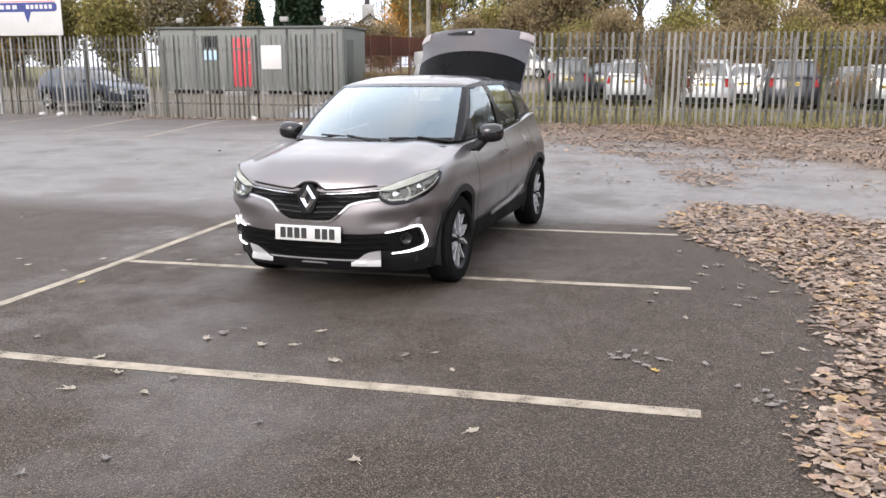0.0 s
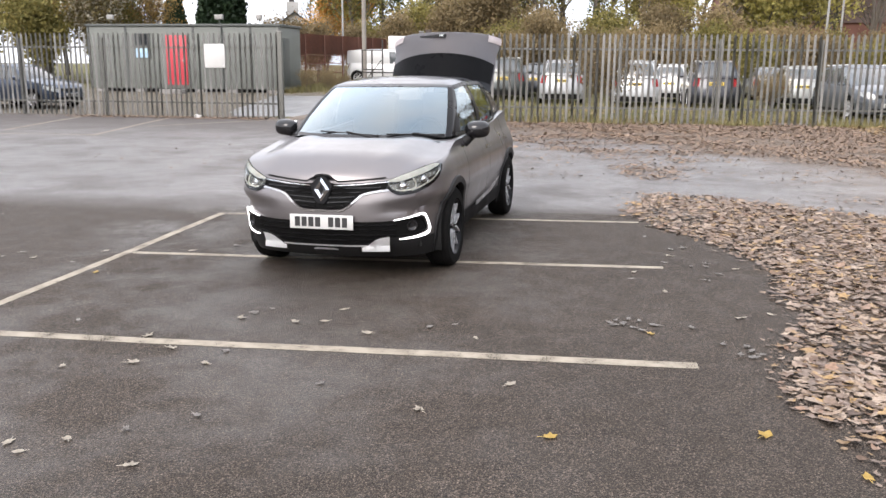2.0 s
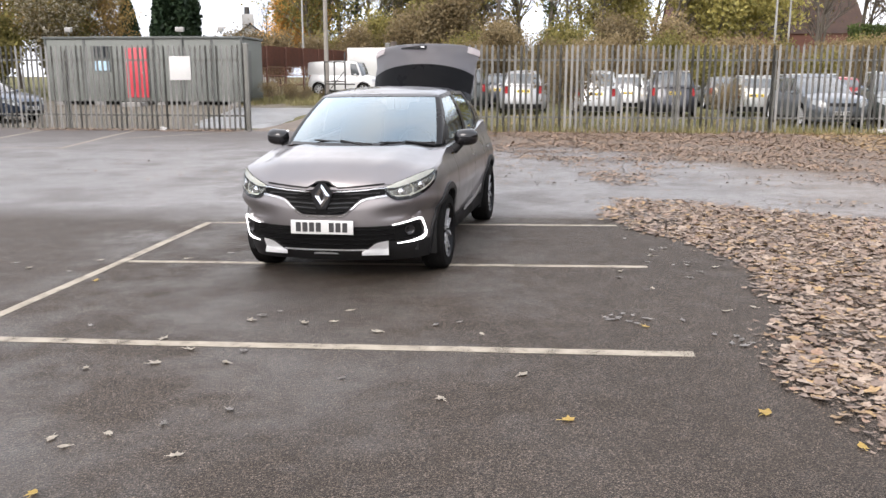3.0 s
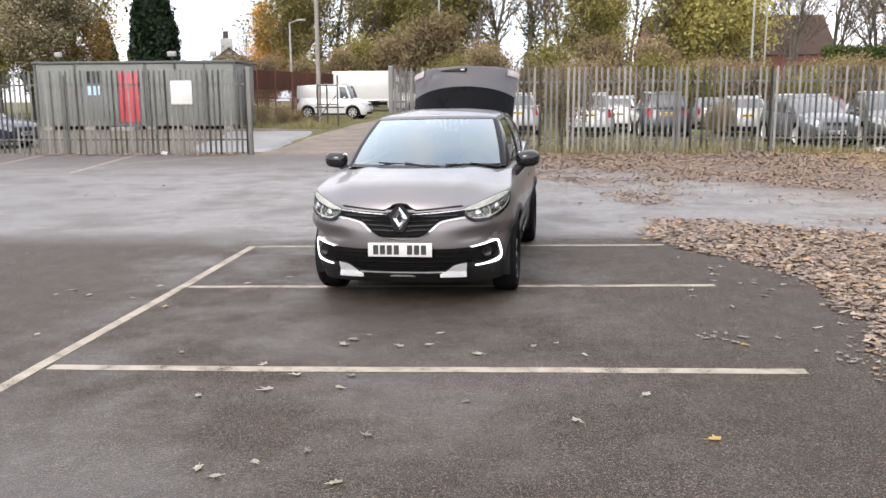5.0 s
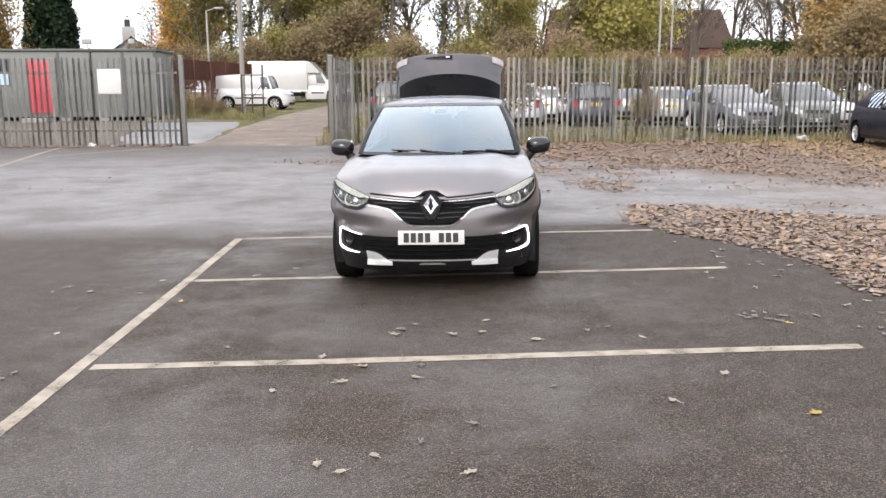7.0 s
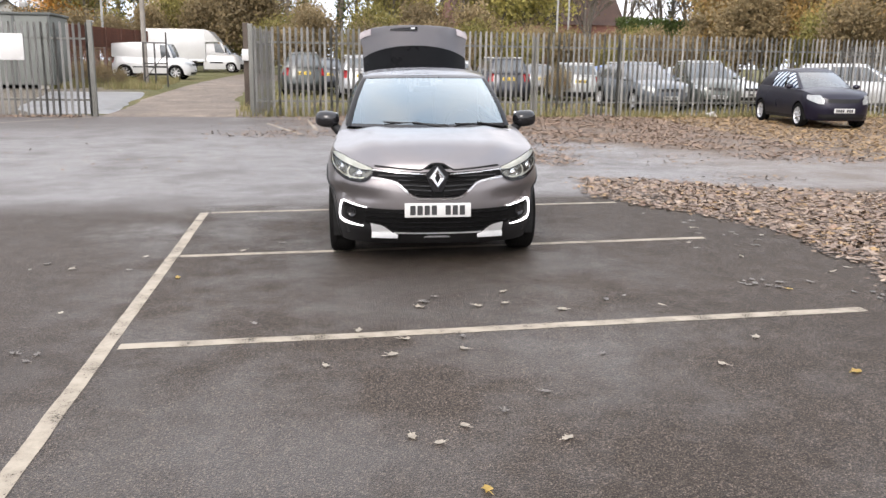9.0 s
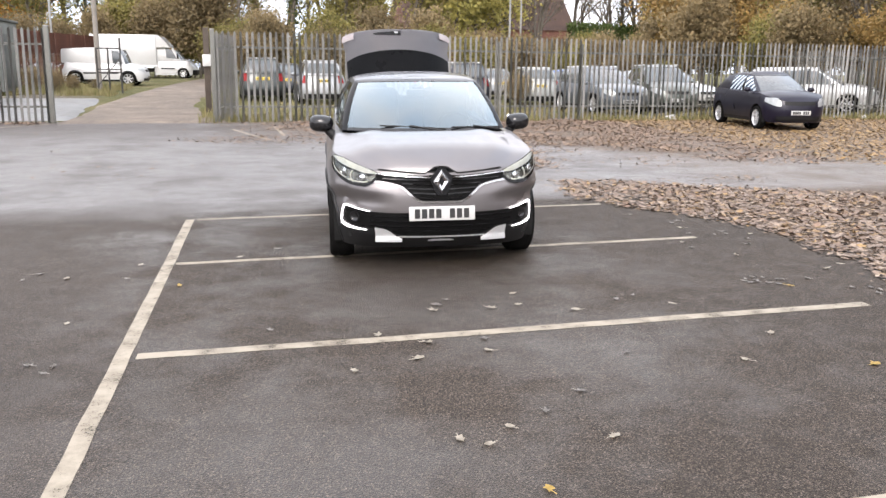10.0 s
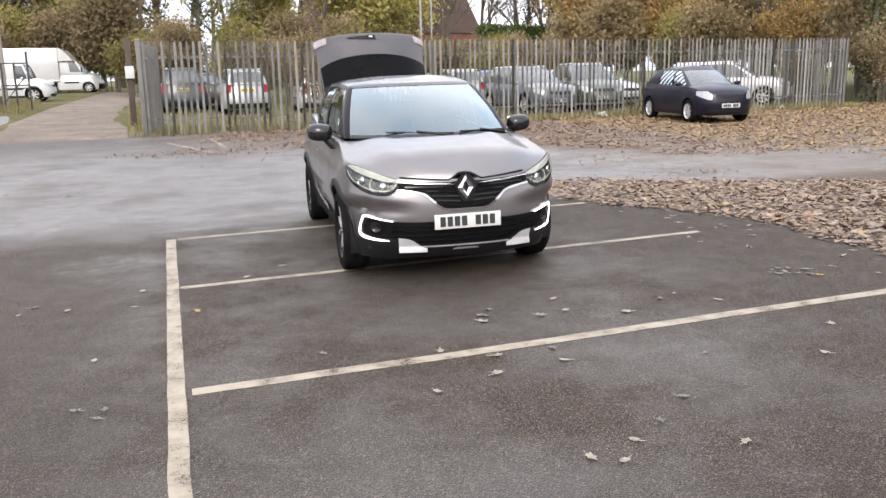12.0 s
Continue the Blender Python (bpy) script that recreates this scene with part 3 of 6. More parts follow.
# ---- yard behind the fence ----
M_CABIN = surface("grey_green_cabin_paint", (0.10, 0.108, 0.097), (0.16, 0.17, 0.154), 30, 0.9, (0.5, 0.7), relief=0.1)
M_CABIN_DARK = surface("dark_cabin_trim", (0.05, 0.056, 0.052), (0.09, 0.097, 0.09), 30, 1.2, (0.5, 0.7), relief=0.1)
M_RED_DOOR = surface("red_painted_door", (0.40, 0.030, 0.045), (0.52, 0.05, 0.065), 30, 1.6, (0.4, 0.55), relief=0.05)
M_WHITE_BOARD = surface("white_sign_board", (0.45, 0.445, 0.43), (0.54, 0.535, 0.52), 30, 1.5, (0.4, 0.55), relief=0.03)
M_OLD_TIMBER = surface("weathered_dark_timber", (0.035, 0.026, 0.02), (0.09, 0.07, 0.055), 30, 2, (0.8, 0.95), relief=0.4)
th = thing("timber_post", "dark weathered timber post with a white box fixed to it", "post", m=pose(-4.42, 25.6, ground_z(-4.4, 25.6) - 0.02))
part("shaft", box(0, 0, 1.3, 0.17, 0.15, 2.6, 0.012), M_OLD_TIMBER, th)
part("box", box(0.0, -0.12, 1.66, 0.24, 0.1, 0.34, 0.01), M_WHITE_BOARD, th, "small white box")
M_BLUE_PRINT = surface("blue_print", (0.02, 0.03, 0.14), (0.03, 0.045, 0.2), 30, 1.5, (0.4, 0.5), relief=0)
M_BLUE_NOTICE = surface("pale_blue_notice", (0.25, 0.42, 0.55), (0.45, 0.6, 0.7), 12, 4, (0.4, 0.5), relief=0)
M_RED_PRINT = surface("red_print", (0.6, 0.04, 0.05), (0.7, 0.07, 0.08), 30, 1.5, (0.4, 0.5), relief=0)
M_RUST = surface("rusty_brown_sheet_steel", (0.075, 0.03, 0.02), (0.19, 0.08, 0.05), 18, 0.9, (0.7, 0.9), relief=0.3, depth=0.004)
M_BLOCK = surface("concrete_block", (0.2, 0.19, 0.18), (0.3, 0.29, 0.27), 30, 2, (0.8, 0.9), relief=0.3)


def cabin():
    z = 0.45
    th = thing("portable_cabin", "long grey-green portable site cabin on blocks", "cabin", m=pose(-16.6, 34.0, z))
    w, d, h = 8.6, 2.7, 2.58
    part("wall", box(0.3, d / 2, 0.18 + h / 2, w, d, h, 0.02), M_CABIN, th)
    part("roof", box(0.3, d / 2, 0.18 + h + 0.05, w + 0.12, d + 0.14, 0.10, 0.02), M_CABIN_DARK, th)
    for x in (-2.25, 0.78, 2.05, 3.3):
        part("joint_strip", box(x, -0.012, 0.18 + h / 2, 0.10, 0.02, h), M_CABIN_DARK, th)
    for x in (-3.96, 4.56):
        part("corner_post", box(x, -0.005, 0.18 + h / 2, 0.09, 0.06, h), M_CABIN_DARK, th)
    door = part("door", box(0.01, -0.02, 1.37, 0.92, 0.05, 2.05, 0.01), M_RED_DOOR, th, "red painted door")
    part("handle", box(0.3, -0.07, 1.35, 0.1, 0.04, 0.03, 0.01), M_SATIN, door)
    for x in (-0.32, -0.11, 0.1, 0.31):
        part("door_rib", box(x, -0.048, 1.37, 0.03, 0.012, 1.95), M_RED_DOOR, door)
    part("step", box(-0.02, -0.45, 0.02, 0.95, 0.7, 0.28, 0.02), M_BLOCK, th)
    win = part("window", box(-1.5, -0.01, 1.95, 0.70, 0.05, 1.05, 0.01), M_CABIN_DARK, th)
    part("pane", box(-1.5, -0.03, 2.22, 0.62, 0.02, 0.46), M_DARK_GLASS, win)
    part("notice", box(-1.5, -0.035, 1.68, 0.62, 0.02, 0.44), M_BLUE_NOTICE, win, "pale blue notice")
    for k in range(4):
        part("window_bar", box(-1.74 + 0.16 * k, -0.05, 2.2, 0.03, 0.02, 0.5), M_CABIN_DARK, win)
    part("end_door", box(w / 2 + 0.31, 0.7, 1.3, 0.04, 0.8, 2.0, 0.01), M_CABIN_DARK, th)
    part("downpipe", rod((2.05, -0.05, 0.2), (2.05, -0.05, 2.9), 0.03, 0.03, 8), M_CABIN_DARK, th)
    for x in (-3.6, -1.8, 0.9, 2.4, 4.2):
        for y in (0.25, d - 0.3):
            part("support_block", box(x, y, 0.02, 0.4, 0.4, 0.36, 0.01), M_BLOCK, th)
    # a dark block stands in for the shade under the cabin floor
    part("void", box(0, d / 2 + 0.3, 0.05, w - 0.4, d - 0.8, 0.3), M_DARK, th)
    for x, dx in ((1.95, 0.30), (-2.9, 0.25), (3.7, 0.2)):
        fl = thing("floodlight", "small dark floodlight on the cabin roof", "lamp", "floodlights", pose(-16.6 + x, 34.05, z + 2.9))
        part("bracket", rod((0, 0, 0), (0, 0, 0.14), 0.02, 0.02, 8), M_CABIN_DARK, fl)
        part("housing", box(0, -0.02, 0.24, dx * 1.2, 0.16, 0.2, 0.03), M_GALV, fl)


cabin()
sign = thing("notice_board", "blank white square board fixed to the fence", "sign", m=pose(-10.15, 22.74, 1.9, 0, 0, -2))
part("panel", box(0, 0, 0, 0.63, 0.012, 0.66, 0.003), M_WHITE_BOARD, sign)
for x in (-0.26, 0.26):
    for zz in (-0.27, 0.27):
        part("bolt", rod((x, -0.006, zz), (x, -0.014, zz), 0.012, 0.01, 8), M_SATIN, sign)


def hoarding():
    th = thing("hire_sign", "white sign board with a dark blue banner above the fence", "sign", m=pose(-18.35, 22.95, 2.56, 0, 0, -2))
    part("panel", box(0, 0, 0.75, 2.75, 0.03, 1.5, 0.006), M_WHITE_BOARD, th)
    pts = [(-1.2, 0.70), (0.05, 0.70), (0.16, 0.36), (0.30, 0.70), (1.17, 0.70), (1.24, 0.76), (1.24, 0.90), (1.17, 0.97), (-1.2, 0.97), (-1.24, 0.9), (-1.24, 0.76)]
    part("banner", slab(pts, 0.0, 0.006, m=Matrix.Translation((0, -0.016, 0)) @ pose(0, 0, 0, 90)), M_BLUE_PRINT, th)
    for a, b2 in ((-1.1, -0.15), (0.12, 1.1)):
        k = 4 if a < 0 else 6
        for i in range(k):
            x0 = a + (b2 - a) * (i + 0.5) / k
            part("bar", box(x0, -0.026, 0.84, (b2 - a) / k * 0.66, 0.005, 0.12), M_WHITE_BOARD, th)
    part("underline", box(0, -0.02, 1.0, 2.4, 0.005, 0.02), M_RED_PRINT, th)
    for x in (-1.2, 1.2):
        part("post", box(x, 0.06, -0.55, 0.06, 0.06, 4.0), M_GALV, th)


hoarding()


def rusty_fence():
    th = thing("rusty_fence", "rust-brown steel sheet and mesh fence beside the cabin", "fence")
    p, q = Vector((-12.9, 37.0, 0)), Vector((-11.1, 51.0, 0))
    d = (q - p).normalized()
    L = (q - p).length
    yaw = math.degrees(math.atan2(d.y, d.x))
    n = 6
    for k in range(n + 1):
        c = p + d * L * k / n
        po = part("post", box(0, 0, 1.25, 0.07, 0.07, 2.5, 0.006), M_RUST, th)
        po.matrix_basis = pose(c.x, c.y, ground_z(c.x, c.y), 0, 0, yaw)
        if k < n:
            m = p + d * L * (k + 0.5) / n
            bm = bmesh.new()
            rows = [[Vector((-L / n / 2 + i * L / n / 26, 0.02 if i % 2 else -0.02, z)) for i in range(27)] for z in (1.55, 2.5)]
            sheet(rows, bm, 0.004)
            sh = part("sheet", bm, M_RUST, th)
            sh.matrix_basis = pose(m.x, m.y, ground_z(m.x, m.y), 0, 0, yaw)
            for h in (0.15, 0.62, 1.1, 1.5):
                r = part("rail", box(0, 0, h, L / n, 0.04, 0.04), M_RUST, th)
                r.matrix_basis = pose(m.x, m.y, ground_z(m.x, m.y), 0, 0, yaw)
            for i in range(13):
                r = part("bar", box(-L / n / 2 + L / n * (i + 0.5) / 13, 0, 0.8, 0.02, 0.02, 1.4), M_RUST, th)
                r.matrix_basis = pose(m.x, m.y, ground_z(m.x, m.y), 0, 0, yaw)


rusty_fence()
# a second, lower run faces the car park beside the cabin
M_STEEL_DARK = surface("dark_gate_steel", (0.02, 0.02, 0.02), (0.05, 0.045, 0.04), 40, 3, (0.5, 0.7), relief=0.1)
gf = thing("field_gate", "dark tubular steel gate frame standing in weeds", "gate", m=pose(-9.05, 36.0, ground_z(-9, 36) + 0.05, 0, 0, 0))
for x, h in ((0.05, 1.75), (0.48, 1.75), (0.95, 2.15)):
    part("upright", rod((x, 0, -0.1), (x, 0, h), 0.035, 0.035, 8), M_STEEL_DARK, gf)
for h in (0.78, 0.90, 1.72):
    part("bar", rod((0.05, 0, h), (0.95, 0, h), 0.025, 0.025, 8), M_STEEL_DARK, gf)
part("brace", rod((0, 0, 0.2), (0.9, 0, 1.3), 0.02, 0.02, 8), M_STEEL_DARK, gf)


def column(label, x, y, h, r, head=True, mat=None):
    th = thing("lamp_column" if head else "pole", label, "lamp post" if head else "pole", "poles", pose(x, y, ground_z(x, y) - 0.05))
    part("shaft", rod((0, 0, 0), (0, 0, h), r, r * 0.7, 12), mat or M_GALV, th)
    if head:
        part("bracket", rod((0, 0, h - 0.05), (0.5, -0.1, h + 0.1), r * 0.5, r * 0.4, 8), mat or M_GALV, th)
        part("lantern", box(0.7, -0.14, h + 0.1, 0.5, 0.2, 0.1, 0.03), M_GALV, th)


M_POLE_WOOD = surface("weathered_pole", (0.16, 0.14, 0.12), (0.27, 0.25, 0.22), 30, 2, (0.8, 0.9), relief=0.3)
column("tall weathered timber pole beside the white van", -9.05, 36.6, 9.0, 0.11, False, M_POLE_WOOD)
column("pale street lamp column behind the rusty fence", -12.6, 46.5, 5.3, 0.07, True)
column("slim pale lighting column among the trees", -5.3, 63.0, 11.5, 0.09, False)
column("slim pale lighting column in the far yard", 22.6, 80.0, 11.0, 0.13, False)
column("slim pale lighting column in the far yard", 24.4, 82.0, 10.4, 0.11, False)


# ---- plain unseen walls added to close the place; the east one darkens reflections ----
M_FAR_BRICK = surface("plain_brown_brick", (0.09, 0.06, 0.05), (0.15, 0.10, 0.08), 14, 0.5, (0.8, 0.9), relief=0.2)
for name, x, y, sx, sy, h in (("wall_south", 0, -34, 90, 0.4, 4.0), ("wall_west", -46, -2, 0.4, 63, 5.0), ("wall_east", 28, -6, 0.4, 56, 9.0)):
    tagged(part(name, box(x, y, h / 2 - 0.1, sx, sy, h), M_FAR_BRICK), "plain brown brick wall added unseen round the car park", "wall", kind="structure")


# ---- cars ----
class Body:
    """The outer shape of a car: a plan outline, an inward lean with height, and a greenhouse on top. The front looks to -y."""

    def __init__(self, L, W, wheels, R, top, nose=0.75, tail=0.55, power=2.6, sill=0.22, chin=0.20, front_lean=None, side_lean=None, rear_lean=None, swell=None):
        self.swell = swell
        self.L, self.W, self.wheels, self.R, self.top, self.sill, self.chin = L, W, wheels, R, top, sill, chin
        fine, n = [], 2 / power
        for t in steps(0, math.pi / 2, 80):
            fine.append((W * math.sin(t) ** n, -L / 2 + nose * (1 - math.cos(t) ** n)))
        for y in steps(-L / 2 + nose, L / 2 - tail, 120)[1:]:
            fine.append((W, y))
        for t in steps(math.pi / 2, 0, 60)[1:]:
            fine.append((W * max(0, math.sin(t)) ** n, L / 2 - tail * (1 - math.cos(t) ** n)))
        self.fine = fine
        arc = [0.0]
        for (x0, y0), (x1, y1) in zip(fine, fine[1:]):
            arc.append(arc[-1] + math.hypot(x1 - x0, y1 - y0))
        self.arc, self.A = arc, arc[-1]
        self.xs, self.ys = [p[0] for p in fine], [p[1] for p in fine]
        self.front_lean = front_lean or curve((0.15, 0.16), (0.3, 0.03), (0.5, 0.0), (0.7, 0.03), (0.8, 0.07), (0.9, 0.16), (1.0, 0.3))
        self.side_lean = side_lean or curve((0.15, 0.06), (0.35, 0.02), (0.6, 0.0), (0.8, 0.015), (0.95, 0.06), (1.1, 0.12))
        self.rear_lean = rear_lean or curve((0.15, 0.1), (0.4, 0.0), (0.7, 0.03), (1.0, 0.12), (1.2, 0.2))

    def plan(self, a):
        a = min(max(a, 0.0), self.A)
        x, y = float(np.interp(a, self.arc, self.xs)), float(np.interp(a, self.arc, self.ys))
        e = 0.03
        b, c = max(0.0, a - e), min(self.A, a + e)
        dx = float(np.interp(c, self.arc, self.xs) - np.interp(b, self.arc, self.xs))
        dy = float(np.interp(c, self.arc, self.ys) - np.interp(b, self.arc, self.ys))
        k = math.hypot(dx, dy)
        return x, y, dy / k, -dx / k

    def at(self, a, z, off=0.0):
        """The point of the skin at arc a from the middle of the nose (negative: the other side) and height z."""
        x, y, nx, ny = self.plan(abs(a))
        d = nx * nx * self.side_lean(z) + ny * ny * (self.front_lean(z) if ny < 0 else self.rear_lean(z)) - off
        if self.swell:
            d -= self.swell(abs(a), z)
        px = max(0.0, x - nx * d)
        return Vector((px if a >= 0 else -px, y - ny * d, z))

    def arc_of_y(self, y):
        """The arc on the flank at length y."""
        return float(np.interp(y, self.ys, self.arc))

    def low(self, a):
        x, y, nx, ny = self.plan(abs(a))
        z = self.sill if abs(nx) > 0.7 else self.chin
        if x > 0.55 * self.W:
            for yc in self.wheels:
                d = self.R * 1.16
                if abs(y - yc) < d:
                    z = max(z, self.R + math.sqrt(d * d - (y - yc) ** 2))
        return z

    def shell(self, cols, rows, bm=None):
        arcs = steps(0, self.A, cols)
        for yc in self.wheels:
            m = self.arc_of_y(yc)
            arcs += [m + self.R * 1.16 * math.cos(t) * s for t in steps(0, math.pi / 2, 12) for s in (1, -1, 1.002, -1.002)]
        arcs = sorted(set(round(min(max(a, 0), self.A), 4) for a in arcs))
        arcs = [-a for a in arcs[:0:-1]] + arcs
        out = []
        for a in arcs:
            x, y, nx, ny = self.plan(abs(a))
            z0, z1 = self.low(a), self.top(y)
            row = [self.at(a, z0 + 0.01, -0.05)]
            row += [self.at(a, z0 + (z1 - z0) * v) for v in steps(0, 1, rows)]
            row.append(self.at(a, z1 + 0.006, -0.02))
            row.append(self.at(a, z1 + 0.004, -0.06))
            out.append(row)
        return sheet(out, bm)

    def patch(self, a0, a1, lo, hi, off, n=16, m=4, mirror=False, thick=0.0, bm=None):
        """A piece of skin between two heights, which depend on the arc, standing off the body."""
        rows = [[self.at(-a if mirror else a, lo(abs(a)) + (hi(abs(a)) - lo(abs(a))) * v, off) for v in steps(0, 1, m)] for a in steps(a0, a1, n)]
        return sheet(rows, bm, thick)

    def ribbon(self, pts, width, off, mirror=False, thick=0.0, n=6, bm=None):
        """A strip along a line of (arc, height) points on the skin."""
        line = []
        for p, q in zip(pts, pts[1:]):
            line += [(p[0] + (q[0] - p[0]) * i / n, p[1] + (q[1] - p[1]) * i / n) for i in range(n)]
        line.append(pts[-1])
        rows = []
        for i, (a, z) in enumerate(line):
            p, q = line[max(0, i - 1)], line[min(len(line) - 1, i + 1)]
            da, dz = q[0] - p[0], q[1] - p[1]
            k = math.hypot(da, dz)
            rows.append([self.at((-1 if mirror else 1) * (a - dz / k * width * s), z + da / k * width * s, off) for s in (-0.5, 0, 0.5)])
        return sheet(rows, bm, thick)

    def deck(self, y0, y1, crown, n=24, m=14, off=0.0, ridge=0.0):
        """The lid between the two top edges, from y0 to y1."""
        arcs = [a for a in steps(0, self.A, 260) if y0 <= self.plan(a)[1] <= y1]
        arcs = arcs[::max(1, len(arcs) // n)]
        arcs.append(self.arc_of_y(y1))
        rows = []
        for a in arcs:
            x, y, nx, ny = self.plan(a)
            z = self.top(y)
            p = self.at(a, z)
            rows.append([Vector((p.x * u, p.y, z + off + crown(p.y) * (1 - abs(u) ** 2.6) + ridge * smooth(y0, y0 + 0.5, p.y) * (math.exp(-((abs(u) - 0.66) / 0.10) ** 2) - 0.6 * math.exp(-((abs(u) - 0.86) / 0.08) ** 2)))) for u in steps(-1, 1, m)])
        return sheet(rows)


class House:
    """The greenhouse: a lower ring on the belt line and an upper one at the roof. s: 0 middle of the windscreen, 1 its post, 2 to 3 the flank, 4 the rear post, 5 the middle of the rear window."""

    def __init__(self, low, high, bulge=0.03):
        self.low, self.high, self.bulge = low, high, bulge

    @staticmethod
    def ring(keys, s):
        i = min(4, int(s))
        u = s - i
        a, b = keys[i], keys[i + 1]
        if i in (0, 4):                                   # the screens bow
            w = u if i == 0 else 1 - u
            p, q = (a, b) if i == 0 else (b, a)
            return Vector((p[0] + (q[0] - p[0]) * w, p[1] + (q[1] - p[1]) * w * w, p[2] + (q[2] - p[2]) * w * w))
        return Vector([a[j] + (b[j] - a[j]) * u for j in range(3)])

    def at(self, s, h, off=0.0):
        t = abs(s)
        p, q = self.ring(self.low, t), self.ring(self.high, t)
        c = p.lerp(q, h)
        b = self.bulge * 4 * h * (1 - h) + off
        out = Vector((0, -1, 0.5)).normalized() if t < 0.8 else Vector((0, 1, 0.4)).normalized() if t > 4.2 else Vector((1, 0, 0.25)).normalized()
        if 0.8 <= t < 1.2:
            out = Vector((0, -1, 0.5)).normalized().lerp(Vector((1, 0, 0.25)).normalized(), (t - 0.8) / 0.4)
        if 3.8 <= t <= 4.2:
            out = Vector((1, 0, 0.25)).normalized().lerp(Vector((0, 1, 0.4)).normalized(), (t - 3.8) / 0.4)
        c = c + out * b
        return c if s >= 0 else Vector((-c.x, c.y, c.z))

    def pane(self, s0, s1, h0=0.0, h1=1.0, off=0.0, n=10, m=6, thick=0.0, bm=None, slant0=0.0, slant1=0.0):
        rows = [[self.at(s0 + slant0 * h + (s1 + slant1 * h - s0 - slant0 * h) * u, h, off) for h in steps(h0, h1, m)] for u in steps(0, 1, n)]
        return sheet(rows, bm, thick)

    def roof(self, crown, n=20, m=12, off=0.0, y_end=None):
        rows = []
        for s in steps(0, 5, n):
            p = self.at(s, 1.0)
            rows.append((p.x, p.y, p.z))
        ys = sorted(set(round(r[1], 3) for r in rows))
        xs = {}
        for x, y, z in rows:
            if x >= xs.get(round(y, 3), (0, 0))[0]:
                xs[round(y, 3)] = (x, z)
        out = []
        for y in ys:
            x, z = xs[y]
            if y_end is not None and y > y_end:
                continue
            t = (y - ys[0]) / (ys[-1] - ys[0])
            c = crown * (4 * t * (1 - t)) ** 0.5
            out.append([Vector((x * u, y, z + off + c * (1 - abs(u) ** 2.2) + 0.02 * (1 - abs(u) ** 8) * min(1, 8 * t))) for u in steps(-1, 1, m)])
        return sheet(out)


def wheel(parent, x, y, r, width, face, spokes, rim_mat, style="plain"):
    """face: +1 or -1, the side that looks outward."""
    w = new("wheel")
    w.parent, w.matrix_basis = parent, pose(x, y, r, 0, 90 * face, 0)
    h = width / 2
    rim_r = r * 0.69
    part("tyre", lathe([(rim_r, -h * 0.9), (rim_r + 0.01, -h), (r * 0.93, -h * 0.97), (r * 0.985, -h * 0.8), (r, -h * 0.45), (r * 0.99, -h * 0.43), (r * 0.99, -h * 0.38), (r, -h * 0.36),
                        (r, 0), (r, h * 0.36), (r * 0.99, h * 0.38), (r * 0.99, h * 0.43), (r, h * 0.45), (r * 0.985, h * 0.8), (r * 0.93, h * 0.97), (r * 0.86, h), (rim_r + 0.01, h), (rim_r, h * 0.9)], 40), M_RUBBER, w)
    rim = part("rim", lathe([(rim_r, -h * 0.9), (rim_r * 0.9, -h * 0.3), (rim_r * 0.9, h * 0.5), (rim_r * 0.96, h * 0.8), (rim_r, h * 0.93), (rim_r * 1.01, h * 0.85)], 40), rim_mat, w)
    part("brake_disc", lathe([(0.0, h * 0.1), (rim_r * 0.72, h * 0.1), (rim_r * 0.72, h * -0.05), (rim_r * 0.9, -h * 0.35), (0.0, -h * 0.4)], 24), M_DARK, w)
    part("hub_cap", lathe([(0.0, h * 0.72), (0.028, h * 0.7), (0.033, h * 0.62), (rim_r * 0.26, h * 0.52), (rim_r * 0.3, h * 0.3)], 20), rim_mat, w)
    first = None
    for k in range(spokes):
        a = 2 * math.pi * k / spokes + 0.3
        if first is None:
            bm = bmesh.new()
            if style == "twin":
                for s in (-1, 1):
                    d = 0.24 * s
                    pts = [(0.045, 0.017 * s), (rim_r * 0.42, 0.026 * s), (rim_r * 0.92, rim_r * d * 1.55), (rim_r * 0.955, rim_r * d * 1.28), (rim_r * 0.50, 0.013 * s), (0.045, 0.008 * s)]
                    slab(pts if s > 0 else pts[::-1], h * 0.42, h * 0.78, bm)
            else:
                q = rim_r * 0.09
                slab([(0.04, -q * 1.4), (rim_r * 0.96, -q), (rim_r * 0.96, q), (0.04, q * 1.4)], h * 0.4, h * 0.74, bm)
            first = part("spoke", bm, M_ALLOY if style == "twin" else rim_mat, rim)
            first.matrix_basis = pose(0, 0, 0, 0, 0, math.degrees(a))
        else:
            again(first, rim, pose(0, 0, 0, 0, 0, math.degrees(a)))
    return w


def plate_bars(parent, yellow, m, width=0.52, height=0.111):
    """A number plate whose characters are plain bars."""
    p = part("number_plate", box(0, 0, 0, width, 0.006, height, 0.002), M_PLATE_YELLOW if yellow else M_PLATE_WHITE, parent, "yellow number plate" if yellow else "white number plate")
    p.matrix_basis = m
    k = width / 0.52
    for i in range(7):
        x = -0.196 + 0.056 * i + (0.052 if i > 3 else 0)
        part("bar", box(x * k, -0.0045, 0, 0.042 * k, 0.003, height * 0.68), M_INK, p)
    return p


# the grey crossover with its raised tailgate
HERO_AT = pose(-1.857, 7.615, ground_z(-1.857, 7.6), 0, -0.75, -5.8)


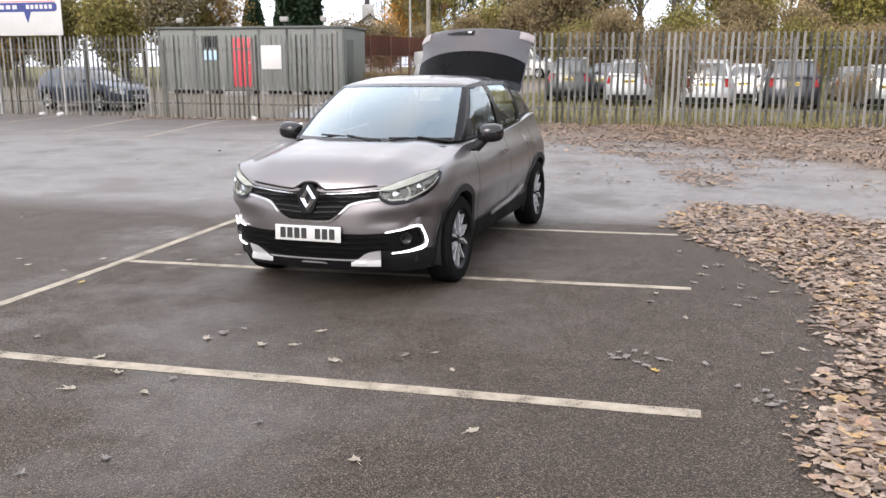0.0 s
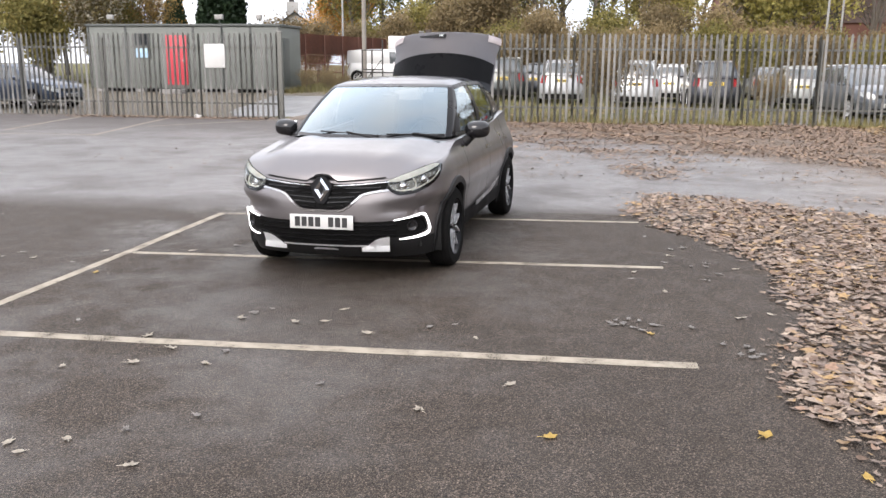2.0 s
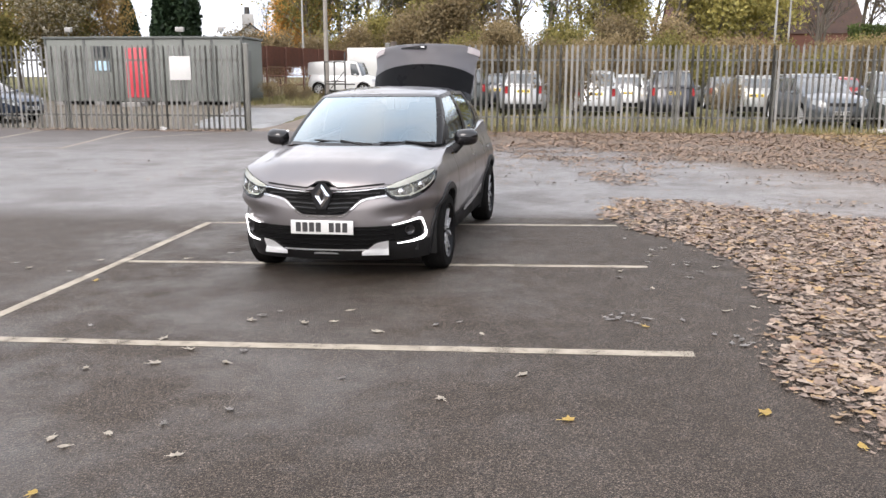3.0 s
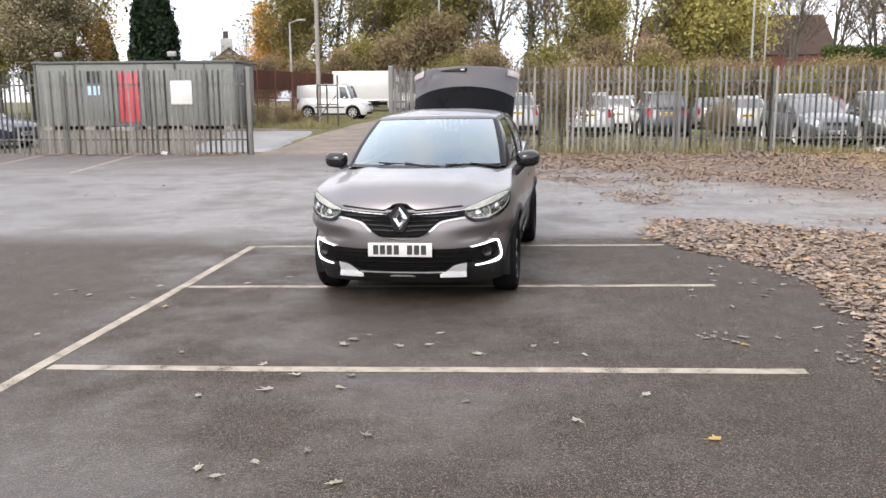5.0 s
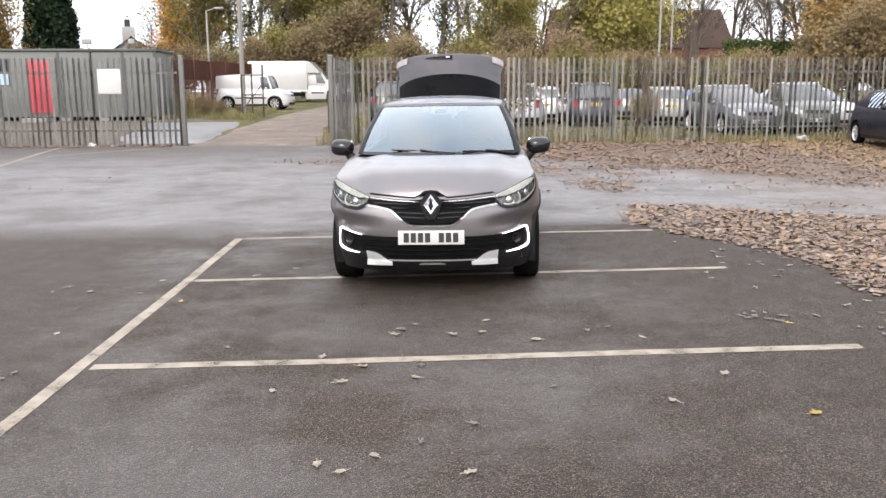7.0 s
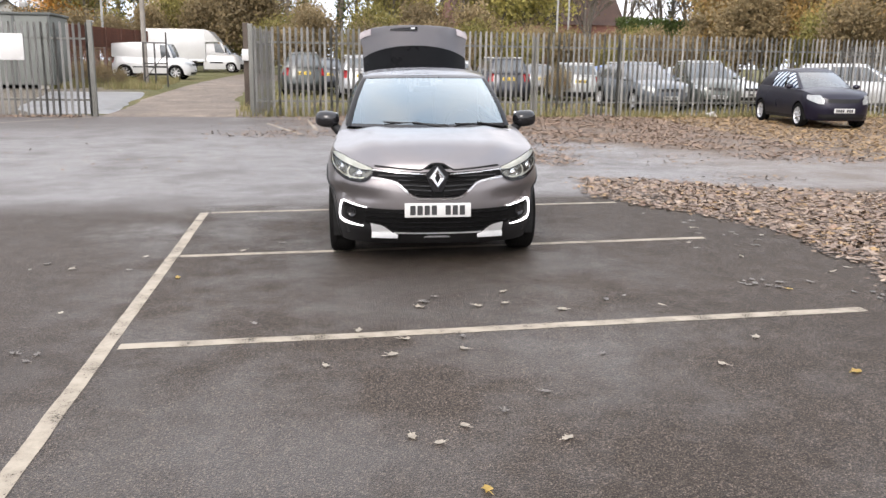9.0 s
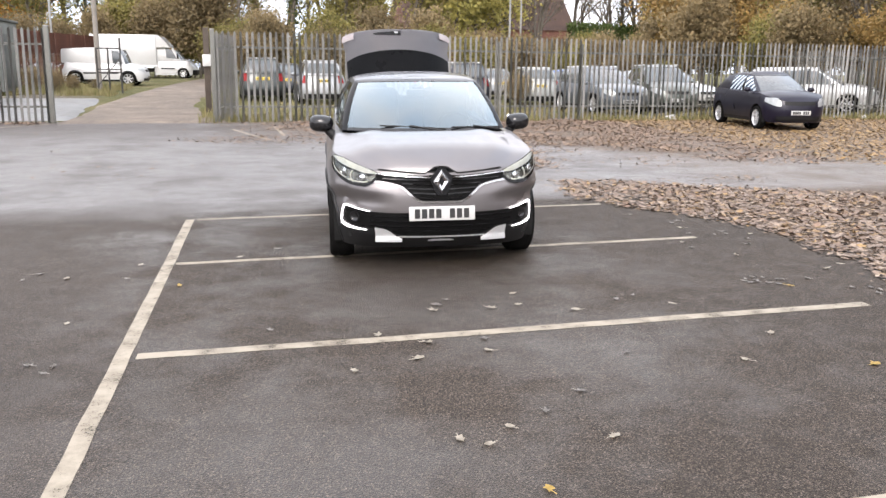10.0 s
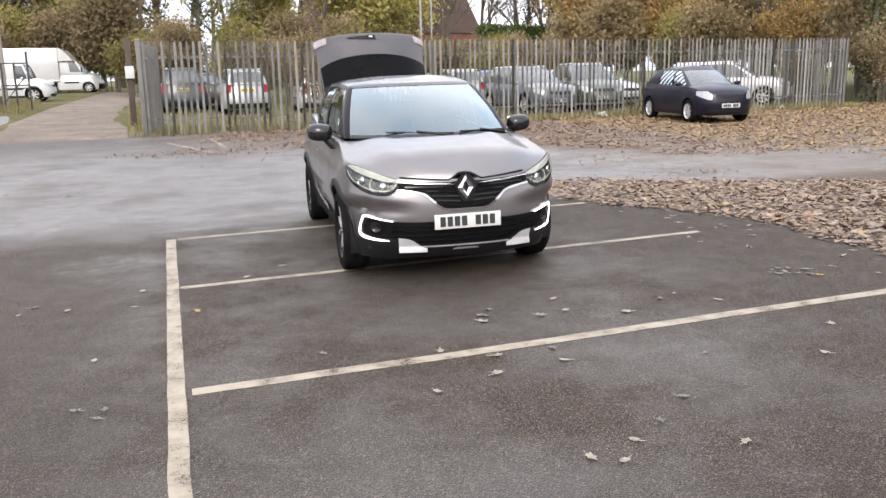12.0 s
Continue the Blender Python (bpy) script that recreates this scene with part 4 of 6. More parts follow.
def fascia(a, z):
    """The lip below the headlamps, the channel over the bumper lamps and the beak that carries the badge."""
    lip = 0.014 * math.exp(-((z - 0.665 - 0.02 * a) / 0.04) ** 2) * smooth(0.36, 0.6, a) * (1 - smooth(0.9, 1.3, a))
    channel = 0.026 * math.exp(-((z - 0.59 + 0.05 * max(0, 0.7 - a)) / 0.028) ** 2) * smooth(0.38, 0.62, a) * (1 - smooth(0.95, 1.25, a))
    beak = 0.04 * math.exp(-(a / 0.30) ** 2) * smooth(0.66, 0.84, z)
    return lip - channel + beak


def bonnet(b):
    """The lid from the lip over the grille to the foot of the windscreen, with a hump over the badge and two soft ridges."""
    lip = curve((0.0, 0.858), (0.05, 0.852), (0.09, 0.828), (0.13, 0.806), (0.3, 0.816), (0.505, 0.834))
    crown = curve((0.0, 0.0), (0.03, 0.022), (0.08, 0.043), (0.2, 0.064), (0.45, 0.074), (0.8, 0.05), (1.0, 0.026))
    us = steps(-1, 1, 60)
    a_end = b.arc_of_y(-0.84)
    base = b.at(0.505, 0.834, 0.004)
    rows = [[b.at(0.505 * u, lip(abs(0.505 * u)) - 0.014, -0.004) for u in us]]
    for v in [0.0, 0.008, 0.02] + steps(0.04, 1.0, 34):
        a = 0.505 + (a_end - 0.505) * v
        y = b.plan(a)[1]
        edge = b.at(a, b.top(y) + 0.004, -0.010) if v > 0 else base
        row = []
        for u in us:
            q = b.at(0.505 * u, lip(abs(0.505 * u)), 0.004)
            bow = (1 - smooth(0, 1, v)) * (base.y - q.y) + smooth(0, 1, v) * 0.33 * (1 - u * u)
            ridge = 0.012 * smooth(0.04, 0.3, v) * (math.exp(-((abs(u) - 0.60) / 0.11) ** 2) - 0.8 * math.exp(-((abs(u) - 0.84) / 0.09) ** 2))
            z = edge.z + (lip(abs(0.505 * u)) - 0.834) * math.exp(-v / 0.13) + crown(v) * (1 - abs(u) ** 2.3) + ridge
            row.append(Vector((edge.x * u, edge.y - bow, z)))
        rows.append(row)
    return sheet(rows)


def taper(b, pts, off, mirror, thick):
    """A strip along (arc, height, width) points on the skin, whose width changes."""
    line = []
    for p, q in zip(pts, pts[1:]):
        line += [tuple(p[k] + (q[k] - p[k]) * i / 5 for k in range(3)) for i in range(5)]
    line.append(pts[-1])
    rows = []
    for i, (a, z, w) in enumerate(line):
        p, q = line[max(0, i - 2)], line[min(len(line) - 1, i + 2)]
        k = math.hypot(q[0] - p[0], q[1] - p[1])
        da, dz = (q[0] - p[0]) / k, (q[1] - p[1]) / k
        rows.append([b.at((-1 if mirror else 1) * (a - dz * w * e), z + da * w * e, off + lift) for e, lift in ((-0.5, -0.006), (-0.3, 0.0), (0.3, 0.0), (0.5, -0.006))])
    return sheet(rows, None, thick)


def hero():
    car = thing("car", "grey metallic crossover with black roof and raised tailgate", "car", m=HERO_AT)
    top = curve((-2.07, 0.80), (-1.95, 0.83), (-1.9, 0.848), (-1.75, 0.902), (-1.6, 0.928), (-1.45, 0.946), (-1.2, 0.988), (-0.9, 1.034), (0.2, 1.05), (1.0, 1.10), (1.5, 1.15), (2.06, 1.16))
    b = Body(4.12, 0.889, (-1.24, 1.385), 0.335, top, nose=0.86, tail=0.5, power=3.0, sill=0.30, chin=0.21,
             front_lean=curve((0.18, 0.17), (0.30, 0.05), (0.40, 0.015), (0.5, 0.0), (0.62, 0.005), (0.72, 0.028), (0.80, 0.056), (0.86, 0.088), (0.92, 0.14), (0.97, 0.22)),
             side_lean=curve((0.2, 0.09), (0.33, 0.055), (0.45, 0.046), (0.56, 0.03), (0.68, 0.0), (0.80, 0.004), (0.9, 0.03), (1.0, 0.075), (1.1, 0.105), (1.2, 0.12)),
             swell=fascia)
    part("body", b.shell(90, 16), M_GREY_PAINT, car, "grey metallic body shell", crease=50)
    part("bonnet", bonnet(b), M_GREY_PAINT, car, crease=60)
    # inner arches and floor
    bm = box(0, 0, 0.42, 1.45, 3.6, 0.3)
    part("underbody", bm, M_DARK, car)
    for yc in b.wheels:
        for s in (-1, 1):
            rows = [[Vector((s * x, yc + 0.385 * math.cos(t), 0.335 + 0.385 * math.sin(t))) for x in (0.55, 0.84)] for t in steps(-0.35, math.pi + 0.35, 20)]
            part("wheel_arch_liner", sheet(rows), M_DARK, car)
            arc = b.arc_of_y(yc)
            rows = []
            for t in steps(-0.32, math.pi + 0.32, 28):
                rows.append([b.at(s * (arc + r * math.cos(t)), 0.335 + r * math.sin(t), o) for r, o in ((0.372, -0.03), (0.376, 0.012), (0.43, 0.014), (0.436, 0.0))])
            part("arch_cladding", sheet(rows), M_PLASTIC, car)
    for s in (-1, 1):
        lo, hi = b.arc_of_y(-0.78), b.arc_of_y(1.02)
        part("sill_cladding", b.patch(lo, hi, lambda a: 0.255, lambda a: 0.40, 0.012, 20, 4, s < 0, -0.01), M_PLASTIC, car)
        mid = b.arc_of_y(-0.35)
        part("door_moulding", b.ribbon([(mid, 0.395), (mid + 0.75, 0.425), (mid + 1.15, 0.50)], 0.045, 0.022, s < 0, -0.012), M_CHROME, car, "bright chrome strip")
        # seams of the doors and wings
        for seam in ([(b.arc_of_y(-0.70), 0.40), (b.arc_of_y(-0.78), 0.72), (b.arc_of_y(-0.78), 1.0)],
                     [(b.arc_of_y(0.22), 0.32), (b.arc_of_y(0.24), 1.04)],
                     [(b.arc_of_y(0.98), 0.52), (b.arc_of_y(1.20), 0.80), (b.arc_of_y(1.22), 1.10)]):
            part("door_seam", b.ribbon(seam, 0.008, 0.0015, s < 0), M_DARK, car)
        for y in (-0.02, 0.98):
            a = b.arc_of_y(y)
            part("door_handle", b.patch(a, a + 0.2, lambda q: 0.885, lambda q: 0.918, 0.036, 8, 3, s < 0, -0.016), M_CHROME, car, "chrome door handle")
    # front: upper grille
    gl = curve((0.0, 0.583), (0.14, 0.585), (0.185, 0.60), (0.25, 0.65), (0.32, 0.708), (0.42, 0.732), (0.56, 0.75))
    gh = curve((0.0, 0.80), (0.13, 0.782), (0.3, 0.790), (0.56, 0.808))
    lip = [(0.0, 0.850), (0.05, 0.844), (0.09, 0.820), (0.13, 0.798), (0.3, 0.808), (0.515, 0.828)]
    for s in (False, True):
        part("grille_backing", b.patch(0, 0.53, gl, gh, 0.004, 28, 8, s), M_BLACK, car)
        for k in range(5):
            z = 0.604 + 0.036 * k
            a1 = max(q for q in steps(0.1, 0.52, 50) if gl(q) < z - 0.008)
            part("grille_bar", b.ribbon([(0.05, z), (a1, z + 0.012)], 0.011, 0.020, s, -0.012), M_GLOSS_BLACK, car)
        part("grille_chrome", b.ribbon([(q, gl(q) - 0.008) for q in steps(0.0, 0.53, 22)], 0.015, 0.014, s, -0.010, 2), M_CHROME, car, "chrome edge of the grille")
        part("grille_blade", b.ribbon([(0.09, 0.768), (0.30, 0.780), (0.53, 0.800)], 0.009, 0.016, s, -0.010), M_CHROME, car, "chrome blade")
        part("bonnet_gap", b.ribbon(lip, 0.011, 0.003, s), M_DARK, car)
        # headlamp
        hl = curve((0.515, 0.778), (0.56, 0.735), (0.62, 0.715), (0.72, 0.722), (0.84, 0.755), (0.97, 0.815), (1.05, 0.875), (1.085, 0.908))
        hh = curve((0.515, 0.806), (0.66, 0.850), (0.80, 0.886), (0.88, 0.904), (1.0, 0.917), (1.085, 0.914))
        floor = curve((0.515, 0.792), (0.60, 0.793), (0.72, 0.818), (0.86, 0.852), (1.0, 0.888), (1.085, 0.912))
        lamp = part("headlamp", b.patch(0.515, 1.085, hl, hh, 0.003, 28, 6, s), M_LAMP_BOWL, car, "clear headlamp with dark surround")
        part("lamp_surround", b.ribbon([(q, hl(q) - 0.006) for q in steps(0.52, 1.085, 18)], 0.022, 0.012, s, -0.008, 2), M_GLOSS_BLACK, lamp)
        part("light_guide", b.ribbon([(q, hl(q) + 0.016) for q in steps(0.59, 1.03, 14)], 0.010, 0.014, s, -0.005, 2), M_LAMP_WHITE, lamp)
        part("upper_reflector", b.patch(0.53, 1.07, lambda q: floor(q) + 0.004, lambda q: hh(q) - 0.003, 0.010, 22, 4, s, -0.004), M_LAMP_WHITE, lamp)
        part("divider", taper(b, [(0.715, 0.728, 0.020), (0.752, 0.752, 0.016), (0.758, 0.79, 0.014), (0.74, 0.818, 0.018)], 0.014, s, -0.006), M_LAMP_WHITE, lamp)
        part("lamp_step", b.ribbon([(q, floor(q) - 0.006) for q in steps(0.55, 1.02, 12)], 0.010, 0.012, s, -0.006, 2), M_GLOSS_BLACK, lamp)
        for q, z, r in ((0.655, 0.757, 0.030), (0.845, 0.803, 0.026)):
            c, o = b.at(-q if s else q, z, -0.002), b.at(-q if s else q, z, 0.03) - b.at(-q if s else q, z, -0.006)
            mm = Matrix.Translation(c) @ o.to_track_quat("Z", "Y").to_matrix().to_4x4()
            part("projector", lathe([(r * 1.3, 0.004), (r * 1.2, 0.012), (r, 0.006), (r * 0.9, 0.004), (r * 0.5, 0.012), (0, 0.014)], 20, m=mm), M_CHROME, lamp)
        part("lamp_lens", b.patch(0.515, 1.085, hl, hh, 0.020, 24, 6, s), M_LENS, lamp)
        # bumper: lower intake, light brackets, skid plate
        il = curve((0.0, 0.30), (0.33, 0.308), (0.40, 0.335), (0.48, 0.372), (0.58, 0.36), (0.80, 0.375), (0.90, 0.40))
        ih = curve((0.0, 0.50), (0.3, 0.492), (0.55, 0.500), (0.72, 0.520), (0.82, 0.535), (0.90, 0.47))
        part("lower_intake", b.patch(0, 0.89, il, ih, 0.003, 30, 6, s), M_BLACK, car)
        for z in (0.345, 0.385, 0.425, 0.465):
            a1 = max(q for q in steps(0.2, 0.58, 40) if il(q) < z - 0.002 or q < 0.34)
            part("intake_bar", b.ribbon([(0, z), (a1, z + 0.006)], 0.012, 0.018, s, -0.012), M_GLOSS_BLACK, car)
        part("daytime_lamp", taper(b, [(0.565, 0.503, 0.006), (0.70, 0.523, 0.010), (0.80, 0.541, 0.015), (0.840, 0.532, 0.019), (0.878, 0.475, 0.019), (0.910, 0.415, 0.023), (0.90, 0.386, 0.027), (0.86, 0.370, 0.025), (0.76, 0.358, 0.018), (0.61, 0.348, 0.009)], 0.020, s, -0.012), M_DRL, car, "glowing white daytime running lamp")
        part("lamp_housing", b.ribbon([(0.60, 0.490), (0.76, 0.510), (0.815, 0.500), (0.86, 0.42), (0.84, 0.396), (0.76, 0.386), (0.62, 0.376)], 0.012, 0.012, s, -0.008, 3), M_GLOSS_BLACK, car)
        f = b.at(-0.72 if s else 0.72, 0.452, 0.0)
        part("fog_lamp", lathe([(0.046, 0.0), (0.043, 0.014), (0.034, 0.014), (0.026, 0.008), (0, 0.006)], 20, m=Matrix.Translation(f) @ pose(0, 0, 0, 90, 0, -30 if s else 30)), M_GLOSS_BLACK, car)
        part("lower_bumper", b.patch(0, 1.06, lambda a: 0.19, lambda a: min(0.375, il(a) + 0.004) - 0.02 * smooth(0.6, 0.9, a), 0.006, 30, 4, s), M_PLASTIC, car)
        tops = curve((0.315, 0.290), (0.35, 0.301), (0.43, 0.358), (0.46, 0.368), (0.53, 0.378))
        rows = [[b.at(-a if s else a, 0.260 + (tops(a) - 0.260) * v, 0.035 + 0.9 * max(0, 0.31 - (0.260 + (tops(a) - 0.260) * v))) for v in steps(0, 1, 5)] for a in steps(0.315, 0.53, 18)]
        part("skid_plate", sheet(rows, thick=-0.02), M_SATIN, car, "satin silver skid plate", crease=25)
        part("skid_strip", b.ribbon([(0.0, 0.296), (0.2, 0.297), (0.35, 0.300)], 0.013, 0.028, s, -0.016), M_SATIN, car)
        part("skid_tab", b.patch(0.0, 0.105, lambda a: 0.254, lambda a: 0.272 - 0.01 * smooth(0.07, 0.105, a), 0.024, 6, 2, s, -0.014), M_SATIN, car)
    # badge: a plain upright diamond on a black shield
    p = b.at(0, 0.738, 0.012)
    part("badge_shield", slab([(-0.09, 0.03), (-0.052, 0.072), (-0.028, 0.101), (0.028, 0.101), (0.052, 0.072), (0.09, 0.03), (0.052, -0.075), (0.028, -0.108), (-0.028, -0.108), (-0.052, -0.075)], -0.02, 0.012,
                                       m=Matrix.Translation(p) @ pose(0, 0, 0, 82, 0, 0)), M_PILLAR, car)
    bm = bmesh.new()
    mm = Matrix.Translation(p + Vector((0, -0.008, 0))) @ pose(0, 0, 0, 82, 0, 0)
    outer, inner = [(0, 0.094), (0.068, 0), (0, -0.094), (-0.068, 0)], [(0, 0.044), (0.021, 0), (0, -0.044), (-0.021, 0)]
    vo, vi, vt = ([bm.verts.new(mm @ Vector((x, y, z))) for x, y in pts] for pts, z in ((outer, 0.004), (inner, 0.006), ([(x * 0.72, y * 0.72) for x, y in outer], 0.024)))
    for i in range(4):
        j = (i + 1) % 4
        bm.faces.new((vo[i], vo[j], vt[j], vt[i]))
        bm.faces.new((vt[i], vt[j], vi[j], vi[i]))
    part("badge", bm, M_CHROME, car, "plain chrome diamond badge", crease=10)
    plate_bars(car, False, Matrix.Translation(b.at(0, 0.49, 0.026)) @ pose(0, 0, 0, -3, 0, 0))
    # greenhouse
    low = [(0, -1.13, 1.058), (0.742, -0.84, 1.058), (0.775, 0.22, 1.058), (0.765, 1.0, 1.105), (0.70, 1.74, 1.16), (0, 1.86, 1.16)]
    high = [(0, -0.34, 1.496), (0.588, -0.17, 1.486), (0.612, 0.20, 1.515), (0.60, 0.95, 1.505), (0.53, 1.50, 1.468), (0, 1.56, 1.48)]
    g = House(low, high, 0.035)
    part("windscreen", g.pane(-0.955, 0.955, 0.03, 0.97, 0.0, 24, 10), M_SCREEN, car, "windscreen mirroring the pale sky")
    part("windscreen_edge", g.pane(-1.0, 1.0, 0.0, 0.05, 0.003, 24, 2), M_GLOSS_BLACK, car)
    part("windscreen_header", g.pane(-1.0, 1.0, 0.955, 1.0, 0.004, 24, 2), M_BLACK_PAINT, car)
    for s in (-1, 1):
        part("windscreen_post", g.pane(s * 0.94, s * 1.10, 0, 1, 0.004, 6, 8), M_PILLAR, car)
        part("front_side_window", g.pane(s * 1.14, s * 1.95, 0.04, 0.93, -0.004, 14, 8, slant0=0.0), M_SIDE_GLASS, car)
        part("door_post", g.pane(s * 1.95, s * 2.1, 0, 1, 0.004, 3, 6), M_PILLAR, car)
        part("rear_side_window", g.pane(s * 2.1, s * 2.95, 0.04, 0.93, -0.004, 10, 8), M_SIDE_GLASS, car)
        part("rear_quarter", g.pane(s * 2.95, s * 4.0, 0, 1, 0.004, 12, 8), M_PILLAR, car)
        part("quarter_window", g.pane(s * 3.06, s * 3.6, 0.12, 0.85, 0.009, 8, 6, slant1=0.1 * s), M_DARK_GLASS, car)
        part("window_top_rail", g.pane(s * 1.08, s * 4.0, 0.92, 1.0, 0.006, 30, 2), M_PILLAR, car)
        part("belt_moulding", g.pane(s * 1.1, s * 3.6, -0.01, 0.045, 0.012, 30, 2), M_GLOSS_BLACK, car)
        part("mirror_triangle", g.pane(s * 1.08, s * 1.28, 0.0, 0.34, 0.008, 4, 4, slant1=-0.4 * s), M_PLASTIC, car)
        # mirror
        mm = Matrix.Translation((s * 0.925, -0.59, 1.105)) @ pose(0, 0, 0, 0, s * -4, s * 8)
        bm = bmesh.new()
        bmesh.ops.create_uvsphere(bm, u_segments=20, v_segments=12, radius=1)
        for v in bm.verts:
            x, y, z = v.co
            v.co = mm @ Vector((math.copysign(abs(x) ** 0.7, x) * 0.112, (y if y < 0 else y * 0.35) * 0.095, math.copysign(abs(z) ** 0.72, z) * 0.078))
        mir = part("door_mirror", bm, M_GLOSS_BLACK, car, "gloss black door mirror", crease=70)
        part("mirror_foot", rod((s * 0.80, -0.62, 0.985), (s * 0.885, -0.59, 1.06), 0.05, 0.035, 12), M_PLASTIC, mir)
        part("mirror_glass", box(s * 0.925, -0.555, 1.108, 0.18, 0.006, 0.115, 0.002), M_CHROME, mir)
        part("wing_badge", b.patch(b.arc_of_y(-0.84), b.arc_of_y(-0.64), lambda a: 0.965, lambda a: 0.985, 0.006, 6, 2, s < 0, -0.004), M_CHROME, car)
    part("roof", g.roof(0.042, 60, 20), M_BLACK_PAINT, car, "gloss black roof mirroring the sky", crease=60)
    cowl = [[Vector((0.72 * u, -1.17 + 0.29 * u * u + 0.12 * v, 1.03 - 0.02 * abs(u) ** 2 + 0.002 * v)) for u in steps(-1, 1, 18)] for v in (0, 1)]
    part("cowl", sheet(cowl), M_PLASTIC, car)
    for x0, x1 in ((0.16, -0.40), (0.66, 0.22)):   # wipers rest along the foot of the screen
        bm = bmesh.new()
        a, c = g.at(x0 / 0.715, 0.02, 0.02), g.at(x1 / 0.715, 0.075 if x0 < 0.5 else 0.045, 0.022)
        rod(a, c, 0.009, 0.007, 8, bm)
        rod(a + Vector((0, -0.02, -0.02)), a.lerp(c, 0.55) + Vector((0, -0.005, 0.012)), 0.012, 0.008, 8, bm)
        part("wiper", bm, M_PLASTIC, car)
    part("mirror_inside", box(0, -0.36, 1.37, 0.22, 0.03, 0.06, 0.012), M_PLASTIC, car)
    part("sensor_pod", box(0, -0.34, 1.425, 0.11, 0.06, 0.04, 0.012), M_PLASTIC, car)
    # cabin
    rows = [[Vector((0.70 * u, -1.10 + 0.74 * v, 1.03 - 0.03 * v - 0.16 * max(0, v - 0.85) / 0.15 + 0.02 * math.sin(3 * u))) for u in steps(-1, 1, 14)] for v in steps(0, 1, 8)]
    part("dashboard", sheet(rows, thick=0.02), M_PLASTIC, car)
    part("cabin_floor", box(0, 0.4, 0.58, 1.46, 2.7, 0.04), M_SEAT, car)
    for s in (-1, 1):
        part("door_lining", box(s * 0.745, 0.4, 0.82, 0.03, 2.4, 0.44), M_SEAT, car)
        part("seat", box(s * 0.37, 0.12, 0.80, 0.5, 0.5, 0.16, 0.05), M_SEAT, car)
        part("seat_back", box(s * 0.37, 0.40, 1.10, 0.48, 0.14, 0.62, 0.05, m=pose(0, 0, 0, -14, 0, 0)), M_SEAT, car)
        part("head_restraint", box(s * 0.37, 0.50, 1.40, 0.26, 0.1, 0.16, 0.04, m=pose(0, 0, 0, -12, 0, 0)), M_SEAT, car)
    part("rear_bench", box(0, 1.30, 1.02, 1.3, 0.14, 0.56, 0.05, m=pose(0, 0, 0, -14, 0, 0)), M_SEAT, car)
    wheel_ring = lathe([(0.175 + 0.016 * math.cos(t), 0.016 * math.sin(t)) for t in steps(0, 2 * math.pi, 8)], 28, m=Matrix.Translation((0.37, -0.30, 1.02)) @ pose(0, 0, 0, 64, 0, 0))
    part("steering_wheel", wheel_ring, M_PLASTIC, car)
    # the raised tailgate, hinged at the back of the roof
    def gate(u, v):
        """u across, v from the hinge to the lower lip."""
        half = 0.605 + 0.02 * math.sin(math.pi * min(1, max(0, v))) + 0.045 * smooth(0.62, 0.92, v)
        y = 1.50 + 0.42 * v + 0.16 * max(0, v - 0.8) ** 1.5 + 0.23 * abs(u) ** 2.4
        z = 1.475 + 0.60 * v - 0.06 * max(0, v - 0.85) - 0.055 * abs(u) ** 2.4 - 0.03 * abs(u) ** 8
        return Vector((half * u, y, z))
    up = Vector((0, -0.82, 0.57))
    tail = part("tailgate", sheet([[gate(u, v) for u in steps(-1, 1, 28)] for v in steps(0, 1, 22)], thick=0.045), M_GREY_PAINT, car, "raised grey tailgate with dark rear window", crease=50)
    part("rear_window", sheet([[gate(u, v * (1 - 0.20 * u * u)) + up * 0.012 for u in steps(-0.985, 0.985, 24)] for v in steps(0.02, 0.565, 8)], thick=-0.006), M_PILLAR, tail)
    part("roof_spoiler", sheet([[gate(u, v) + up * 0.02 for u in steps(-1.0, 1.0, 20)] for v in steps(-0.05, 0.08, 4)], thick=0.02), M_BLACK_PAINT, tail)
    part("handle_recess", sheet([[gate(-0.19 + 0.25 * u, 0.905 + (0.026 + 0.016 * u) * k) + up * 0.010 for u in steps(-1, 1, 12)] for k in (-1, 0, 1)], thick=-0.006), M_GLOSS_BLACK, tail)
    part("handle_lamp", sheet([[gate(u, v) + up * 0.017 for u in steps(-0.06, 0.01, 4)] for v in steps(0.89, 0.925, 2)], thick=-0.004), M_WHITE_LENS, tail)
    for s in (-1, 1):
        part("tail_lamp", sheet([[gate(s * (0.80 + 0.21 * u), 0.84 + v) + up * 0.012 for u in steps(0, 1.0, 6)] for v in steps(0, 0.14, 5)], thick=-0.008), M_PALE_RED, tail, "pale red tail lamp")
        part("gas_strut", rod((s * 0.56, 1.62, 1.25), gate(s * 0.92, 0.40) + Vector((0, 0.05, -0.03)), 0.011, 0.008, 8), M_PLASTIC, tail)
    for y in b.wheels:
        for s in (-1, 1):
            wheel(car, s * (0.775 if y < 0 else 0.79), y, 0.335, 0.21, s, 5, M_PILLAR, "twin")
    return car



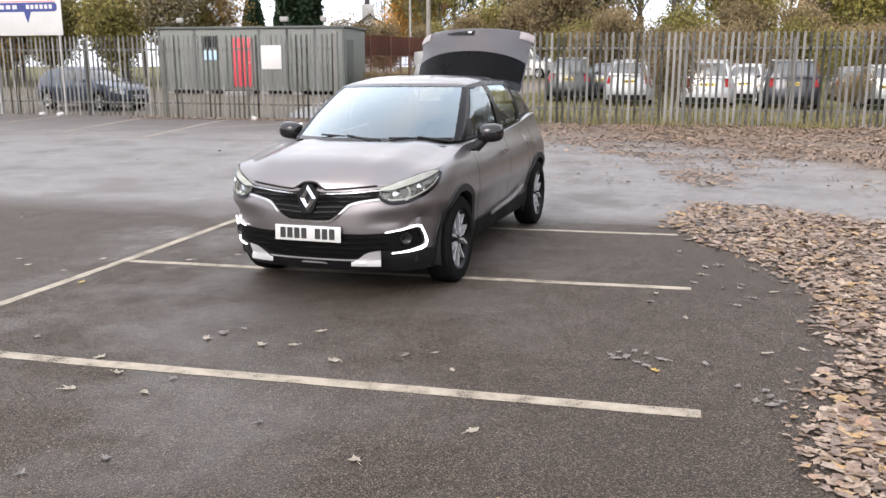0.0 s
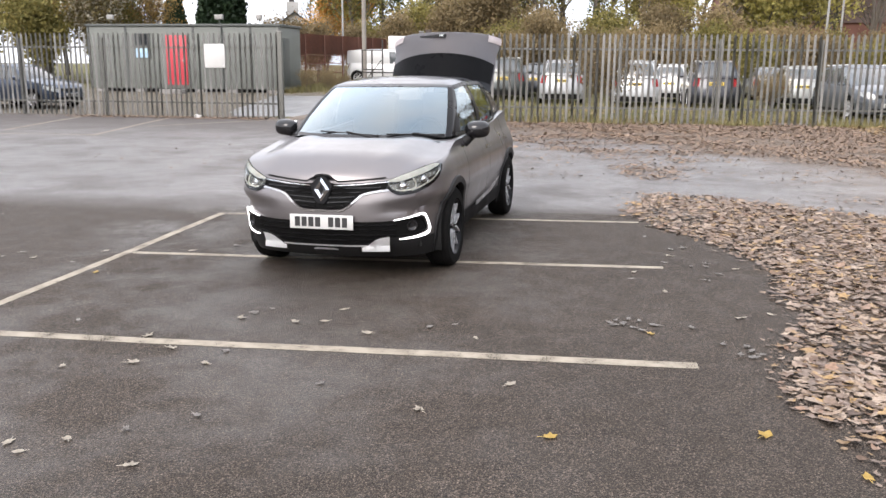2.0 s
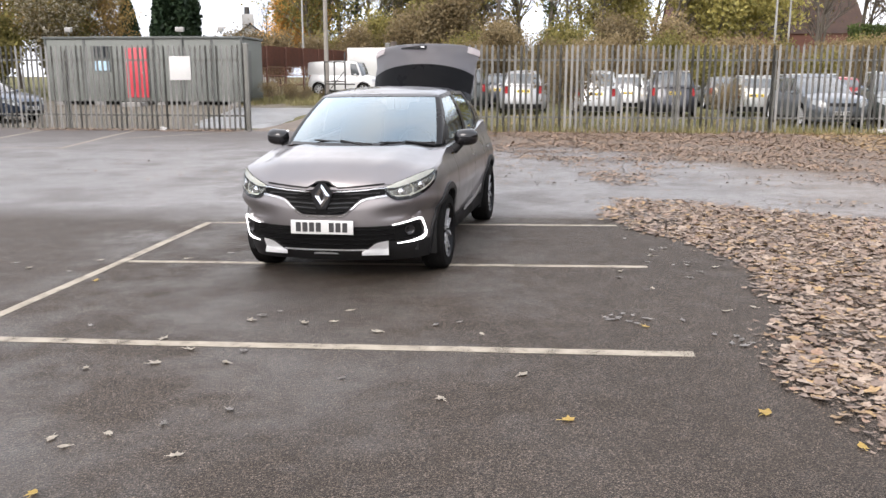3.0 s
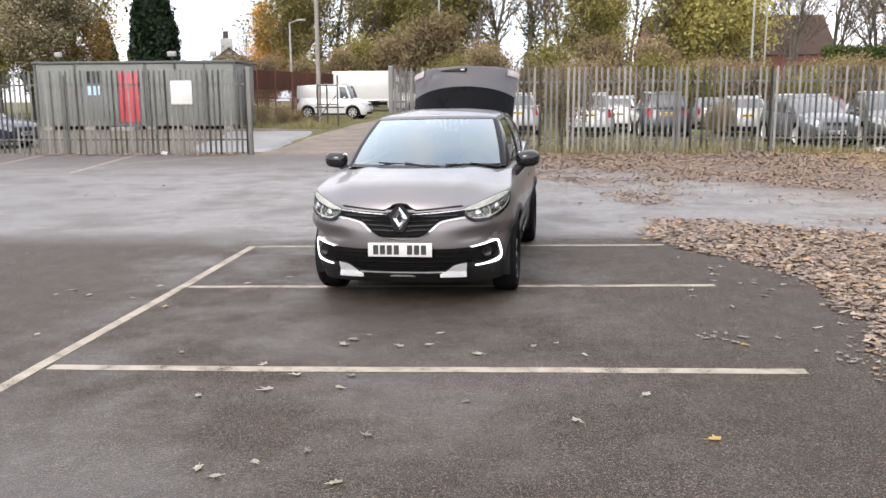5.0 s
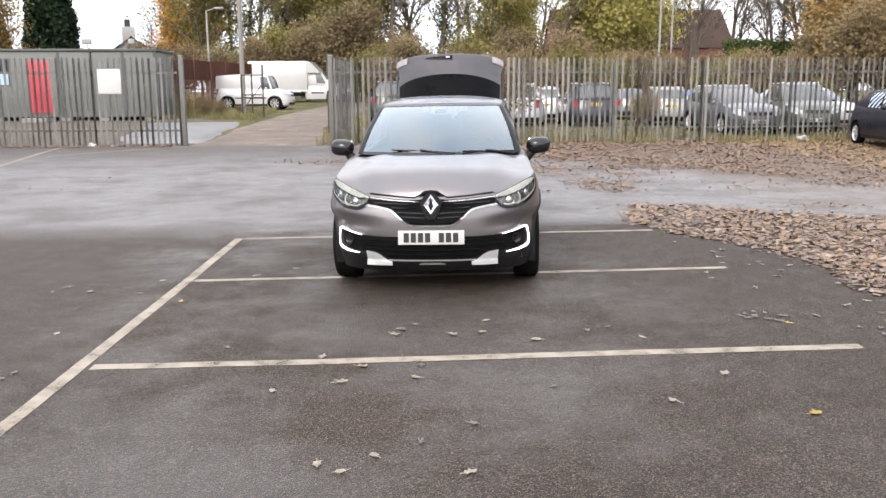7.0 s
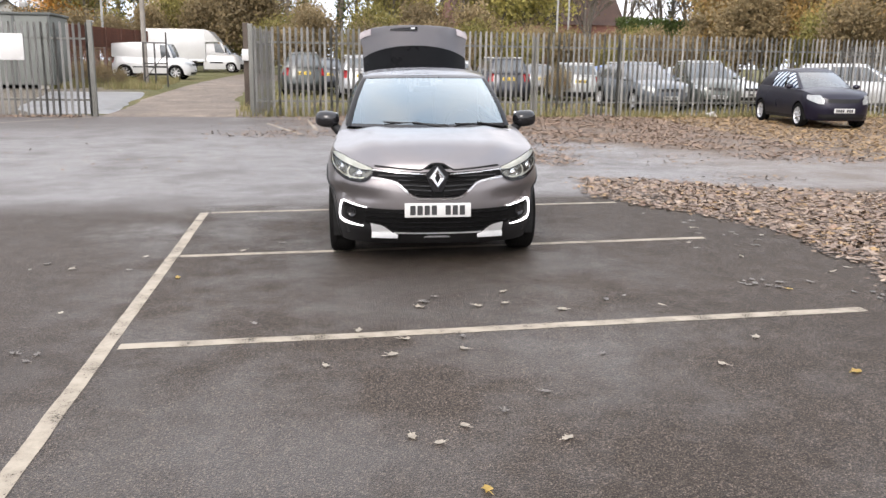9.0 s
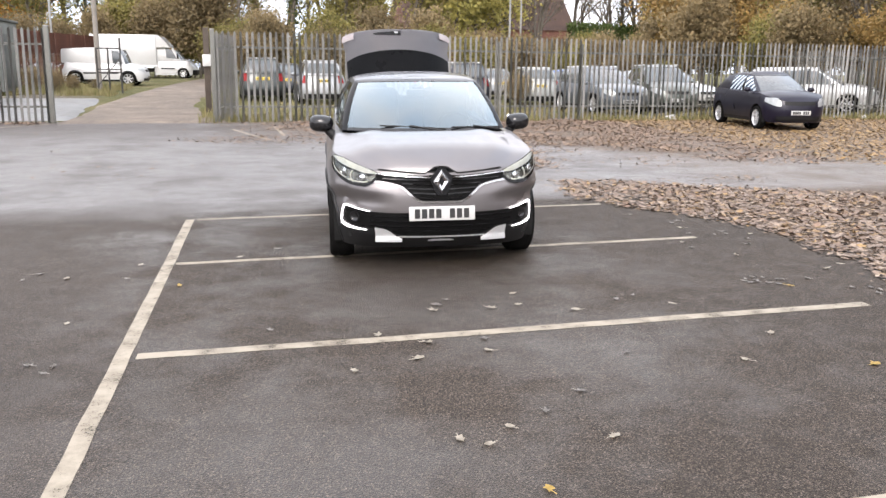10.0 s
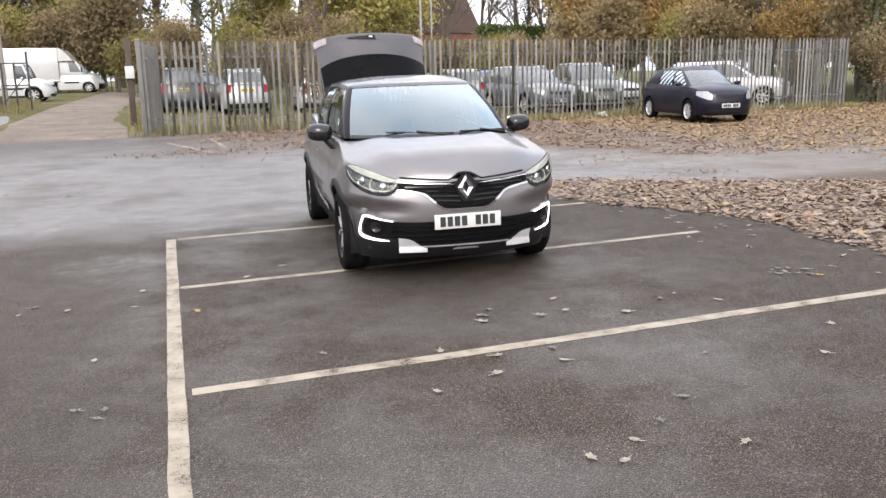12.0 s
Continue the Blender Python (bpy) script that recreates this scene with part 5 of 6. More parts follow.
def parked_car(label, m, colour, L=4.3, W=0.88, H=1.5, belt=0.95, kind="hatch", metal=0.4, plates=True, group="cars parked behind the fence", glass_mat=None, rim=None, category="car", cowl_at=0.26, rake=0.72, coat=0.5):
    """A plainer car, of several kinds."""
    car = thing("car" if category == "car" else "van", label, category, group, m)
    r = 0.31 if H < 1.6 else 0.345
    h = L / 2
    wb = 0.61 * L
    fy = -h + 0.20 * L
    paint_m = paint("car_paint", colour, metal=metal, rough=0.3, coat=coat)
    nose_z = belt - (0.19 if cowl_at > 0.24 else 0.15)
    van = kind == "van"
    cowl = -h + (0.20 if van else cowl_at) * L
    top = curve((-h, nose_z - 0.10), (-h + 0.15, nose_z), (cowl, belt - 0.02), (0.0, belt), (h - 0.3, belt + 0.05), (h, belt + 0.03))
    b = Body(L, W, (fy, fy + wb), r, top, nose=0.75, tail=0.5, power=2.7)
    part("body", b.shell(44, 9), paint_m, car, crease=45)
    part("bonnet", b.deck(-h, cowl + 0.05, curve((-h, 0.0), (-h + 0.3, 0.06), (cowl, 0.08)), 16, 10, 0.004), paint_m, car, crease=60)
    part("underbody", box(0, 0, 0.4, W * 1.6, L * 0.88, 0.3), M_DARK, car)
    gm = glass_mat or M_SKY_PALE_GLASS
    tw, bw = W - 0.30, W - 0.13
    if van:
        tw = W - 0.16
    rear = {"hatch": (h - 0.10, h - 0.55), "estate": (h - 0.08, h - 0.33), "suv": (h - 0.08, h - 0.36), "van": (h - 0.05, h - 0.12), "saloon": (h - 0.55, h - 1.15)}[kind]
    ws = 0.30 if van else rake
    low = [(0, cowl - 0.02, belt - 0.0), (bw - 0.03, cowl + 0.16, belt - 0.01), (bw, -0.5 if van else -0.05, belt), (bw, 0.22 * L, belt + 0.02), (bw - 0.05, rear[0] - 0.06, belt + 0.05), (0, rear[0], belt + 0.05)]
    high = [(0, cowl + ws, H - 0.09), (tw - 0.03, cowl + ws + 0.10, H - 0.10), (tw, -0.45 if van else 0.0, H - 0.05), (tw, 0.20 * L, H - 0.06), (tw - 0.05, rear[1] - 0.04, H - 0.10), (0, rear[1], H - 0.08)]
    g = House(low, high, 0.03)
    if kind == "saloon":
        part("boot_lid", b.deck(0.15 * L, h, curve((0, 0.05), (h, 0.0)), 10, 8, 0.004), paint_m, car)
    part("windscreen", g.pane(-0.95, 0.95, 0.02, 0.97, 0, 12, 6), gm, car)
    post = paint_m
    for s in (-1, 1):
        part("windscreen_post", g.pane(s * 0.93, s * 1.12, 0, 1, 0.004, 3, 5), post, car)
        part("front_side_window", g.pane(s * 1.12, s * 1.94, 0.05, 0.9, 0, 6, 5), gm, car)
        part("door_post", g.pane(s * 1.94, s * 2.08, 0, 1, 0.004, 2, 4), M_GLOSS_BLACK if not van else post, car)
        if van:
            part("side_panel", g.pane(s * 2.08, s * 4.0, 0, 1.0, 0.004, 8, 5), post, car)
        else:
            part("rear_side_window", g.pane(s * 2.08, s * 2.96, 0.05, 0.9, 0, 6, 5), gm, car)
            part("rear_post", g.pane(s * 2.96, s * 4.03, 0, 1, 0.004, 6, 5), post, car)
            if kind in ("estate", "suv"):
                part("quarter_window", g.pane(s * 3.1, s * 3.8, 0.12, 0.86, 0.008, 5, 4), gm, car)
        part("window_top_rail", g.pane(s * 1.05, s * 4.0, 0.9, 1.0, 0.005, 14, 2), post, car)
        part("window_foot_rail", g.pane(s * 1.05, s * 4.0, -0.02, 0.05, 0.006, 14, 2), post, car)
        bm = bmesh.new()
        bmesh.ops.create_uvsphere(bm, u_segments=10, v_segments=6, radius=1, matrix=Matrix.Translation((s * (W + 0.05), cowl + 0.42, belt + 0.06)) @ Matrix.Diagonal((0.10, 0.07, 0.065, 1)))
        part("door_mirror", bm, paint_m, car)
        hl = b.patch(0.50, 0.98, lambda a: nose_z - 0.20 + 0.34 * max(0, a - 0.62), lambda a: nose_z - 0.10 + 0.12 * smooth(0.48, 0.64, a), 0.010, 12, 3, s < 0, -0.02)
        part("headlamp", hl, M_LAMP_CLEAR, car)
        A = b.A
        tl = b.patch(A - 0.86, A - 0.62, lambda a: belt - 0.26, lambda a: belt + (0.02 if kind != "estate" else 0.03), 0.012, 6, 4, s < 0, -0.02)
        part("tail_lamp", tl, M_RED_LENS, car, "red tail lamp")
        for yc in b.wheels:
            wheel(car, s * (W - 0.105), yc, r, 0.2, s, 7, rim or M_ALLOY)
            rows = [[Vector((s * x, yc + r * 1.15 * math.cos(t), r + r * 1.15 * math.sin(t))) for x in (W - 0.35, W - 0.03)] for t in steps(-0.3, math.pi + 0.3, 12)]
            part("wheel_arch_liner", sheet(rows), M_DARK, car)
        part("sill", b.patch(b.arc_of_y(fy + 0.4), b.arc_of_y(fy + wb - 0.4), lambda a: 0.21, lambda a: 0.30, 0.008, 8, 2, s < 0), M_PLASTIC, car)
        part("front_grille", b.patch(0, 0.42, lambda a: nose_z - 0.18 + 0.05 * a, lambda a: nose_z - 0.07, 0.008, 8, 3, s < 0), M_PLASTIC, car)
        part("front_intake", b.patch(0, 0.62, lambda a: 0.25, lambda a: 0.37, 0.008, 8, 3, s < 0), M_PLASTIC, car)
        part("rear_bumper", b.patch(A - 0.75, A, lambda a: 0.21, lambda a: 0.40, 0.012, 8, 3, s < 0), M_PLASTIC, car)
        if kind in ("estate", "suv"):
            part("roof_rail", rod((s * (tw - 0.05), -0.1, H - 0.01), (s * (tw - 0.07), rear[1] - 0.15, H - 0.03), 0.02, 0.02, 8), M_SATIN, car)
    if van:
        part("rear_doors", g.pane(4.0, 5.0, 0, 1, 0.003, 5, 5), post, car)
        part("rear_doors", g.pane(-4.0, -5.0, 0, 1, 0.003, 5, 5), post, car)
        part("side_rub_strip", b.patch(b.arc_of_y(fy + 0.45), b.arc_of_y(fy + wb - 0.4), lambda a: 0.58, lambda a: 0.64, 0.012, 8, 2, False), M_PLASTIC, car)
        part("side_rub_strip", b.patch(b.arc_of_y(fy + 0.45), b.arc_of_y(fy + wb - 0.4), lambda a: 0.58, lambda a: 0.64, 0.012, 8, 2, True), M_PLASTIC, car)
    else:
        part("rear_window", sheet([[g.at(s, hh) for hh in steps(0.12, 0.9, 5)] for s in steps(4.12, 5, 6)] + [[g.at(-s, hh) for hh in steps(0.12, 0.9, 5)] for s in steps(5, 4.12, 6)]), gm, car)
        part("rear_frame", sheet([[g.at(s, hh, -0.01) for hh in steps(0.0, 1.0, 5)] for s in steps(4.0, 5, 6)] + [[g.at(-s, hh, -0.01) for hh in steps(0.0, 1.0, 5)] for s in steps(5, 4.0, 6)]), post, car)
    part("roof", g.roof(0.05, 30, 10), paint_m, car, crease=60)
    if plates:
        plate_bars(car, False, Matrix.Translation(b.at(0, 0.46, 0.02)))
        plate_bars(car, True, Matrix.Translation(b.at(b.A, belt - 0.17, 0.02)) @ pose(0, 0, 0, 0, 0, 180))
    return car



# ---- vehicles ----
hero()
SILVER, WHITE, DARK_GREY, BLACK, MID_GREY = (0.36, 0.37, 0.375), (0.5, 0.5, 0.495), (0.05, 0.053, 0.06), (0.006, 0.005, 0.014), (0.17, 0.175, 0.18)


def park(label, x, y, yaw, *a, **k):
    return parked_car(label, pose(x, y, ground_z(x, y), 0, 0, yaw), *a, **k)


def striped_glass():
    ma, nt, b = shade("window_with_striped_sunblind")
    v = coords(nt)
    wv = nt.nodes.new("ShaderNodeTexWave")
    wv.bands_direction = "DIAGONAL"
    wv.inputs["Scale"].default_value = 2.6
    wv.inputs["Distortion"].default_value = 0.4
    nt.links.new(v, wv.inputs["Vector"])
    nt.links.new(ramp(nt, wv.outputs["Fac"], (0.45, (0.03, 0.05, 0.09)), (0.55, (0.55, 0.62, 0.68))), b.inputs["Base Color"])
    b.inputs["Roughness"].default_value = 0.06
    return ma


small_dark = park("small near-black hatchback parked on leaves by the fence", 10.85, 20.35, -9, BLACK, 4.03, 0.845, 1.50, 0.97, "hatch", metal=0.1, group="parked cars", cowl_at=0.215, rake=0.86, coat=0.12)
blind = striped_glass()
for o in small_dark.children:
    if o.name.split(".")[0] in ("rear_side_window", "front_side_window") and o.data.vertices[0].co.x < 0:
        o.data.materials[0] = blind
        o["label"] = "window with a striped sun blind"
park("dark green estate car seen from behind the fence", -2.6, 34.9, 180, (0.03, 0.036, 0.034), 4.4, 0.88, 1.66, 1.02, "suv")
park("white off-roader with dark lower body behind the fence", -0.35, 34.3, 180, (0.3, 0.305, 0.31), 4.4, 0.92, 1.68, 1.06, "suv")
park("dark car standing between the off-roaders", -1.35, 39.5, 176, (0.03, 0.033, 0.04), 4.3, 0.88, 1.5, 0.95, "hatch")
park("silver estate car seen from behind the fence", 2.6, 33.7, 174, SILVER, 4.5, 0.95, 1.72, 1.02, "estate")
park("white car standing beyond the silver estate", 4.6, 38.6, 168, WHITE, 4.5, 0.88, 1.6, 0.97, "estate")
park("dark grey estate car seen from behind the fence", 5.3, 33.4, 177, (0.022, 0.024, 0.032), 4.6, 0.94, 1.72, 1.06, "suv")
park("grey car in the far row behind the fence", 9.3, 42.0, 175, MID_GREY, 4.4, 0.88, 1.5, 0.95, "hatch")
park("pale silver hatchback behind dry twigs", 8.6, 33.8, 172, (0.30, 0.31, 0.30), 4.3, 0.88, 1.55, 0.98, "estate")
park("silver-grey people carrier facing the fence", 9.0, 27.5, 3, (0.10, 0.112, 0.125), 4.4, 0.93, 1.62, 0.98, "estate", cowl_at=0.22, rake=1.0)
park("grey-green estate parked close behind the fence", 11.9, 28.6, -12, (0.085, 0.095, 0.085), 4.6, 0.92, 1.70, 1.04, "suv")
park("white hatchback parked beyond the small dark car", 13.4, 30.5, 15, WHITE, 4.2, 0.87, 1.5, 0.96, "hatch")
park("white estate car with long roof parked behind the fence", 17.7, 27.6, 44, WHITE, 4.8, 0.92, 1.66, 1.02, "estate", cowl_at=0.23, rake=0.95)
park("silver car in the far row behind the fence", 15.5, 36.0, 20, SILVER, 4.3, 0.88, 1.5, 0.95, "hatch")
park("blue car in the far row behind the fence", 12.2, 37.5, 10, (0.05, 0.12, 0.32), 4.2, 0.87, 1.5, 0.95, "hatch")
park("red car in the far row behind the fence", 14.2, 40.0, 170, (0.28, 0.02, 0.02), 4.2, 0.87, 1.5, 0.95, "hatch")
park("dark blue car standing behind the palisade fence", -18.6, 26.4, 75, (0.03, 0.045, 0.075), 4.3, 0.87, 1.45, 0.93, "hatch")
park("small white panel van on the grass by the track", -9.93, 45.2, 84, WHITE, 4.1, 0.91, 1.84, 1.05, "van", metal=0.0, category="van", group="white vans")


def luton_van():
    x, y = -9.4, 62.0
    th = thing("box_van", "white box van with a tall square load body", "van", "white vans", pose(x, y, ground_z(x, y), 0, 0, 84))
    wm = paint("white_van_paint", WHITE, rough=0.4)
    part("load_box", box(0, 1.45, 1.89, 2.2, 4.3, 2.03, 0.03), wm, th)
    part("box_rail", box(0, 1.45, 0.82, 2.22, 4.32, 0.10, 0.01), M_SATIN, th)
    side_on = Matrix(((0, 0, 1, 0), (1, 0, 0, 0), (0, 1, 0, 0), (0, 0, 0, 1)))
    part("wind_deflector", slab([(-0.68, 2.05), (-0.68, 2.90), (-0.82, 2.88), (-1.02, 2.76), (-1.25, 2.52), (-1.50, 2.22), (-1.58, 2.08)], -1.06, 1.06, m=side_on), wm, th)
    b = Body(2.9, 0.98, (-0.55,), 0.34, curve((-1.45, 0.86), (-1.25, 1.02), (-0.6, 1.2), (1.45, 1.25)), nose=0.7, tail=0.2)
    off = Matrix.Translation((0, -1.85, 0))
    for name, bm, mat in (("cab_body", b.shell(40, 8), wm), ("bonnet", b.deck(-1.45, -0.5, curve((-1.45, 0), (-1.0, 0.08), (-0.5, 0.1)), 12, 10), wm)):
        o = part(name, bm, mat, th)
        o.matrix_basis = off
    g = House([(0, -0.62, 1.26), (0.88, -0.42, 1.2), (0.9, 0.5, 1.25), (0.9, 0.9, 1.25), (0.9, 1.3, 1.25), (0, 1.4, 1.25)], [(0, 0.05, 2.12), (0.78, 0.15, 2.08), (0.82, 0.6, 2.15), (0.82, 0.9, 2.15), (0.82, 1.3, 2.15), (0, 1.4, 2.15)])
    for name, bm, mat in (("windscreen", g.pane(-0.95, 0.95, 0.02, 0.95, 0, 12, 6), M_SKY_PALE_GLASS), ("cab_roof", g.roof(0.06, 30, 10), wm)):
        o = part(name, bm, mat, th)
        o.matrix_basis = off
    for s in (-1, 1):
        for name, bm, mat in (("screen_post", g.pane(s * 0.93, s * 1.14, 0, 1, 0.005, 3, 4), wm), ("cab_window", g.pane(s * 1.22, s * 2.0, 0.12, 0.84, 0.006, 6, 4), M_SKY_PALE_GLASS), ("cab_side", g.pane(s * 1.14, s * 4, 0, 1, 0.0, 10, 4), wm),
                              ("headlamp", b.patch(0.55, 0.98, lambda a: 0.78, lambda a: 1.0, 0.01, 6, 3, s < 0, -0.02), M_LAMP_CLEAR),
                              ("bumper", b.patch(0, 0.95, lambda a: 0.22, lambda a: 0.58, 0.02, 10, 3, s < 0), M_PLASTIC),
                              ("side_moulding", b.patch(b.arc_of_y(0.0), b.arc_of_y(0.9), lambda a: 0.62, lambda a: 0.72, 0.015, 6, 2, s < 0), M_PLASTIC)):
            o = part(name, bm, mat, th)
            o.matrix_basis = off
        part("door_mirror", box(s * 1.12, -2.1, 1.5, 0.16, 0.1, 0.32, 0.03), M_PLASTIC, th)
        wheel(th, s * 0.86, -2.40, 0.345, 0.22, s, 6, M_SATIN)
        wheel(th, s * 0.86, 1.7, 0.345, 0.22, s, 6, M_SATIN)
    part("chassis", box(0, 0.4, 0.55, 1.5, 5.2, 0.25), M_DARK, th)


luton_van()


# ---- houses beyond ----
M_RENDER = surface("white_render", (0.36, 0.355, 0.34), (0.45, 0.44, 0.42), 20, 0.6, (0.8, 0.9), relief=0.1)
M_TILE = surface("brown_roof_tiles", (0.075, 0.045, 0.035), (0.14, 0.085, 0.065), 6, 0.5, (0.7, 0.9), relief=0.4, depth=0.02)
M_SLATE = surface("grey_slate", (0.1, 0.1, 0.105), (0.17, 0.165, 0.165), 8, 0.5, (0.6, 0.8), relief=0.3, depth=0.02)
M_BRICK = surface("red_brick", (0.11, 0.045, 0.034), (0.19, 0.085, 0.06), 12, 0.6, (0.8, 0.9), relief=0.3)


def gable_house(label, m, w, d, eave, ridge, wall, roof, chimney, windows):
    """The ridge runs along y; the gable faces -y."""
    th = thing("house", label, "house", "houses beyond the trees", m)
    bm = slab([(-w / 2, 0), (w / 2, 0), (w / 2, eave), (0, ridge), (-w / 2, eave)], -d, 0, m=pose(0, 0, 0, 90))
    part("wall", bm, wall, th, crease=20)
    for s in (-1, 1):
        rows = [[Vector((s * (w / 2 + 0.3) * (1 - v) + 0, y, ridge + 0.1 + (eave - 0.2 - ridge) * (1 - v))) for v in steps(0, 1, 14)] for y in steps(-0.35, d + 0.3, 20)]
        part("roof", sheet(rows, thick=0.12), roof, th, crease=20)
        part("barge_board", box(s * w / 4, -0.36, (eave + ridge) / 2 - 0.02, math.hypot(w / 2, ridge - eave) + 0.4, 0.05, 0.2, m=pose(0, 0, 0, 0, s * math.degrees(math.atan2(ridge - eave, w / 2)), 0)), M_STEEL_DARK, th)
    if chimney:
        ch = part("chimney", box(chimney[0], chimney[1], ridge + 0.3, 1.7, 0.9, 2.4, 0.02), wall, th)
        part("chimney_pot", rod((chimney[0] - 0.1, chimney[1], ridge + 1.45), (chimney[0] - 0.1, chimney[1], ridge + 2.5), 0.42, 0.36, 12), M_STEEL_DARK, ch)
    for x, z in windows:
        wi = part("window", box(x, -0.02, z, 1.1, 0.1, 1.2, 0.01), M_WHITE_BOARD, th)
        part("pane", box(x, -0.06, z, 0.95, 0.04, 1.05), M_DARK_GLASS, wi)


gable_house("white rendered house with dark gable and chimney", pose(-38.9, 120, 0.8, 0, 0, 14), 6.6, 12, 5.9, 8.2, M_RENDER, M_SLATE, (-0.4, 1.6), ((0, 4.6),))
gable_house("long brick building with a steep brown roof", pose(53.0, 146, 0.5, 0, 0, 90), 15.0, 29.0, 8.0, 14.6, M_BRICK, M_TILE, None, ((-2, 2.6), (2, 2.6)))


# ---- trees ----
def limb(verts, faces, p, q, r0, r1, n=6):
    d = (q - p).normalized()
    u = d.orthogonal().normalized()
    w = d.cross(u)
    k = len(verts)
    for c, r in ((p, r0), (q, r1)):
        for i in range(n):
            a = 2 * math.pi * i / n
            verts.append(tuple(c + (u * math.cos(a) + w * math.sin(a)) * r))
    for i in range(n):
        j = (i + 1) % n
        faces.append((k + i, k + j, k + n + j, k + n + i))


def grow(seed, height, spread, levels, fork=2, clear=0.2, lean=0.05, stems=1):
    """Tapered trunk and limbs; gives back wood and the twig tips where leaves hang."""
    rnd = random.Random(seed)
    verts, faces, tips = [], [], []

    def branch(p, d, length, r, level):
        segs = (8 if stems == 1 else 4) if level == 0 else 3 if level < levels else 1
        for s in range(segs):
            q = p + d * length / segs
            r2 = r * (0.86 if level == 0 else 0.80 if level < levels else 0.4)
            if level == levels and stems == 1:             # the last twigs are slivers
                k, side = len(verts), d.orthogonal().normalized() * r
                verts.extend((tuple(p - side), tuple(p + side), tuple(q)))
                faces.append((k, k + 1, k + 2))
            else:
                limb(verts, faces, p, q, r, r2, 7 if level == 0 else 5 if level == 1 else 3)
            if level >= levels - 1:
                tips.append((p.lerp(q, rnd.random()), level))
                if level == levels:
                    tips.append((p.lerp(q, rnd.random()), level))
            p, r = q, r2
            d = (d + Vector((rnd.uniform(-1, 1), rnd.uniform(-1, 1), rnd.uniform(-0.2, 0.6))) * (0.10 if level == 0 else 0.24)).normalized()
            if level < levels and (level > 0 or s >= clear * segs):
                for _ in range(fork if level != 1 else fork + 1):
                    a = rnd.uniform(0, 2 * math.pi)
                    out = Vector((math.cos(a), math.sin(a), rnd.uniform(0.1, 0.9) if level < 2 else rnd.uniform(-0.3, 0.9)))
                    part_of = rnd.uniform(0.30, 0.48) * (1 - 0.5 * s / segs) if level == 0 and stems == 1 else rnd.uniform(0.42, 0.66)
                    branch(p, (d * 0.6 + out.normalized() * spread).normalized(), length * part_of, r * (0.5 if level == 0 else 0.62), level + 1)
        if level == levels:
            tips.append((p, level))

    for s in range(stems):
        d = Vector((rnd.uniform(-1, 1) * lean, rnd.uniform(-1, 1) * lean, 1)).normalized()
        spot = Vector((rnd.uniform(-0.4, 0.4) * (stems > 1), rnd.uniform(-0.4, 0.4) * (stems > 1), -0.1))
        branch(spot, d, height * (rnd.uniform(0.8, 0.9) if stems == 1 else rnd.uniform(0.5, 0.6)), height * 0.017 / (stems ** 0.4), 0)
    return verts, faces, tips


def leaves_at(seed, points, per, size, radius, low=0.0):
    """Many small bent leaves round the given points."""
    rs = np.random.RandomState(seed)
    pts = np.repeat(np.array(points), per, axis=0)
    n = len(pts)
    c = pts + rs.normal(0, radius, (n, 3))
    c = c[c[:, 2] > low]
    n = len(c)
    a = rs.normal(size=(n, 3))
    a /= np.linalg.norm(a, axis=1)[:, None]
    b = np.cross(a, rs.normal(size=(n, 3)))
    b /= np.linalg.norm(b, axis=1)[:, None]
    s = size * rs.uniform(0.6, 1.4, (n, 1))
    v = np.stack([c - a * s, c + a * s * 0.6 - b * s * 0.75, c + a * s * 0.6 + b * s * 0.75], axis=1).reshape(-1, 3)
    f = np.arange(3 * n).reshape(n, 3)
    return v.tolist(), f.tolist()


M_BARK = surface("bark", (0.06, 0.05, 0.04), (0.15, 0.128, 0.105), 9, 1.2, (0.85, 0.95), relief=0.5, depth=0.02)
M_OLIVE = leafy("olive_leaves", (0.105, 0.102, 0.036), (0.215, 0.19, 0.062), (0.275, 0.23, 0.075), (0.155, 0.138, 0.054), through=0.32)
M_GOLD = leafy("golden_leaves", (0.22, 0.14, 0.05), (0.37, 0.24, 0.085), (0.29, 0.18, 0.065), (0.19, 0.15, 0.06))
M_ORANGE = leafy("orange_leaves", (0.48, 0.26, 0.065), (0.64, 0.37, 0.10), (0.56, 0.30, 0.08), (0.42, 0.25, 0.075), through=0.35)
M_YELLOW = leafy("yellow_green_leaves", (0.33, 0.285, 0.085), (0.47, 0.405, 0.13), (0.38, 0.345, 0.12), (0.25, 0.23, 0.085), through=0.35)
M_BROWN = leafy("brown_leaves", (0.125, 0.098, 0.054), (0.225, 0.17, 0.092), (0.175, 0.135, 0.072), (0.275, 0.2, 0.105), through=0.3)
M_CONIFER = leafy("conifer_foliage", (0.008, 0.018, 0.009), (0.018, 0.035, 0.016), (0.028, 0.048, 0.022), through=0.05)
M_IVY = leafy("ivy_leaves", (0.02, 0.032, 0.012), (0.045, 0.06, 0.02), (0.07, 0.075, 0.03), through=0.1)
M_HEDGE = leafy("hedge_leaves", (0.05, 0.075, 0.022), (0.085, 0.12, 0.035), (0.12, 0.15, 0.05))
# the two palest tones paint white highlights among olive and gold leaves
M_HIGHLIT_OLIVE = leafy("pale_silvery_leaves", (0.09, 0.08, 0.03), (0.16, 0.12, 0.045), (0.5, 0.47, 0.4), (0.24, 0.17, 0.06), (0.11, 0.095, 0.035), (0.42, 0.38, 0.28))


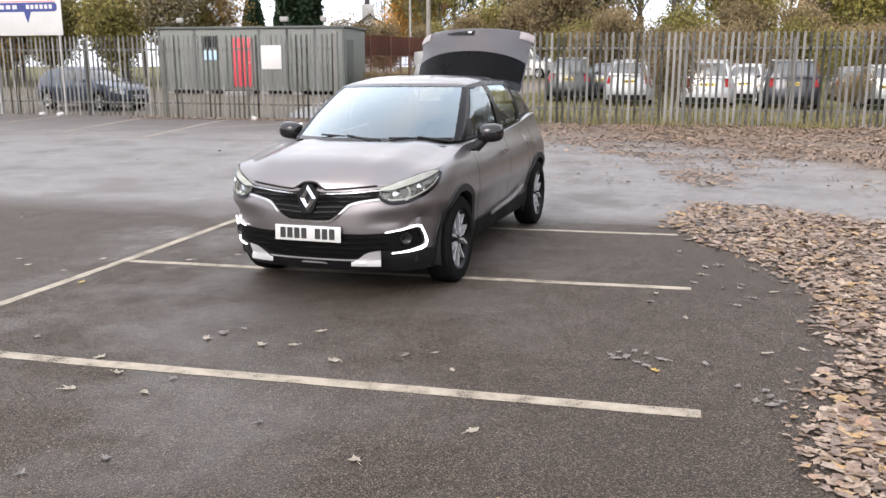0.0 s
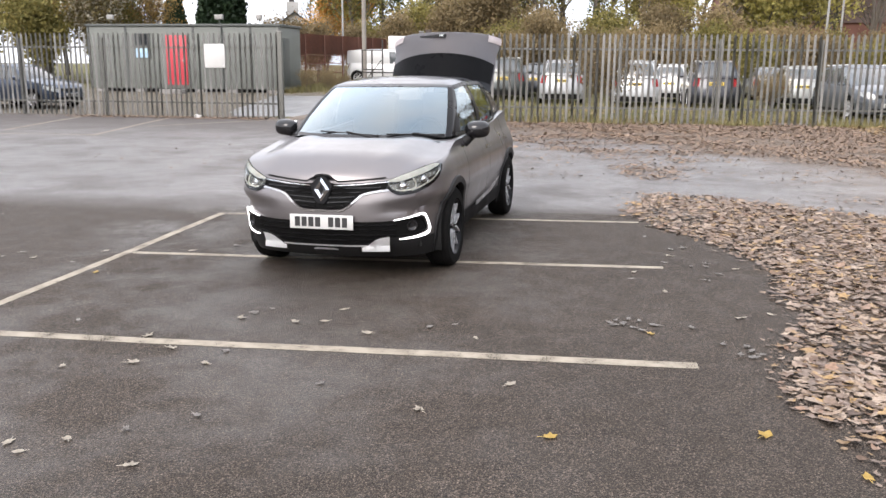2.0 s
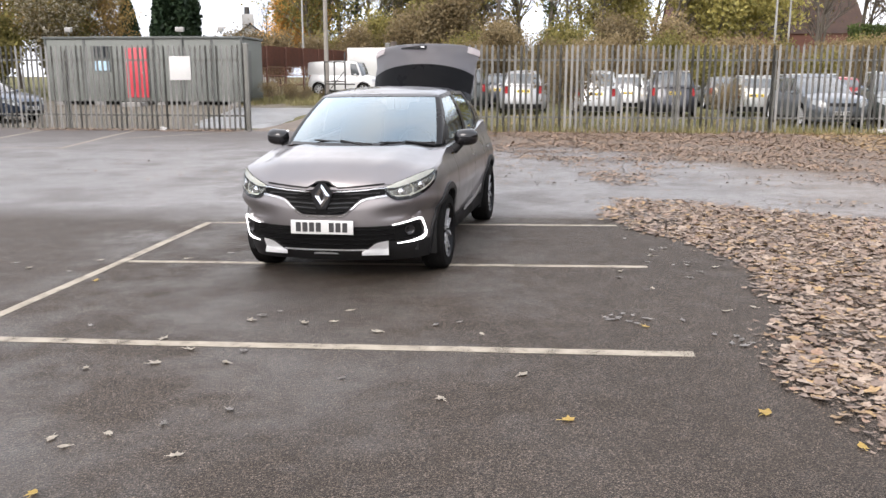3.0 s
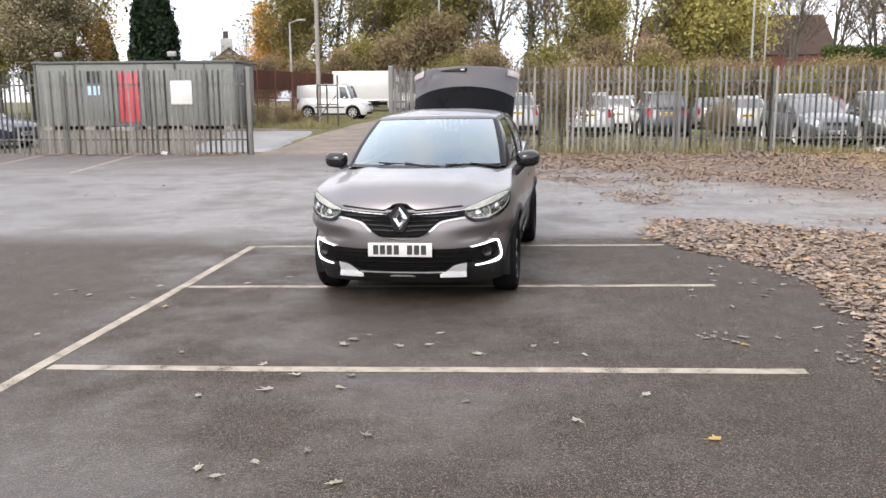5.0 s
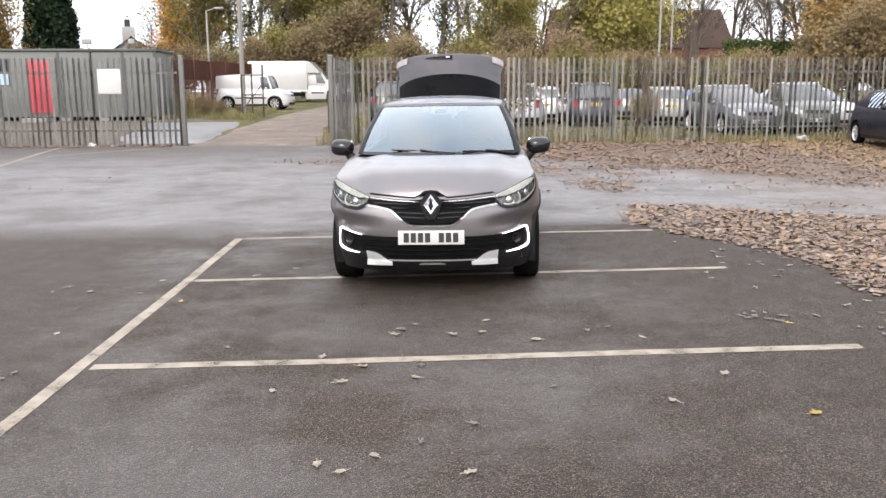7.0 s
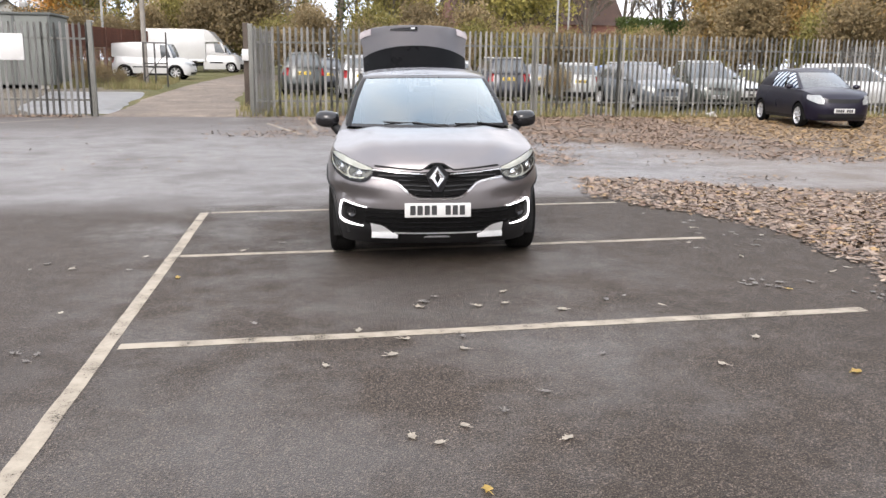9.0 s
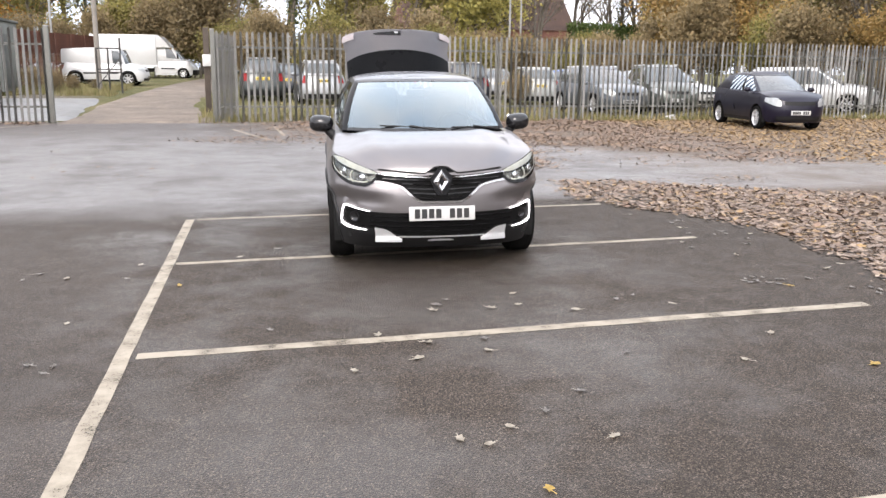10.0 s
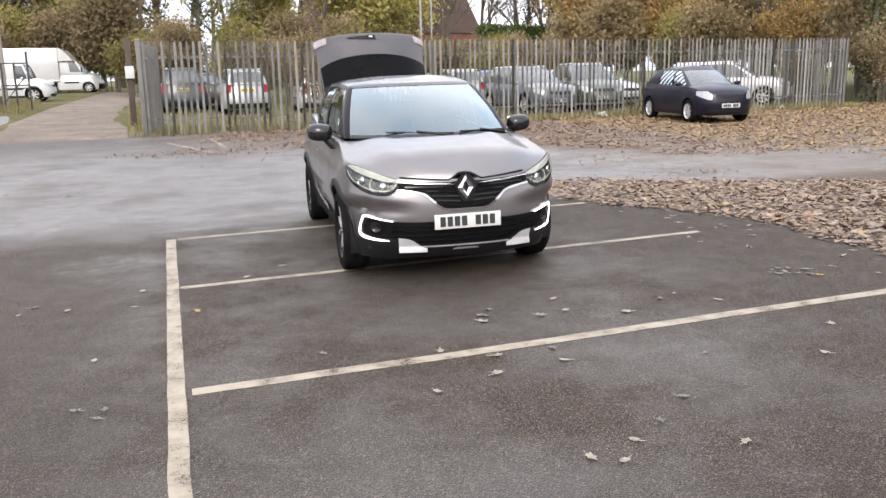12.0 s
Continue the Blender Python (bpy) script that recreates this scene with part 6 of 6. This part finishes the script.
def tree(label, seed, mat, height=11, spread=0.75, levels=4, per=4, size=0.085, radius=0.34, fork=2, ivy=False, stems=1, category="tree", clear=0.2):
    th = thing("tree" if category == "tree" else "shrub", label, category, "woodland trees" if category == "tree" else "shrubs")
    v, f, tips = grow(seed, height, spread, levels, fork, clear, stems=stems)
    raw("trunk", v, f, M_BARK, th, flat=False)
    pts = [tuple(t[0]) for t in tips]
    if not per:                                           # a bare tree keeps a few last leaves
        pts, per = pts[::5], 1
    v, f = leaves_at(seed, pts, per, size, radius, 0.1)
    raw("crown", v, f, mat, th)
    if ivy:
        rs = random.Random(seed + 5)
        zz = [(rs.gauss(0, 0.22), rs.gauss(0, 0.22), rs.uniform(0, height * 0.5)) for _ in range(260)]
        v, f = leaves_at(seed + 9, zz, 4, 0.09, 0.12, 0.0)
        raw("ivy", v, f, M_IVY, th)
    return th


def place(th, x, y, scale=1.0, yaw=0.0, label=None):
    m = pose(x, y, ground_z(x, y) - 0.05, 0, 0, yaw) @ Matrix.Scale(scale, 4)
    o = copy_thing(th, m)
    o.matrix_basis = m
    if label:
        o["label"] = label
    return o


def plant():
    kinds = [
        ("tall bare-limbed tree with thin olive leaves", M_OLIVE, 12, 0.8, 4, True, 0.2),
        ("ivy-clad tree with sparse brown leaves", M_BROWN, 13, 0.9, 2, True, 0.3),
        ("broad tree with yellow-green autumn leaves", M_YELLOW, 10, 0.9, 14, False, 0.05),
        ("tree with olive and brown thinning leaves", M_OLIVE, 11, 0.9, 6, False, 0.12),
        ("autumn tree with golden orange leaves", M_ORANGE, 9, 0.9, 15, False, 0.1),
        ("slender bare grey-brown tree", M_BROWN, 13, 0.75, 0, False, 0.2),
        ("rounded tree with brown-gold leaves", M_GOLD, 10, 0.85, 5, False, 0.12),
    ]
    protos = [tree(lab, 11 + i, mat, h, sp, 3, round(per * 0.42), size=0.112, radius=0.38, ivy=iv, clear=cl) for i, (lab, mat, h, sp, per, iv, cl) in enumerate(kinds)]
    used = set()

    def put(i, x, y, s, yaw):
        if i in used:
            place(protos[i], x, y, s, yaw)
        else:
            used.add(i)
            protos[i].matrix_basis = pose(x, y, ground_z(x, y) - 0.05, 0, 0, yaw) @ Matrix.Scale(s, 4)
    rnd = random.Random(4)
    # the belt of woodland behind the yard
    spots = [(4, -19.3, 66, 0.74), (4, -17.9, 69, 0.9), (5, -16.4, 66, 1.0), (1, -14.6, 64, 1.0), (5, -13.0, 67, 1.0), (1, -11.4, 66, 0.95), (3, -9.4, 67, 1.05), (0, -7.0, 67, 0.95), (6, -5.4, 66, 1.05), (3, -4.0, 63, 1.0),
             (5, -2.4, 60, 1.05), (5, -0.8, 66, 1.1), (1, 1.0, 60, 1.1), (5, 2.6, 64, 1.0), (3, 5.2, 60, 1.0), (2, 6.6, 64, 0.95), (5, 8.4, 66, 1.05), (5, 9.8, 62, 0.9), (2, 12.4, 62, 1.25), (2, 15.6, 64, 1.3), (2, 13.8, 67, 1.3), (5, -1.5, 75, 1.2), (5, 1.8, 78, 1.2), (5, 4.2, 72, 1.1), (5, -4.0, 76, 1.2), (5, 10.5, 74, 1.1), (5, 7.4, 72, 1.1), (5, 24.6, 66, 0.85), (5, 25.8, 70, 1.15), (5, 23.2, 72, 1.1),
             (5, 21.0, 74, 0.9), (5, 28.0, 84, 1.0), (5, 23.5, 58, 0.7), (6, 29.8, 57, 1.25), (2, 31.0, 60, 1.2), (6, 33.5, 56, 1.2), (6, 37.0, 55, 1.2), (3, 41.5, 57, 1.2), (1, 46.0, 60, 1.2), (6, 28.2, 48, 0.9), (3, 32.0, 46, 1.0), (6, 36.0, 45, 1.0),
             (1, 41.0, 48, 1.1), (5, 30.5, 40, 0.8), (3, 34.0, 38, 0.9), (1, 22.9, 25.6, 0.75), (5, 26.5, 31, 0.8), (5, 30.0, 33, 0.85), (1, 33.5, 31, 0.9), (5, 37.0, 36, 0.95), (5, 36.0, 76, 1.2), (1, 52.0, 66, 1.2), (3, 48.0, 52, 1.1), (6, 45.0, 40, 1.0),
             (3, -15.5, 60, 1.0), (0, -12.2, 60, 1.0), (3, -7.8, 60, 1.0), (3, -5.8, 58, 0.9), (0, -10.2, 62, 1.0), (3, -25.6, 46.5, 0.85), (6, -22.8, 45.0, 0.55), (3, -38.0, 47, 0.9), (6, -34.5, 45, 0.75), (0, -31.0, 47, 0.75), (3, -26.5, 45, 0.75), (6, -29.0, 44, 0.65), (6, -43.0, 46, 1.0), (3, -35.0, 56, 1.0), (1, -48.0, 54, 1.1), (3, -30.5, 54, 0.8), (5, -31.0, 100, 0.8),
             (5, 26.0, 62, 1.0), (1, 27.4, 64, 1.0), (5, 28.6, 63, 1.05), (1, 30.2, 66, 1.0), (5, 24.8, 76, 1.0), (1, 22.2, 78, 0.9)]
    for i, x, y, s in spots:
        if y > 53 and -24 < x < 44:                       # the far belt
            k = 1.37 if x < -12 else 1.6 if x < 27 else 1.45
            x, y, s = -1.6 + (x + 1.6) * k, -1 + (y + 1) * k, s * k
        put(i, x + rnd.uniform(-0.3, 0.3), y, s, rnd.uniform(0, 360))
    pale = tree("olive and gold autumn tree with painted white highlights", 71, M_HIGHLIT_OLIVE, 9, 0.8, 4, 5, 0.09, 0.3)
    pale.matrix_basis = pose(-24.6, 42.5, 0.3) @ Matrix.Scale(0.72, 4)
    # brambles and shrubs
    shrub = tree("tangled half-bare brown bramble", 91, M_BROWN, 2.6, 1.1, 3, 1, 0.04, 0.16, 2, stems=3, category="shrub")
    shrub.matrix_basis = pose(0.9, 25.2, ground_z(0.9, 25.2) - 0.05)
    for x, y, s in ((7.2, 31.2, 0.6), (6.6, 29.6, 0.55), (0.6, 40.5, 1.4), (-11.0, 37.4, 0.4), (-10.4, 38.6, 0.3), (-9.9, 35.5, 0.3), (-11.4, 35.6, 0.45), (-10.6, 36.3, 0.35), (-9.3, 37.0, 0.25), (2.2, 43, 1.3), (20.5, 27.0, 0.9), (22.5, 24.5, 1.3), (24.0, 26.5, 1.5)):
        place(shrub, x, y, s, rnd.uniform(0, 360))
    kinds2 = [tree(lab, sd, mt, h, 0.9, 3, per, 0.088, 0.28, 2, stems=3, category="shrub") for lab, sd, mt, h, per in
              (("olive green shrub behind the parked cars", 95, M_OLIVE, 4.2, 4), ("brown half-bare thicket behind the parked cars", 96, M_BROWN, 4.8, 3), ("golden autumn shrub behind the parked cars", 97, M_GOLD, 4.0, 4))]
    seen = set()
    spots2 = [(0, -4.0, 52, 1.0), (1, -1.5, 50, 1.1), (0, 1.5, 51, 1.0), (1, 5, 50, 1.0), (0, 8, 52, 1.1), (1, 12, 52, 1.0), (0, -7, 68, 1.4), (2, 28, 46, 1.3), (1, 33, 44, 1.4), (0, 24.5, 40, 1.0), (2, 26, 32, 1.0),
              (1, 30, 30, 1.3), (0, -40, 44, 1.3), (1, -34, 42, 1.2), (0, -30.5, 40, 1.0), (0, -27, 40, 1.0), (1, -46, 46, 1.5), (0, -37, 40, 1.1), (2, -33, 39, 0.9), (2, 38, 40, 1.5), (1, 44, 44, 1.7), (1, -3, 47, 0.8), (0, 0.5, 47, 0.8), (1, 3.5, 47.5, 0.9), (1, 6.5, 47, 0.8),
              (0, 10, 48, 0.9), (1, 13.5, 49, 0.9), (0, 16, 48, 0.8), (1, 19, 50, 0.8), (0, 21.5, 46, 0.9), (1, 23, 36, 1.0), (2, 27, 42, 1.2), (2, 29, 37, 1.1), (1, 34, 36, 1.4), (2, 40, 34, 1.5), (0, -6.2, 67, 1.1), (1, -9.5, 66, 1.2),
              (1, -13, 66, 1.0), (0, -16, 67, 0.9), (1, -14.2, 42, 0.7), (1, -13.8, 46, 0.7), (1, -13.0, 50, 0.7), (1, 25, 28.5, 1.1), (2, 28, 26, 1.2), (1, 33, 25, 1.4), (1, 20.5, 49, 1.2), (1, 22.5, 52, 1.4), (1, 24.5, 47, 1.3), (2, 26.5, 52, 1.6), (1, 21, 56, 1.6), (2, 30, 50, 1.7), (1, 36, 48, 1.8),
              (1, 27, 58, 1.2), (0, 30, 62, 1.2), (1, 24.5, 55, 0.8), (0, 33, 60, 1.3), (1, 16, 66, 0.9), (0, 19.5, 68, 0.9), (1, 23, 68, 0.9), (0, 26.5, 70, 1.0), (1, 29.5, 72, 1.0), (2, 33, 70, 1.2), (0, -12, 70, 1.3), (0, -8.5, 70, 1.3), (1, -5, 68, 1.2), (0, -24.5, 43.0, 0.8), (1, -5.5, 60, 1.4), (1, -2, 57, 1.3), (0, 2.5, 58, 1.4), (1, 6, 60, 1.5), (1, 10, 58, 1.4)]
    for k, x, y, s in spots2:
        s *= (0.5 if x > 17 else 0.8) if -5 < x < 22.8 and 45 < y < 61 else 1.0
        yaw = rnd.uniform(0, 360)
        if k in seen:
            place(kinds2[k], x, y, s, yaw)
        else:
            seen.add(k)
            kinds2[k].matrix_basis = pose(x, y, ground_z(x, y) - 0.05, 0, 0, yaw) @ Matrix.Scale(s, 4)
    hedge = thing("hedge", "bright green clipped hedge beyond the yard", "hedge", m=pose(37.0, 91, 0.3) @ Matrix.Scale(1.42, 4))
    rs = random.Random(8)
    pts = [(rs.uniform(-2.6, 3.4), rs.uniform(-0.6, 0.6), 4.6 * rs.random() ** 0.6) for _ in range(1500)]
    v, f = leaves_at(3, pts, 9, 0.10, 0.12, 0.0)
    raw("foliage", v, f, M_HEDGE, hedge)
    raw("stems", *grow(5, 4.0, 0.8, 2, 3, stems=6)[:2], M_BARK, hedge)
    # two dark columnar conifers
    first = None
    for x, y, s in ((-45.8, 110, 1.6), (-52.4, 110, 0.9)):
        if first is None:
            first = thing("conifer", "tall dense dark green columnar conifer", "tree", "conifers")
            v, f = [], []
            limb(v, f, Vector((0, 0, -0.1)), Vector((0, 0, 11.5)), 0.28, 0.03, 8)
            rr = random.Random(2)
            pts = []
            for k in range(4200):
                z = 12.5 * rr.random() ** 0.9
                prof = 1.9 * (1 - (z / 12.6) ** 2.4) * (0.85 + 0.15 * smooth(0, 2, z))
                a = rr.uniform(0, 2 * math.pi)
                q = prof * (0.72 + 0.3 * rr.random() ** 0.5 + 0.12 * math.sin(5 * a + z))
                pts.append((q * math.cos(a), q * math.sin(a), z))
                if k % 16 == 0:
                    limb(v, f, Vector((0, 0, z * 0.93)), Vector(pts[-1]), 0.035, 0.01, 3)
            raw("trunk", v, f, M_BARK, first, flat=False)
            v, f = leaves_at(4, pts, 9, 0.19, 0.14, 0.05)
            raw("crown", v, f, M_CONIFER, first)
            first.matrix_basis = pose(x, y, 0.5) @ Matrix.Scale(s, 4)
        else:
            place(first, x, y, s, 70, "smaller dark green columnar conifer")


plant()


# ---- fallen leaves ----
def leaf_outline(lobes):
    """A lobed leaf, 1 across, as (x, y) round the stalk."""
    out = []
    for i in range(lobes * 2):
        a = math.pi * 2 * i / (lobes * 2) + math.pi / 2
        r = (0.56 if i % 2 == 0 else 0.38) * (1.0, 0.9, 1.1, 0.95, 0.8)[i * 3 % 5]
        out.append((r * math.cos(a), r * math.sin(a)))
    return out


M_LITTER = leafy("dead_leaves", (0.10, 0.072, 0.058), (0.25, 0.18, 0.135), (0.36, 0.275, 0.21), (0.15, 0.115, 0.098), (0.44, 0.345, 0.265), (0.24, 0.18, 0.145), (0.17, 0.115, 0.085), (0.40, 0.265, 0.13), (0.27, 0.21, 0.175), (0.31, 0.20, 0.14), rough=0.6, through=0.0)
M_LITTER_DRY = leafy("dry_orange_leaves", (0.22, 0.14, 0.08), (0.38, 0.25, 0.135), (0.48, 0.325, 0.17), (0.42, 0.28, 0.15), (0.55, 0.39, 0.21), (0.29, 0.185, 0.105), (0.52, 0.33, 0.12), rough=0.6, through=0.0)
M_LITTER_BROWN = leafy("brown_fallen_leaves", (0.13, 0.085, 0.062), (0.26, 0.18, 0.13), (0.34, 0.245, 0.18), (0.22, 0.162, 0.128), (0.40, 0.29, 0.205), (0.17, 0.118, 0.09), (0.34, 0.215, 0.12), rough=0.6, through=0.0)
M_LEAF_YELLOW = surface("fallen_yellow_leaf", (0.45, 0.30, 0.07), (0.62, 0.45, 0.13), 60, 12, (0.5, 0.65), relief=0.2)
M_LEAF_TAN = surface("fallen_tan_leaf", (0.36, 0.315, 0.25), (0.54, 0.485, 0.40), 60, 12, (0.5, 0.65), relief=0.2)
M_LEAF_GREY = surface("fallen_wet_leaf", (0.17, 0.155, 0.14), (0.34, 0.315, 0.29), 60, 12, (0.5, 0.65), relief=0.2)


def leaf_litter(name, label, boxes, count, size, seed, outline, lift, material, tilt=0.17, share=1.4):
    rnd = random.Random(seed)
    verts, faces = [], []
    made = tries = 0
    k = len(outline)
    area = [(b[1] - b[0]) * (b[3] - b[2]) for b in boxes]
    while made < count and tries < count * 12:
        tries += 1
        b = rnd.choices(boxes, area)[0]
        x, y = rnd.uniform(b[0], b[1]), rnd.uniform(b[2], b[3])
        dens = litter(x, y)
        if rnd.random() > dens ** share:
            continue
        made += 1
        s = size * (0.35 + 1.1 * rnd.random() ** 1.6)
        a = rnd.uniform(0, 2 * math.pi)
        tx, ty = rnd.gauss(0, tilt), rnd.gauss(0, tilt)
        curl = rnd.uniform(-0.1, 0.6)
        z = surface_z(x, y) + 0.006 + lift * rnd.random() * dens + 0.3 * s * (abs(tx) + abs(ty))
        ca, sa, thin = math.cos(a), math.sin(a), rnd.uniform(0.7, 1.25)
        base = len(verts)
        for px, py in outline:
            torn = rnd.uniform(0.5, 1.2)
            u, w = px * s * torn, py * s * thin * torn
            verts.append((x + u * ca - w * sa, y + u * sa + w * ca, z + u * tx + w * ty + curl * (u * u + w * w) / s * rnd.uniform(0.2, 1.2)))
        verts.append((x, y, z))
        for i in range(k):
            faces.append((base + k, base + i, base + (i + 1) % k))
    ob = raw(name, verts, faces, material)
    tagged(ob, label, "leaves", kind="stuff")


LOBED, PLAIN = leaf_outline(5), [(0.0, 0.55), (-0.32, 0.1), (-0.2, -0.4), (0.2, -0.4), (0.32, 0.1)]
TORN = [(0.56 * math.cos(k * math.pi / 3), 0.56 * math.sin(k * math.pi / 3)) for k in range(6)]
SCRAP = [(0.0, 0.55), (-0.4, 0.1), (0.0, -0.5), (0.4, 0.1)]
leaf_litter("leaf_litter", "brown torn dead leaves lying thick on asphalt", [(0.4, 5.0, 0.0, 10.8)], 27000, 0.070, 21, LOBED, 0.016, M_LITTER, 0.14)
leaf_litter("leaf_litter", "small torn scraps of dead leaves on asphalt", [(0.4, 5.0, 0.0, 10.8)], 24000, 0.036, 27, TORN, 0.008, M_LITTER, 0.12)
leaf_litter("leaf_litter", "brown dead leaves along the fence foot", [(-9, 7, 12, 25), (-16, -8, 21.5, 23.5)], 62000, 0.064, 22, SCRAP, 0.02, M_LITTER_BROWN)
leaf_litter("leaf_litter", "golden orange dead leaves round the parked car", [(7, 24, 9, 25)], 80000, 0.076, 24, SCRAP, 0.025, M_LITTER_DRY)
leaf_litter("leaf_litter", "scattered dead leaves on grass behind the fence", [(-4, 22, 23.5, 34)], 6000, 0.11, 23, SCRAP, 0.03, M_LITTER_DRY)
leaf_litter("leaf_debris", "dark wet leaf scraps scattered over the aisle", [(-11, 4, 9, 21.5)], 7000, 0.042, 25, SCRAP, 0.004, M_LITTER, 0.08, 0.8)


def single_leaves():
    """Leaves that lie alone on the asphalt."""
    rnd = random.Random(6)
    yellow = ((0.34, 4.50), (-0.26, 2.93), (0.70, 3.05), (-4.08, 5.71), (-2.48, 2.06), (1.02, 2.68), (1.16, 3.75))
    tan = ((-1.44, 4.33), (-0.74, 4.30), (-2.66, 3.66), (-2.59, 2.50), (1.17, 5.02), (-0.90, 3.16), (-2.03, 2.44), (-3.04, 3.55), (-2.55, 3.92), (-2.81, 4.14), (-2.24, 3.69), (-0.48, 3.55), (-2.45, 2.65), (-1.78, 4.54), (-1.97, 4.52), (-2.36, 4.57),
           (-1.72, 4.83), (-4.73, 4.88), (-4.96, 6.17), (0.36, 6.13), (0.54, 5.53), (-3.63, 6.57), (-2.70, 2.58), (0.71, 6.78), (-4.44, 6.50), (0.95, 4.9))
    grey = ((-1.06, 4.50), (-1.97, 2.97), (-4.79, 4.08), (-4.68, 3.93), (-4.49, 6.04), (-0.90, 4.57), (0.61, 4.66), (-1.48, 3.45), (-2.23, 2.77), (-4.65, 4.03), (-3.3, 6.85), (-3.45, 4.4), (-2.2, 3.9), (0.9, 5.9), (1.0, 6.5))
    spots = [(x, y, c) for c, group in enumerate((yellow, tan, grey)) for x, y in group]
    spots += [(0.25 + rnd.gauss(0, 0.09), 4.69 + rnd.gauss(0, 0.07), 2) for _ in range(9)]
    spots += [(-2.35 + rnd.gauss(0, 0.08), 4.75 + rnd.gauss(0, 0.05), 2) for _ in range(4)]
    spots += [(0.85 + rnd.gauss(0, 0.07), 4.2 + rnd.gauss(0, 0.08), 2) for _ in range(6)]
    spots += [(rnd.uniform(-9.0, -5.2), rnd.uniform(6, 13.0), rnd.choice((1, 2, 2))) for _ in range(14)]
    spots += [(rnd.uniform(0.3, 1.2), rnd.uniform(5.5, 8.8), rnd.choice((1, 2, 2))) for _ in range(16)]
    for x, y, c in spots:
        s = rnd.uniform(0.048, 0.074) if c < 2 else rnd.uniform(0.04, 0.065)
        a, curl = rnd.uniform(0, 6.3), rnd.uniform(0.1, 0.6)
        bm = bmesh.new()
        mid = bm.verts.new((0, 0, 0.004))
        ring = []
        for px, py in LOBED:
            k = rnd.uniform(0.6, 1.15)
            ring.append(bm.verts.new((px * s * k, py * s * 1.2 * k, 0.004 + curl * s * (px * px + py * py) * rnd.uniform(0.2, 1.6))))
        for i in range(len(ring)):
            bm.faces.new((mid, ring[i], ring[(i + 1) % len(ring)]))
        bmesh.ops.solidify(bm, geom=bm.faces[:], thickness=0.0012)
        rod((0, -0.3 * s, 0.004), (0, -0.95 * s, 0.008), 0.0016, 0.001, 5, bm)
        ob = part("fallen_leaf", bm, (M_LEAF_YELLOW, M_LEAF_TAN, M_LEAF_GREY)[c])
        ob.matrix_basis = pose(x, y, surface_z(x, y) + 0.004, 0, 0, math.degrees(a))
        tagged(ob, ("yellow fallen leaf lying on dark asphalt", "tan fallen leaf lying on dark asphalt", "wet grey-brown leaf flat on asphalt")[c], "leaf", "single fallen leaves")


single_leaves()


# ---- weeds, dry grass and litter at the foot of the fence ----
M_DRY_GRASS = leafy("dry_grass", (0.16, 0.13, 0.06), (0.26, 0.22, 0.11), (0.12, 0.13, 0.045), (0.32, 0.27, 0.15), rough=0.7, through=0.2)


def grass(label, boxes, count, tall, seed):
    rs = np.random.RandomState(seed)
    verts, faces = [], []
    for x0, x1, y0, y1, share in boxes:
        for _ in range(int(count * share)):
            x, y = rs.uniform(x0, x1), rs.uniform(y0, y1)
            if noise.noise((x * 0.8, y * 0.8, 3)) + rs.uniform(-0.3, 0.3) < -0.05:
                continue
            z, h = ground_z(x, y) - 0.02, tall * rs.uniform(0.3, 1.2)
            a, lean, w = rs.uniform(0, 6.28), rs.normal(0, 0.35), 0.008 + 0.006 * rs.rand()
            dx, dy = math.cos(a) * w, math.sin(a) * w
            k = len(verts)
            lx, ly = -math.sin(a) * lean * h, math.cos(a) * lean * h
            verts += [(x - dx, y - dy, z), (x + dx, y + dy, z), (x + dx * 0.7 + lx * 0.4, y + dy * 0.7 + ly * 0.4, z + h * 0.6), (x - dx * 0.7 + lx * 0.4, y - dy * 0.7 + ly * 0.4, z + h * 0.6), (x + lx, y + ly, z + h)]
            faces += [(k, k + 1, k + 2, k + 3), (k + 3, k + 2, k + 4)]
    tagged(raw("grass", verts, faces, M_DRY_GRASS), label, "grass", kind="stuff")


grass("dry tan grass and weeds along the fence", [(-3.8, 19.5, 22.6, 24.5, 0.6), (-3.8, 20, 24.5, 33, 0.4)], 26000, 0.22, 31)
grass("rough weeds round the van and gateway", [(-12.5, -8.2, 34, 41, 0.7), (-4.6, -3.6, 22.4, 34, 0.2)], 12000, 0.3, 32)
M_BAG = surface("crumpled_white_plastic", (0.36, 0.35, 0.34), (0.52, 0.51, 0.50), 20, 5, (0.3, 0.5), relief=0.3)
for x, y, s in ((9.35, 22.95, 0.17), (16.4, 23.1, 0.12), (-10.65, 22.5, 0.10), (-17.2, 22.7, 0.12), (-18.0, 22.9, 0.1)):
    bm = bmesh.new()
    bmesh.ops.create_icosphere(bm, subdivisions=3, radius=1)
    for v in bm.verts:
        k = 1 + 0.5 * noise.noise(v.co * 1.7 + Vector((x, y, 0)))
        v.co = Vector((v.co.x * s * k, v.co.y * s * 0.7 * k, max(0, v.co.z * 0.6 + 0.35) * s * k))
    ob = part("litter_bag", bm, M_BAG, crease=25)
    ob.matrix_basis = pose(x, y, ground_z(x, y))
    tagged(ob, "crumpled white plastic bag at the fence foot", "litter", "litter")
